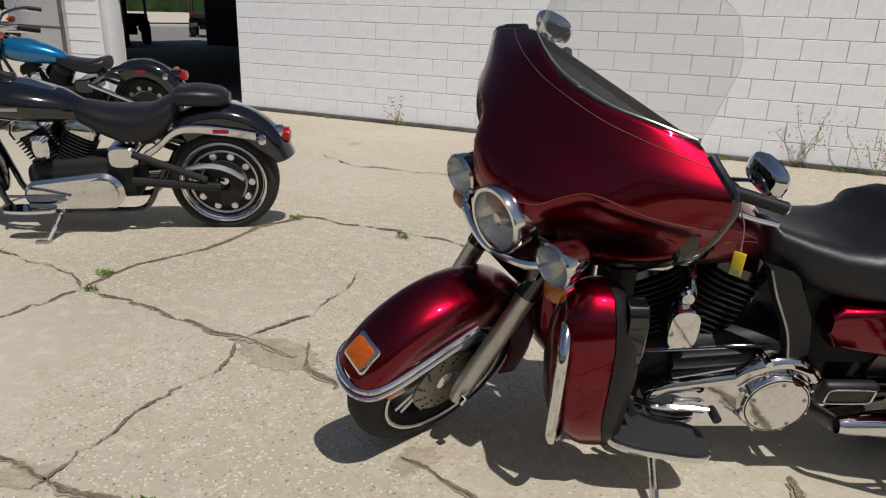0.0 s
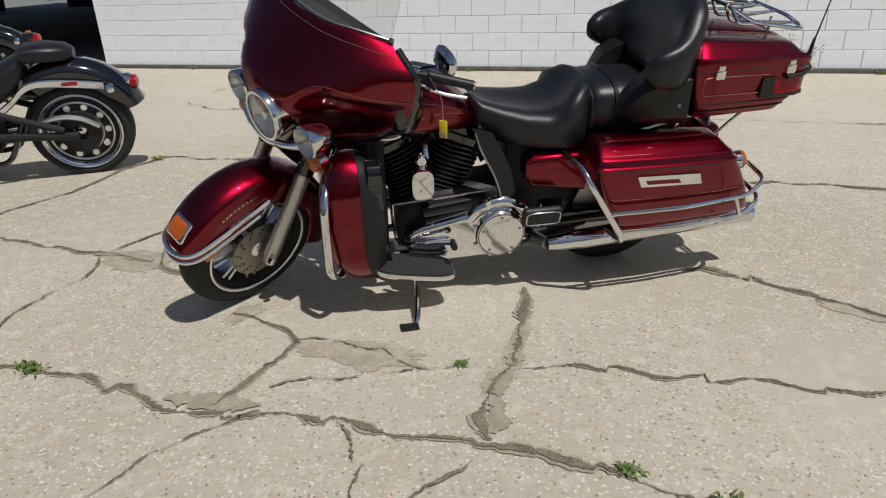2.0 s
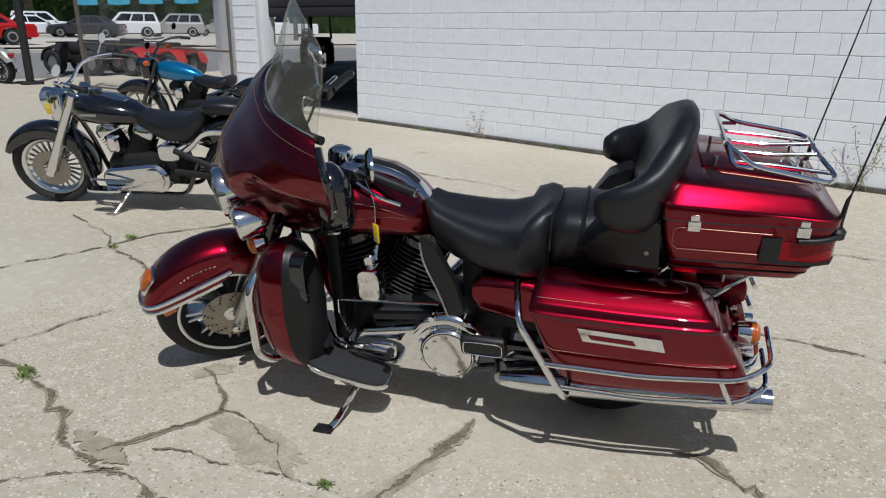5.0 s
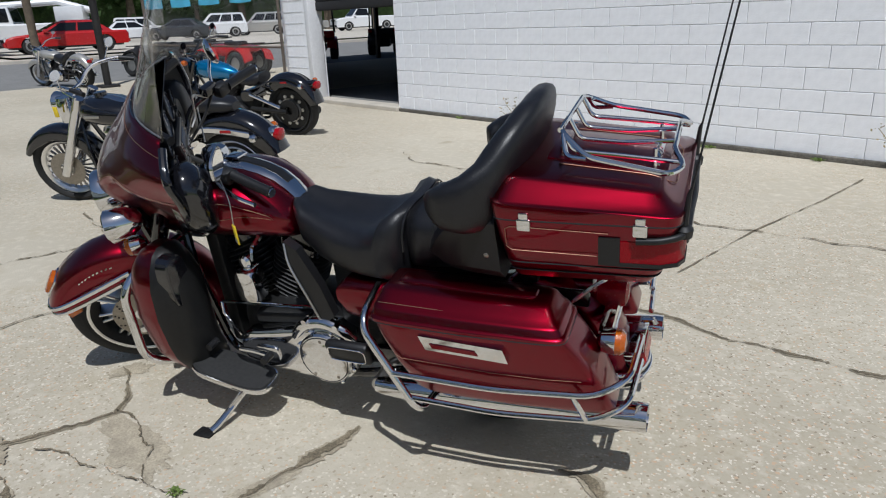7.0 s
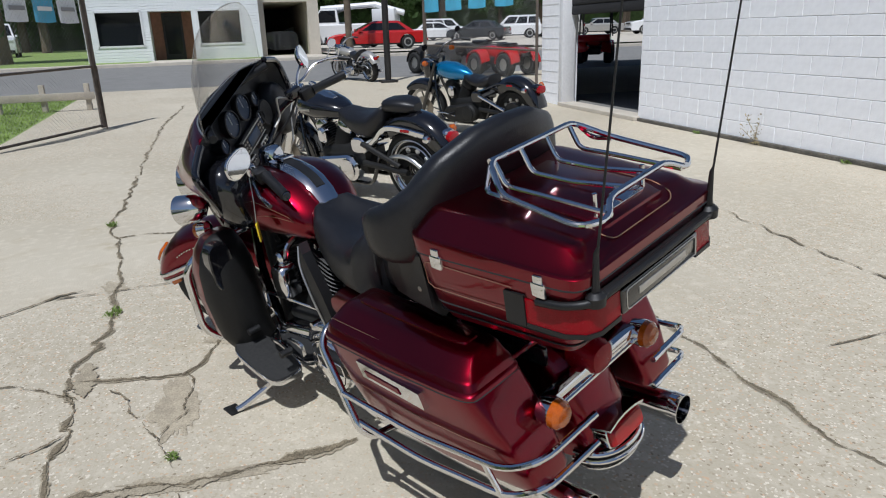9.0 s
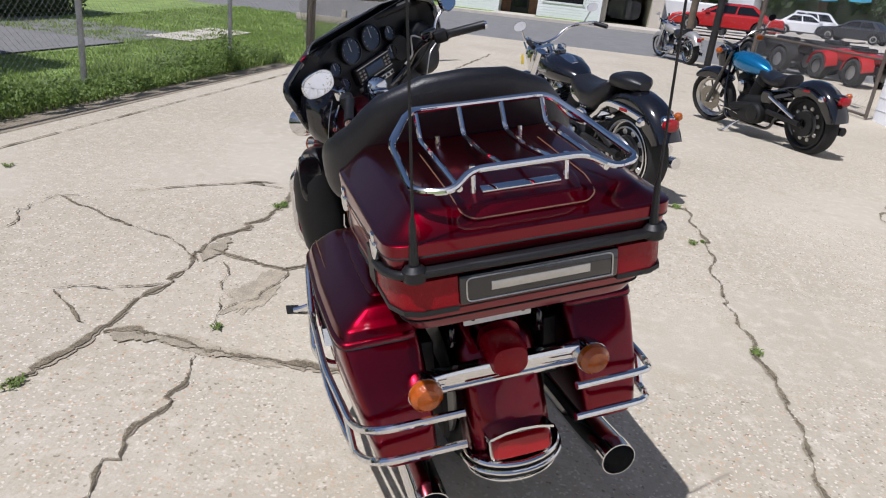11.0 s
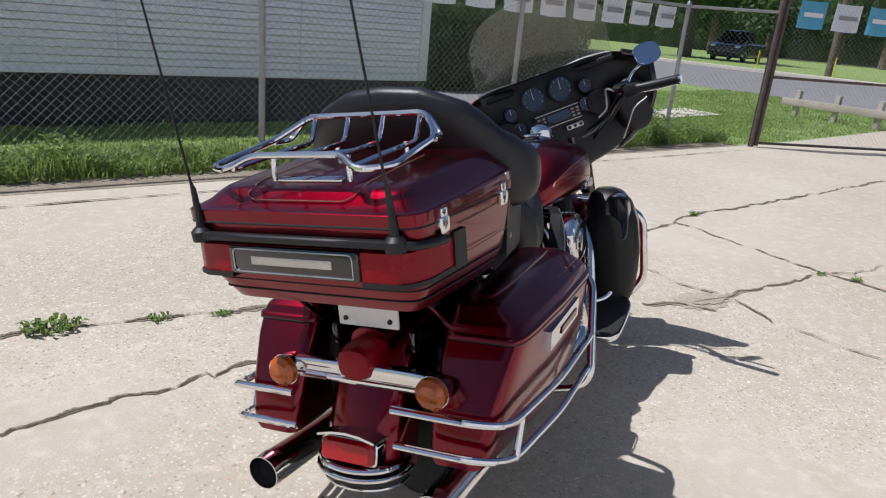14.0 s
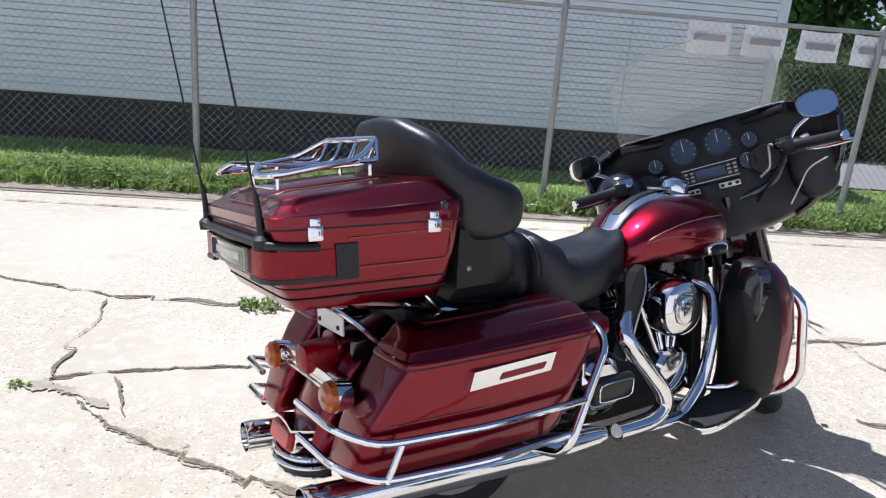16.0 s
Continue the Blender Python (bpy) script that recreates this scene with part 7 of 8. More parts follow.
b2 = cruiser("cruiser_motorcycle", pose(-3.09, 3.13, 0, -9, 0, 212.5) @ Matrix.Scale(1.05, 4), "black cruiser motorcycle with chrome forks leaning on its kickstand", "parked motorcycles", GLOSSBLACK, GLOSSBLACK, 12, True, CHROME, CHROME, True)
part("key_tag", moved(box(-0.02, 0.02, -0.003, 0.003, -0.04, 0.04, 0.002), Matrix.Translation((0.56, 0.24, 0.84))), YELLOW, b2, "yellow paper key tag")
cruiser("roadster_motorcycle", pose(-6.25, 5.42, 0, -8, 0, 206) @ Matrix.Scale(1.12, 4), "black roadster motorcycle with a metallic blue tank", "parked motorcycles", GLOSSBLACK, BLUE, 15, False, GLOSSBLACK, ENGINE, False)
cruiser("silver_motorcycle", pose(-16.3, 5.6, rise(-16.3), -8, 0, 200), "silver motorcycle parked near the street", "parked motorcycles", CARSILVER, CARSILVER, 10, True, CHROME, CHROME, False)

# ---- yard vehicles, street and distance ----
def four_wheeler(name, m, label, body, size=1.0, cage=False):
    """A quad or side-by-side: knobbly wheels, racks, fenders."""
    r = empty(name, m, label, "all-terrain vehicle", "vehicles in the yard")
    for x in (-0.62, 0.62):
        for s in (-1, 1):
            w = part("tyre", ring_lathe([(-0.12, 0.17), (-0.13, 0.26), (-0.09, 0.31), (0.09, 0.31), (0.13, 0.26), (0.12, 0.17)], "y", (x * size, 0.45 * s * size, 0.31), 20), RUBBER, r, "knobbly black tyre")
            part("wheel_rim", lathe([(-0.08, 0.17), (-0.03, 0.05), (0.03, 0.05), (0.08, 0.17)], "y", (x * size, 0.45 * s * size, 0.31), 16), SATIN, w)
            part("fender", loft([[(x * size + 0.36 * c, y * s * size, 0.33 + 0.37 * sn + d) for c, sn in ((math.cos(t), math.sin(t)) for t in (math.pi * q / 8 for q in range(9)))] + [(x * size + 0.33 * c, y * s * size, 0.33 + 0.34 * sn + d) for c, sn in ((math.cos(t), math.sin(t)) for t in (math.pi * (8 - q) / 8 for q in range(9)))] for y, d in ((0.25, 0.06), (0.45, 0.03), (0.56, 0.0))]), body, r, "fender")
    part("body", loft([superring(x, 0, z, a, b, 3, 20, "yz") for x, z, a, b in ((-0.85, 0.66, 0.2, 0.06), (-0.7, 0.65, 0.27, 0.12), (-0.2, 0.62, 0.22, 0.16), (0.3, 0.64, 0.22, 0.18), (0.75, 0.68, 0.26, 0.12), (0.9, 0.66, 0.15, 0.06))]), body, r, "moulded body")
    part("chassis", box(-0.7, 0.7, -0.2, 0.2, 0.28, 0.5, 0.04), DARKMETAL, r)
    part("seat", loft([superring(x, 0, 0.82, a, 0.06, 3, 16, "yz") for x, a in ((-0.5, 0.12), (-0.4, 0.17), (0.05, 0.15), (0.15, 0.1))]), LEATHER, r, "black seat")
    if not cage:
        part("handlebar", tube([(0.28, 0.36, 0.98), (0.35, 0.15, 0.95), (0.35, -0.15, 0.95), (0.28, -0.36, 0.98)], 0.016, 8), DARKMETAL, r)
        for x in (-0.7, 0.72):
            part("cargo_rack", tube([(x - 0.2, -0.35, 0.8), (x - 0.2, 0.35, 0.8), (x + 0.2, 0.35, 0.8), (x + 0.2, -0.35, 0.8), (x - 0.2, -0.35, 0.8)], 0.013, 8), DARKMETAL, r)
    else:
        for s in (-1, 1):
            part("roll_bar", tube(bent_path([(-0.55, 0.5 * s, 0.7), (-0.5, 0.48 * s, 1.75), (0.35, 0.46 * s, 1.75), (0.75, 0.5 * s, 0.85)], 0.1), 0.026, 10), DARKMETAL, r, "black roll cage bar")
        part("roof_panel", box(-0.55, 0.4, -0.5, 0.5, 1.75, 1.8, 0.02), PLASTIC, r)
        part("cargo_bed", box(-1.05, -0.45, -0.52, 0.52, 0.7, 0.92, 0.03), body, r)
        for s in (-1, 1):
            part("tail_lamp", box(-1.075, -1.05, 0.38 * s, 0.5 * s, 0.78, 0.88, 0.01), REDDARK, r)
    return r


four_wheeler("quad_bike", pose(-17.3, 8.4, rise(-17.3), 0, 0, 205), "dark camouflage quad bike parked in the yard", DARKMETAL)
four_wheeler("quad_bike", pose(-17.9, 9.8, rise(-17.9), 0, 0, 208), "dark quad bike parked in the yard", DARKMETAL)
four_wheeler("quad_bike", pose(-15.6, 9.7, rise(-15.6), 0, 0, 200), "red quad bike parked in the yard", CARRED)
four_wheeler("side_by_side", pose(-18.3, 14.2, rise(-18.3), 0, 0, 146), "red side-by-side vehicle with a roll cage", CARRED, 1.0, True)
four_wheeler("side_by_side", pose(-18.2, 16.9, rise(-18.2), 0, 0, 139), "black side-by-side vehicle with a roll cage", DARKMETAL, 1.0, True)
four_wheeler("side_by_side", pose(-20.4, 22.6, rise(-20.4), 0, 0, 130), "black side-by-side vehicle with a roll cage", DARKMETAL, 1.0, True)


def car(name, m, label, paint, length=4.6, width=1.8, height=1.45, kind="sedan", group="cars across the street"):
    """A parked car: body with wheel arches, glasshouse with panes, wheels, lamps; x forward."""
    r = empty(name, m, label, "car", group)
    L, W, H = length / 2, width / 2, height
    R = 0.33 if kind == "sedan" else 0.38
    belt = {"sedan": 0.64, "suv": 0.6, "truck": 0.6}[kind] * H
    hood = belt - (0.06 if kind == "sedan" else 0.03)
    fx, rx = 0.62 * L, -0.6 * L
    outline = [(-L * 0.98, 0.3), (-L, 0.42), (-L * 0.995, belt - 0.12), (-L * 0.96, belt), (0.45 * L, belt), (0.86 * L, hood - 0.04), (0.97 * L, hood - 0.14), (L, 0.5), (L * 0.98, 0.3)]
    for c in (fx, rx):
        outline += [(c + (R + 0.06) * math.cos(a), 0.3 + (R + 0.07) * math.sin(a)) for a in (math.pi * q / 8 for q in range(9))]
    mid_x = lambda x: x * 0.985
    rings = []
    for y, d in ((-W, 0.07), (-W * 0.93, 0.0), (W * 0.93, 0.0), (W, 0.07)):
        rings.append([(mid_x(x) if d else x, y, z - d if z > 0.75 * belt and q < 9 else z) for q, (x, z) in enumerate(outline)])
    part("body", loft(rings), paint, r, "painted body", 30)
    part("underbody", box(-L * 0.9, L * 0.9, -W * 0.85, W * 0.85, 0.22, 0.5, 0.03), PLASTIC, r)
    top = {"sedan": (-0.74, -0.46, 0.1, 0.46), "suv": (-0.97, -0.88, 0.14, 0.42), "truck": (-0.1, -0.04, 0.28, 0.5)}[kind]
    xs = [q * L for q in top]
    base, roof = (W * 0.91, belt - 0.01), (W * 0.73, H)
    part("cabin", loft([[(xs[0], -base[0], base[1]), (xs[3], -base[0], base[1]), (xs[3], base[0], base[1]), (xs[0], base[0], base[1])],
                        [(xs[1], -roof[0], H - 0.05), (xs[2], -roof[0], H - 0.05), (xs[2], roof[0], H - 0.05), (xs[1], roof[0], H - 0.05)],
                        [(xs[1] + 0.15, -roof[0] * 0.85, H), (xs[2] - 0.15, -roof[0] * 0.85, H), (xs[2] - 0.15, roof[0] * 0.85, H), (xs[1] + 0.15, roof[0] * 0.85, H)]]), paint, r, "", 30)

    def on_side(x_t, v, s):
        y = base[0] + (roof[0] - base[0]) * v
        lo, hi = xs[0] + (xs[1] - xs[0]) * v, xs[3] + (xs[2] - xs[3]) * v
        return (lo + (hi - lo) * x_t, s * (y + 0.008), belt + (H - 0.05 - belt) * v)

    cuts = {"sedan": (0.1, 0.5, 0.93), "suv": (0.04, 0.32, 0.62, 0.94), "truck": (0.08, 0.93)}[kind]
    for s in (-1, 1):
        for u, w in zip(cuts, cuts[1:]):
            part("side_window", plate([on_side(u + 0.015, 0.12, s), on_side(w - 0.015, 0.12, s), on_side(w - 0.02, 0.88, s), on_side(u + 0.02, 0.88, s)], (0, 0.012, 0)), DARKGLASS, r, "dark side window", 0)
        for x in (fx, rx):
            t = part("tyre", lathe([(0.02 * s, R - 0.02), (0.1 * s, R), (0.2 * s, R - 0.02), (0.2 * s, R - 0.13)], "y", (x, W * s - 0.21 * s, R), 24), RUBBER, r)
            part("rim", lathe([(0.195 * s, R - 0.12), (0.207 * s, R - 0.13), (0.19 * s, 0.06), (0.2 * s, 0.02)], "y", (x, W * s - 0.21 * s, R), 16), SATIN, t)
        part("headlamp", box(L * 0.955, L * 1.0, W * 0.58 * s, W * 0.86 * s, hood - 0.26, hood - 0.14, 0.02), LENS, r)
        part("tail_lamp", box(-L * 1.005, -L * 0.95, W * 0.68 * s, W * 0.9 * s, belt - 0.28, belt - 0.1, 0.02), REDDARK, r)
        part("door_mirror", box(xs[3] - 0.35, xs[3] - 0.15, W * 0.95 * s, W * 1.1 * s, belt, belt + 0.14, 0.04), paint, r)
    for a, b, o in ((3, 2, 0.008), (0, 1, -0.008)):
        part("windscreen", plate([(xs[a] + (xs[b] - xs[a]) * v + o, y * (base[0] + (roof[0] - base[0]) * v) * 0.88, belt + (H - 0.05 - belt) * v + 0.006) for v, y in ((0.12, -1), (0.12, 1), (0.9, 1), (0.9, -1))], (0.012, 0, 0)), DARKGLASS, r, "dark windscreen", 0)
    part("bumper", box(-L * 1.02, -L * 0.95, -W * 0.9, W * 0.9, 0.34, 0.5, 0.03), paint if kind == "sedan" else PLASTIC, r)
    part("bumper", box(L * 0.96, L * 1.02, -W * 0.9, W * 0.9, 0.32, 0.5, 0.03), paint if kind == "sedan" else PLASTIC, r)
    part("grille", box(L * 0.975, L * 1.006, -W * 0.5, W * 0.5, hood - 0.28, hood - 0.17, 0.01), PLASTIC, r)
    if kind == "truck":
        # Flat black panel painted as the shade inside an open bed.
        part("cargo_bed", box(-L * 0.93, xs[0] - 0.08, -W * 0.8, W * 0.8, belt - 0.02, belt + 0.012), BLACKROOM, r, "flat black panel for the shade of an open cargo bed", 0)
    return r


FZ, LZ = 0.5, 0.6
car("red_coupe", pose(-31.2, 9.4, LZ, 0, 0, 266), "bright red two-door car parked across the street", CARRED, 4.8, 1.8, 1.32)
car("white_wagon", pose(-50.0, 24.5, LZ, 0, 0, 250), "white sport utility car in the far car park", CARWHITE, 4.7, 1.85, 1.75, "suv")
car("silver_wagon", pose(-51.5, 29.2, LZ, 0, 0, 235), "pale grey sport utility car in the far car park", CARSILVER, 4.6, 1.85, 1.75, "suv")
car("white_sedan", pose(-50.0, 18.3, LZ, 0, 0, 80), "white sedan in the far car park", CARWHITE, 4.6, 1.8, 1.42)
car("dark_sedan", pose(-47.5, 20.8, LZ, 0, 0, 230), "dark sedan in the far car park", CARDARK, 4.6, 1.8, 1.42)
car("silver_sedan", pose(-55.0, 35.0, LZ, 0, 0, 260), "silver sedan in the far car park", CARSILVER, 4.6, 1.8, 1.42)
car("white_wagon", pose(-57.0, 21.5, LZ, 0, 0, 75), "white sport utility car in the far car park", CARWHITE, 4.7, 1.85, 1.75, "suv")
car("white_pickup", pose(-48.0, 37.0, LZ, 0, 0, 255), "white pickup in the far car park", CARWHITE, 5.6, 2.0, 1.85, "truck")
car("utility_truck", pose(-37.0, 8.6, LZ, 0, 0, 245), "white utility truck in the far car park", CARWHITE, 5.6, 2.1, 2.15, "truck")
bt = empty("boom", pose(-37.6, 9.9, LZ + 1.3, 0, 0, 245), "white lifting boom on the utility truck", "boom")
part("boom_arm", tube([(-2.6, 0, 0.5), (-1.0, 0.05, 1.0), (2.2, 0.1, 0.85)], 0.16, 10), CARWHITE, bt)
part("boom_base", box(-2.2, -0.9, -0.8, 0.8, -0.05, 0.75, 0.05), CARWHITE, bt)
car("dark_pickup", pose(-38.5, -20.0, FZ, 0, 0, 15), "black pickup on the far street", CARDARK, 5.4, 1.95, 1.8, "truck")
car("white_van", pose(-52.0, -12.0, FZ, 0, 0, 10), "white van far down the street", CARWHITE, 5.2, 2.0, 2.2, "suv")

# shop across the street
shop = empty("shop_building", pose(-30.0, 0, 0.45), "white clapboard shop with dark windows", "building")
part("wall", box(-12, -1.22, -3.3, 3.9, 0, 4.6), SIDING, shop, "", 0)
for y in (-0.72, 1.05):
    part("recess_side", box(-1.22, -0.36, y, y + 0.02, 0, 2.1), WHITEPAINT, shop, "", 0)
part("recess_ceiling", box(-1.22, -0.36, -0.7, 1.05, 2.1, 2.15), WHITEPAINT, shop, "", 0)
part("end_wall", box(-1.22, -0.36, -3.3, -3.28, 0, 4.6), SIDING, shop, "", 0)
# Black sheet stands in for the unlit inside behind the windows.
part("shop_interior_shade", box(-1.21, -1.19, -3.2, 3.8, 0.5, 2.3), BLACKROOM, shop, "", 0)
segs = [(-3.3, -2.8, 0, 4.6), (-2.8, -1.0, 0, 0.7), (-2.8, -1.0, 2.1, 4.6), (-1.0, -0.7, 0, 4.6), (-0.7, 1.05, 2.1, 4.6), (1.05, 1.3, 0, 4.6), (1.3, 3.1, 0, 0.7), (1.3, 3.1, 2.1, 4.6), (3.1, 3.9, 0, 4.6)]
for y0, y1, z0, z1 in segs:
    n = max(1, round((z1 - z0) / 0.115))
    bm = bmesh.new()
    for q in range(n):
        z = z0 + (z1 - z0) * q / n
        joined(bm, box(-0.36, 0.0 - 0.004 * (q % 2), y0, y1, z, z + (z1 - z0) / n - 0.006))
    tagged(part("clapboarding", bm, SIDING, shop, "", 0), kind="stuff")
for y0, y1 in ((-2.8, -1.0), (1.3, 3.1)):
    w = part("window", box(-0.2, -0.16, y0, y1, 0.7, 2.1), DARKGLASS, shop, "dark shop window", 0)
    for b in ((y0 - 0.05, y0 + 0.03, 0.65, 2.15), (y1 - 0.03, y1 + 0.05, 0.65, 2.15), (y0, y1, 0.65, 0.73), (y0, y1, 2.07, 2.15)):
        part("window_frame", box(-0.05, 0.03, *b), WHITEPAINT, w, "", 0)
part("recess_wall", box(-1.18, -1.15, -0.7, 1.05, 0, 2.1), BRICK, shop, "", 0)
sd = part("door", box(-1.15, -1.1, -0.25, 0.6, 0, 2.05), DARKMETAL, shop, "dark glazed shop door")
part("door_pane", box(-1.1, -1.09, -0.15, 0.5, 0.3, 1.9), DARKGLASS, sd, "", 0)
part("roof", box(-12.2, 0.15, -3.5, 3.95, 4.6, 4.75), ROOF, shop, "", 0)
gar = empty("garage", pose(-30.4, 0, 0.45), "beige block garage with a dark open door", "building")
part("wall", box(-10, 0, 3.92, 4.15, 0, 2.95), WALK, gar, "", 0)
part("wall", box(-10, 0, 6.1, 6.6, 0, 2.95), WALK, gar, "", 0)
part("wall", box(-10, 0, 4.15, 6.1, 2.4, 2.95), WALK, gar, "", 0)
# Back wall coloured black for the garage's inner shade.
part("dark_interior", box(-9.8, -9.6, 4.0, 6.4, 0, 2.95), BLACKROOM, gar, "", 0)
part("roof", box(-10.1, 0.1, 3.9, 6.7, 2.95, 3.05), ROOF, gar, "", 0)
part("parked_car_shape", loft([superring(-3, 5.1, 0.7, 0.8, 0.45, 4, 16, "yz"), superring(-6, 5.1, 0.7, 0.8, 0.45, 4, 16, "yz")]), CARDARK, gar)

# poles
lp = empty("sign_pole", pose(-15.2, 6.25, rise(-15.2)), "dark steel sign pole on a base plate", "pole")
part("pole", tube([(0, 0, 0), (0, 0, 6.5)], 0.085, 16), DARKMETAL, lp)
part("base_plate", box(-0.22, 0.22, -0.22, 0.22, -0.02, 0.06, 0.015), DARKMETAL, lp)
for q in range(3):
    u = empty("utility_pole", pose(-28.4 - 8 * q, 7.6 + 22 * q, LZ - 0.02), "brown wooden utility pole", "pole", "utility poles")
    part("pole", tube([(0, 0, -0.1), (0, 0, 9)], 0.15, 12), BARK, u)
    part("cross_arm", box(-0.06, 0.06, -1.1, 1.1, 8.2, 8.35), BARK, u)
u = empty("utility_pole", pose(-29.0, -10.0, FZ), "brown wooden utility pole", "pole", "utility poles")
part("pole", tube([(0, 0, -0.1), (0, 0, 9)], 0.15, 12), BARK, u)
for i, (x, y) in enumerate(((-28.2, -6.5), (-28.3, -9.5), (-28.5, -13.0))):
    mk = part("marker_post", tube([(x, y, 0.4), (x, y, 1.3)], 0.03, 8), YELLOW, None, "yellow roadside marker post")
    tagged(mk, category="post", group="roadside markers")


# ---- plants ----
def leaf_cloud(name, centre, radii, count, size, material, parent, seed, floor=-9):
    """Many small leaf quads in uneven clumps."""
    rnd = random.Random(seed)
    clumps = []
    for _ in range(max(6, count // 110)):
        u = Vector((rnd.gauss(0, 1), rnd.gauss(0, 1), rnd.gauss(0, 1))).normalized() * rnd.uniform(0.35, 0.95)
        clumps.append((Vector((u.x * radii[0], u.y * radii[1], u.z * radii[2])), rnd.uniform(0.2, 0.42)))
    verts, faces = [], []
    for _ in range(count):
        c, q = rnd.choice(clumps)
        p = Vector(centre) + c + Vector((rnd.gauss(0, q * radii[0] * 0.6), rnd.gauss(0, q * radii[1] * 0.6), rnd.gauss(0, q * radii[2] * 0.6)))
        if p.z < floor:
            continue
        n = Vector((rnd.gauss(0, 1), rnd.gauss(0, 1), rnd.gauss(0.5, 1))).normalized()
        a = n.orthogonal().normalized()
        b = n.cross(a)
        s = size * rnd.uniform(0.6, 1.4)
        i = len(verts)
        verts += [p + a * s, p + b * s * 0.6, p - a * s, p - b * s * 0.6]
        faces.append((i, i + 1, i + 2, i + 3))
    return quads(name, verts, faces, material, parent, "", kind="stuff")


def tree(x, y, z, h, r, seed, label="leafy green street tree"):
    rnd = random.Random(seed)
    t = empty("tree", pose(x, y, z), label, "tree", "trees in the distance")
    part("trunk", tube(smooth_path([(0, 0, -0.2), (0.08, 0.05, h * 0.3), (0.0, 0.1, h * 0.6), (0.1, 0, h * 0.85)]), 0.2, 10, None, [0.05 * h * (1 - 0.8 * q / 18) for q in range(19)]), BARK, t)
    for q in range(6):
        a = rnd.uniform(0, 6.28)
        part("limb", tube([(0, 0, h * (0.35 + 0.07 * q)), (r * 0.6 * math.cos(a), r * 0.6 * math.sin(a), h * (0.55 + 0.07 * q))], 0.06, 6, None, [0.09, 0.03]), BARK, t)
    leaf_cloud("crown", (0, 0, h * 0.68), (r, r, h * 0.36), 3600, 0.16 * r / 3 + 0.06, TREELEAF, t, seed)


woods = empty("far_woods", I4, "dense green trees closing the distance", "woods", kind="stuff")
bm = loft([[(-84, y, 0), (-80, y, 0), (-79 + math.sin(y * 0.7), y, 5 + 1.5 * math.sin(y * 0.31)), (-82, y, 9 + 1.8 * math.sin(y * 0.23) + math.sin(y * 0.9)), (-86, y, 7)] for y in range(-120, 121, 3)])
tagged(part("woods_core", bm, TREELEAF, woods), kind="stuff")
bm = loft([[(x, -94, 0), (x, -90, 0), (x, -89 + math.sin(x * 0.7), 5 + 1.5 * math.sin(x * 0.31)), (x, -92, 9 + 1.8 * math.sin(x * 0.23) + math.sin(x * 0.9)), (x, -96, 7)] for x in range(-84, 60, 3)])
tagged(part("woods_core", bm, TREELEAF, woods), kind="stuff")
leaf_cloud("woods_crown", (-79, -5, 6.0), (2.5, 88, 3.2), 16000, 0.5, TREELEAF, woods, 7)
leaf_cloud("woods_crown", (-15, -89, 6.0), (60, 2.5, 3.2), 9000, 0.5, TREELEAF, woods, 8)
rnd = random.Random(11)
for i in range(16):
    tree(-66 - rnd.uniform(0, 9), -42 + i * 6.2 + rnd.uniform(-1.5, 1.5), FZ, rnd.uniform(7, 11), rnd.uniform(3, 4.5), 50 + i)
tree(-24.0, -24.0, FZ, 8.0, 3.4, 80)
tree(-34.0, -7.5, FZ, 8.5, 3.2, 81)
tree(-18.0, -26.0, 0.2, 8.0, 3.5, 82)
tree(-12.0, -24.0, 0.1, 8.0, 3.5, 83)
tree(-36.0, -22.0, FZ, 9.0, 3.6, 84)

hedge = empty("hedge", pose(0, 0, 0), "tall dark green clipped hedge beside the house", "hedge")
rnd = random.Random(5)
part("hedge_core", loft([superring(x, -7.9, 0.82, a, 0.8, 4, 16, "yz") for x, a in ((-5.6, 0.3), (-5.8, 0.5), (-10.2, 0.5), (-10.45, 0.3))]), HEDGELEAF, hedge)
verts, faces = [], []
for _ in range(15000):
    f = rnd.random()
    if f < 0.55:
        p = Vector((rnd.uniform(-10.5, -5.5), -7.35 + rnd.gauss(0, 0.05), rnd.uniform(0.0, 1.75)))
    elif f < 0.85:
        p = Vector((rnd.uniform(-10.5, -5.5), rnd.uniform(-8.45, -7.3), 1.68 + rnd.gauss(0, 0.05)))
    else:
        p = Vector((-10.55 + rnd.gauss(0, 0.05), rnd.uniform(-8.4, -7.35), rnd.uniform(0.0, 1.75)))
    n = Vector((rnd.gauss(0, 1), rnd.gauss(0.4, 1), rnd.gauss(0.4, 1))).normalized()
    a = n.orthogonal().normalized() * rnd.uniform(0.02, 0.045)
    b = n.cross(a) * 0.6
    i = len(verts)
    verts += [p + a, p + b, p - a, p - b]
    faces.append((i, i + 1, i + 2, i + 3))
quads("hedge_leaves", verts, faces, HEDGELEAF, hedge, "", kind="stuff")

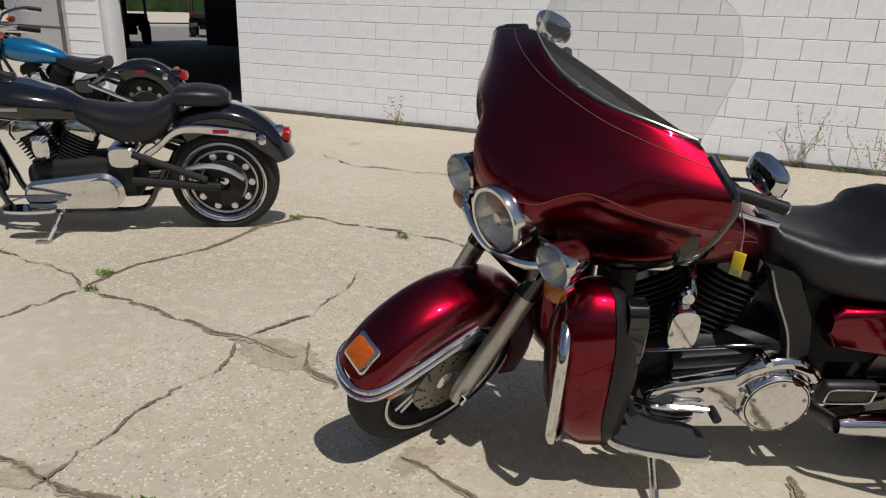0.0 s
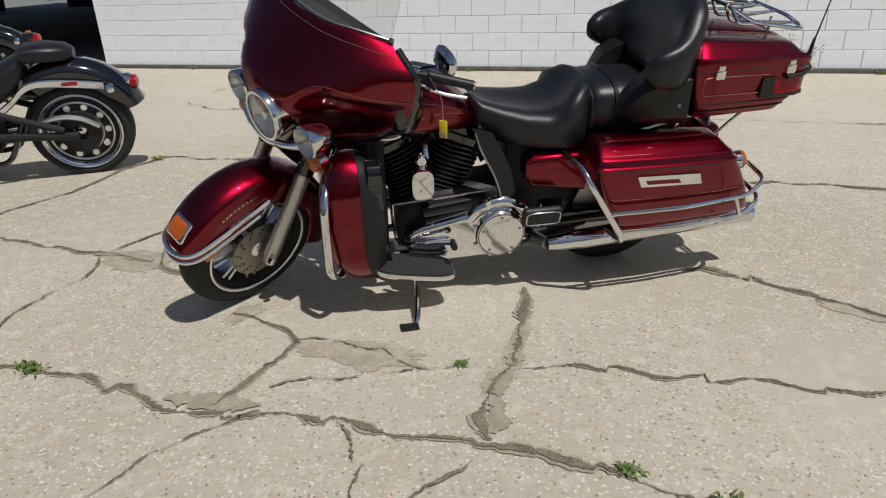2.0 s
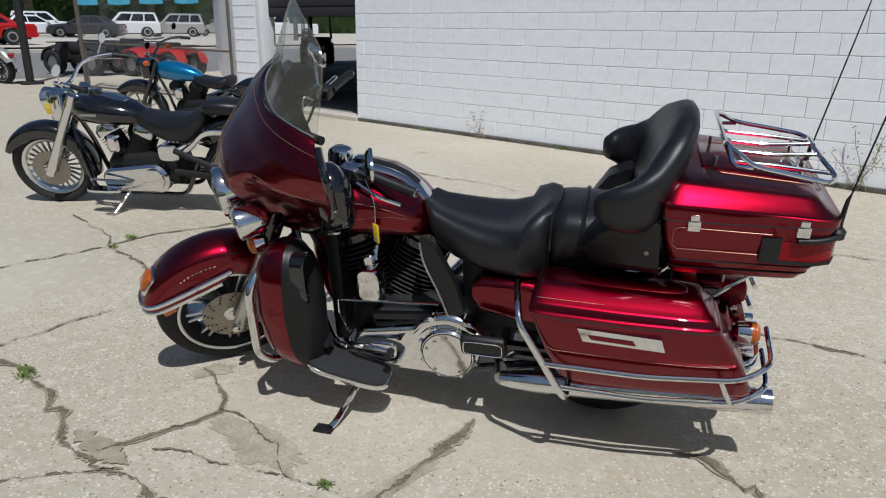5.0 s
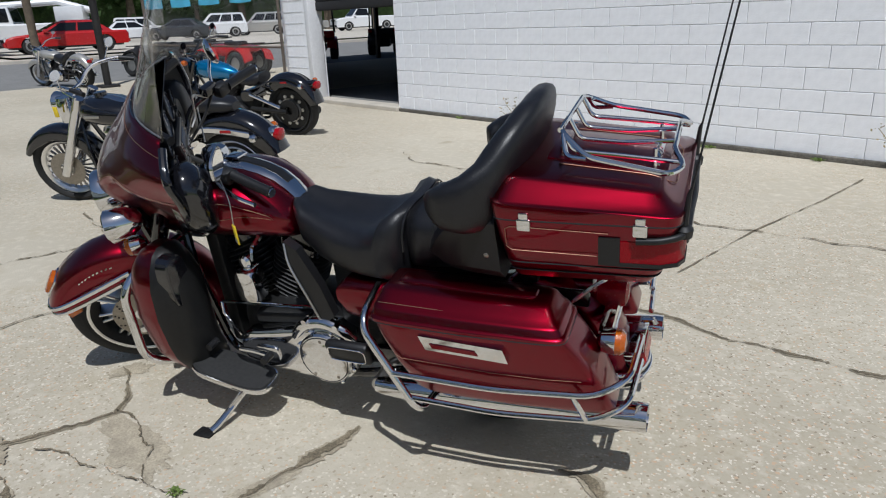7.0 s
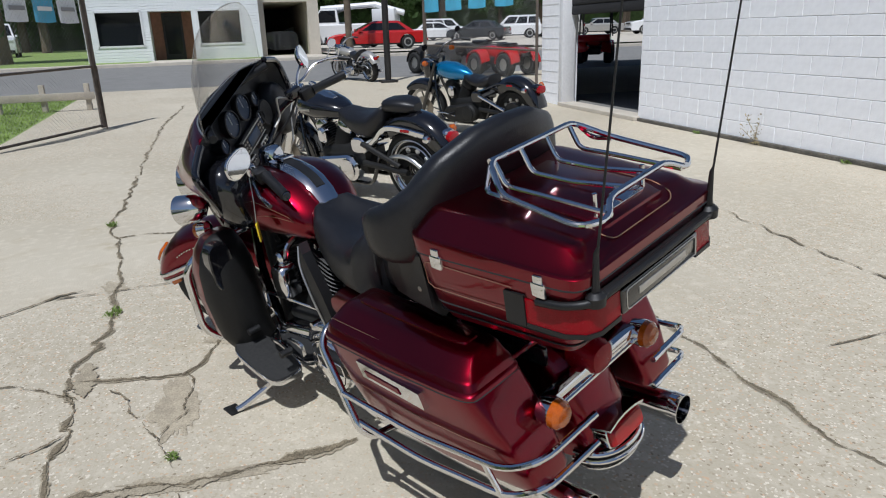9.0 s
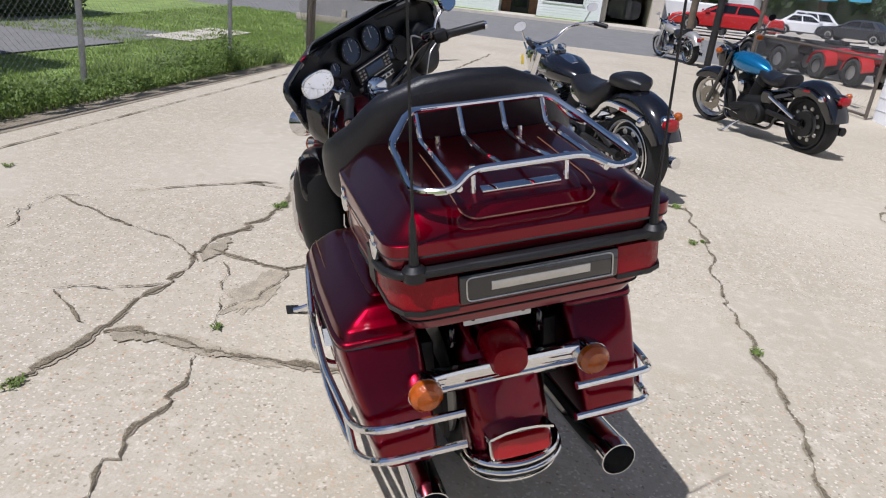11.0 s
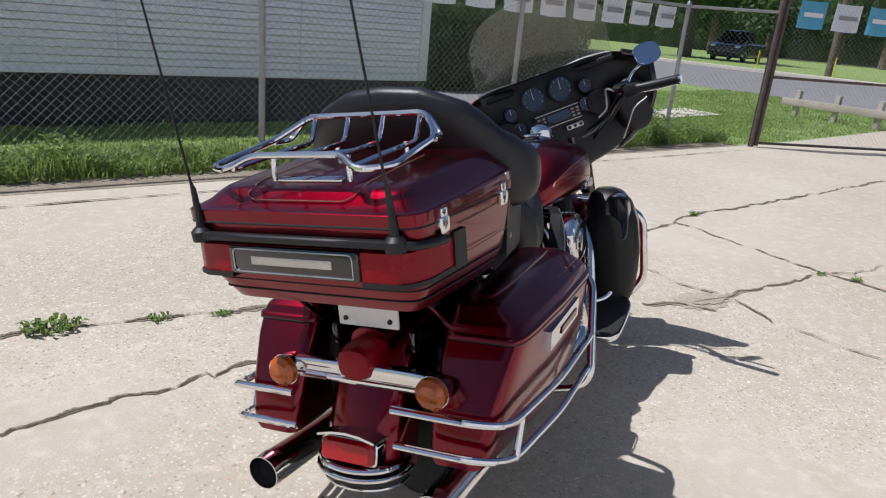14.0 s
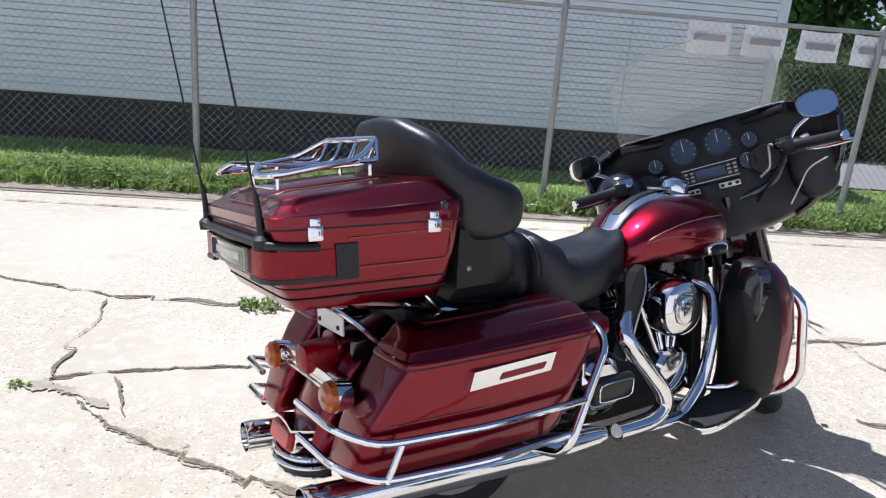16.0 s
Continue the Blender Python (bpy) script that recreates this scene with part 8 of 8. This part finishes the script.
# weeds and long grass along the fence
def grass_field(name, x0, x1, y0, y1, n, h, material, label, seed, edge=0.0):
    rnd = random.Random(seed)
    verts, faces = [], []
    for _ in range(n):
        x, y = rnd.uniform(x0, x1), rnd.uniform(y0, y1)
        clump = 0.55 + 0.9 * max(0, noise.noise(Vector((x * 0.9, y * 1.7, seed)))) + 0.5 * noise.noise(Vector((x * 3, y * 3, seed + 3)))
        l = h * max(0.15, clump) * rnd.uniform(0.5, 1.2)
        b = rnd.uniform(0, 6.28)
        lean = rnd.uniform(0.05, 0.7)
        w = rnd.uniform(0.003, 0.008)
        sx, sy = -math.sin(b) * w, math.cos(b) * w
        tx, ty = math.cos(b) * l * lean, math.sin(b) * l * lean
        z = rise(x) - 0.01
        i = len(verts)
        verts += [(x - sx, y - sy, z), (x + sx, y + sy, z), (x + tx * 0.45 + sx, y + ty * 0.45 + sy, z + l * 0.62), (x + tx, y + ty, z + l), (x + tx * 0.45 - sx, y + ty * 0.45 - sy, z + l * 0.62)]
        faces += [(i, i + 1, i + 2, i + 4), (i + 4, i + 2, i + 3)]
    return quads(name, verts, faces, material, None, label, "grass", kind="stuff")


grass_field("long_grass", -7.4, 9.5, -2.35, -1.5, 30000, 0.2, GRASS, "long green grass along the fence foot", 1)
grass_field("lawn_grass", -11.5, 9.5, -3.95, -2.25, 45000, 0.06, GRASS, "green lawn grass behind the fence", 2)
grass_field("lawn_grass", -16.4, -7.0, -7.0, -1.3, 40000, 0.08, GRASS, "green lawn grass near the street", 3)


def weed_bank(name, x0, x1, y0, y1, n, h, seed):
    """Broad-leaved weeds: stems with many small leaves."""
    rnd = random.Random(seed)
    verts, faces = [], []
    for _ in range(n):
        x, y = rnd.uniform(x0, x1), rnd.uniform(y0, y1)
        d = noise.noise(Vector((x * 1.1, y * 0.8, 9.0)))
        hh = h * rnd.uniform(0.4, 1.0) * (0.55 + max(0, d) * 1.6)
        for q in range(rnd.randint(7, 12)):
            t = rnd.uniform(0.15, 1.0)
            a = rnd.uniform(0, 6.28)
            s = rnd.uniform(0.012, 0.03)
            p = Vector((x + rnd.gauss(0, 0.035), y + rnd.gauss(0, 0.035), hh * t))
            n1 = Vector((math.cos(a) * 0.6, math.sin(a) * 0.6, rnd.uniform(0.4, 1))).normalized()
            u = n1.orthogonal().normalized()
            v = n1.cross(u)
            i = len(verts)
            verts += [p - u * s, p + v * s * 0.55, p + u * s, p - v * s * 0.55]
            faces.append((i, i + 1, i + 2, i + 3))
    return quads(name, verts, faces, LEAF, None, "leafy green weeds growing through the fence", "weeds", kind="stuff")


weed_bank("fence_weeds", -7.4, 9.5, -2.15, -1.5, 5200, 0.27, 4)
for i, (x, y, h) in enumerate(((0.75, -1.8, 0.42), (2.6, -2.0, 0.36), (-2.0, -1.9, 0.4), (-5.6, -1.6, 0.55), (4.6, -1.9, 0.45))):
    weed_bank("tall_weed", x - 0.18, x + 0.18, y - 0.15, y + 0.15, 60, h, 20 + i)
bot = part("plastic_bottle", tube([(0.04, -1.62, 0.035), (0.07, -1.615, 0.036), (0.16, -1.60, 0.037), (0.19, -1.595, 0.037)], 0.03, 12, None, [0.012, 0.032, 0.032, 0.02]), BANNERW, None, "crushed pale plastic bottle in the weeds")
tagged(bot, category="bottle")


def dry_weed(x, y, h, n, seed):
    """Thin dry stalks with a few small leaves, leaning on the wall."""
    rnd = random.Random(seed)
    root = empty("dry_weed", pose(x, y, 0.0), "tall thin grey-brown dry weed at the wall foot", "weed", "dry weeds at the wall")
    for _ in range(n):
        a, l = rnd.uniform(0, math.pi), h * rnd.uniform(0.5, 1.0)
        p = Vector((rnd.uniform(-0.12, 0.12), rnd.uniform(-0.03, 0.01), 0.0))
        pts = [p]
        for k in range(4):
            p = p + Vector((math.cos(a) * 0.07 + rnd.uniform(-0.03, 0.03), -0.01 + rnd.uniform(-0.012, 0.015), l / 4))
            pts.append(p)
        stem = part("stalk", tube(smooth_path(pts, 3), 0.003, 5), DEAD, root)
        verts, faces = [], []
        for q in pts[1:]:
            for _ in range(7):
                c = q + Vector((rnd.gauss(0, 0.03), rnd.gauss(0, 0.012) - 0.01, rnd.gauss(0, 0.04)))
                u = Vector((rnd.gauss(0, 1), rnd.gauss(0, 1), rnd.gauss(0, 1))).normalized() * rnd.uniform(0.008, 0.02)
                v = u.orthogonal().normalized() * u.length * 0.5
                i = len(verts)
                verts += [c - u, c + v, c + u, c - v]
                faces.append((i, i + 1, i + 2, i + 3))
        quads("stalk_leaves", verts, faces, DEAD if rnd.random() < 0.6 else LEAF, stem, kind="stuff")


for i, (x, h, n) in enumerate(((1.15, 0.62, 5), (1.75, 0.5, 4), (2.35, 0.66, 6), (3.0, 0.45, 4), (-3.5, 0.35, 3), (4.4, 0.3, 3))):
    dry_weed(x, WALL_Y - 0.07, h, n, 60 + i)
for i, x in enumerate((-4.6, -2.2, -0.7, 0.4, 1.5, 2.7, 3.8, 5.2)):
    weed(x, WALL_Y - 0.09, 0.05 + 0.02 * (i % 3), 30, 0.045, 90 + i, "wall_weed", "low green weeds along the wall foot")
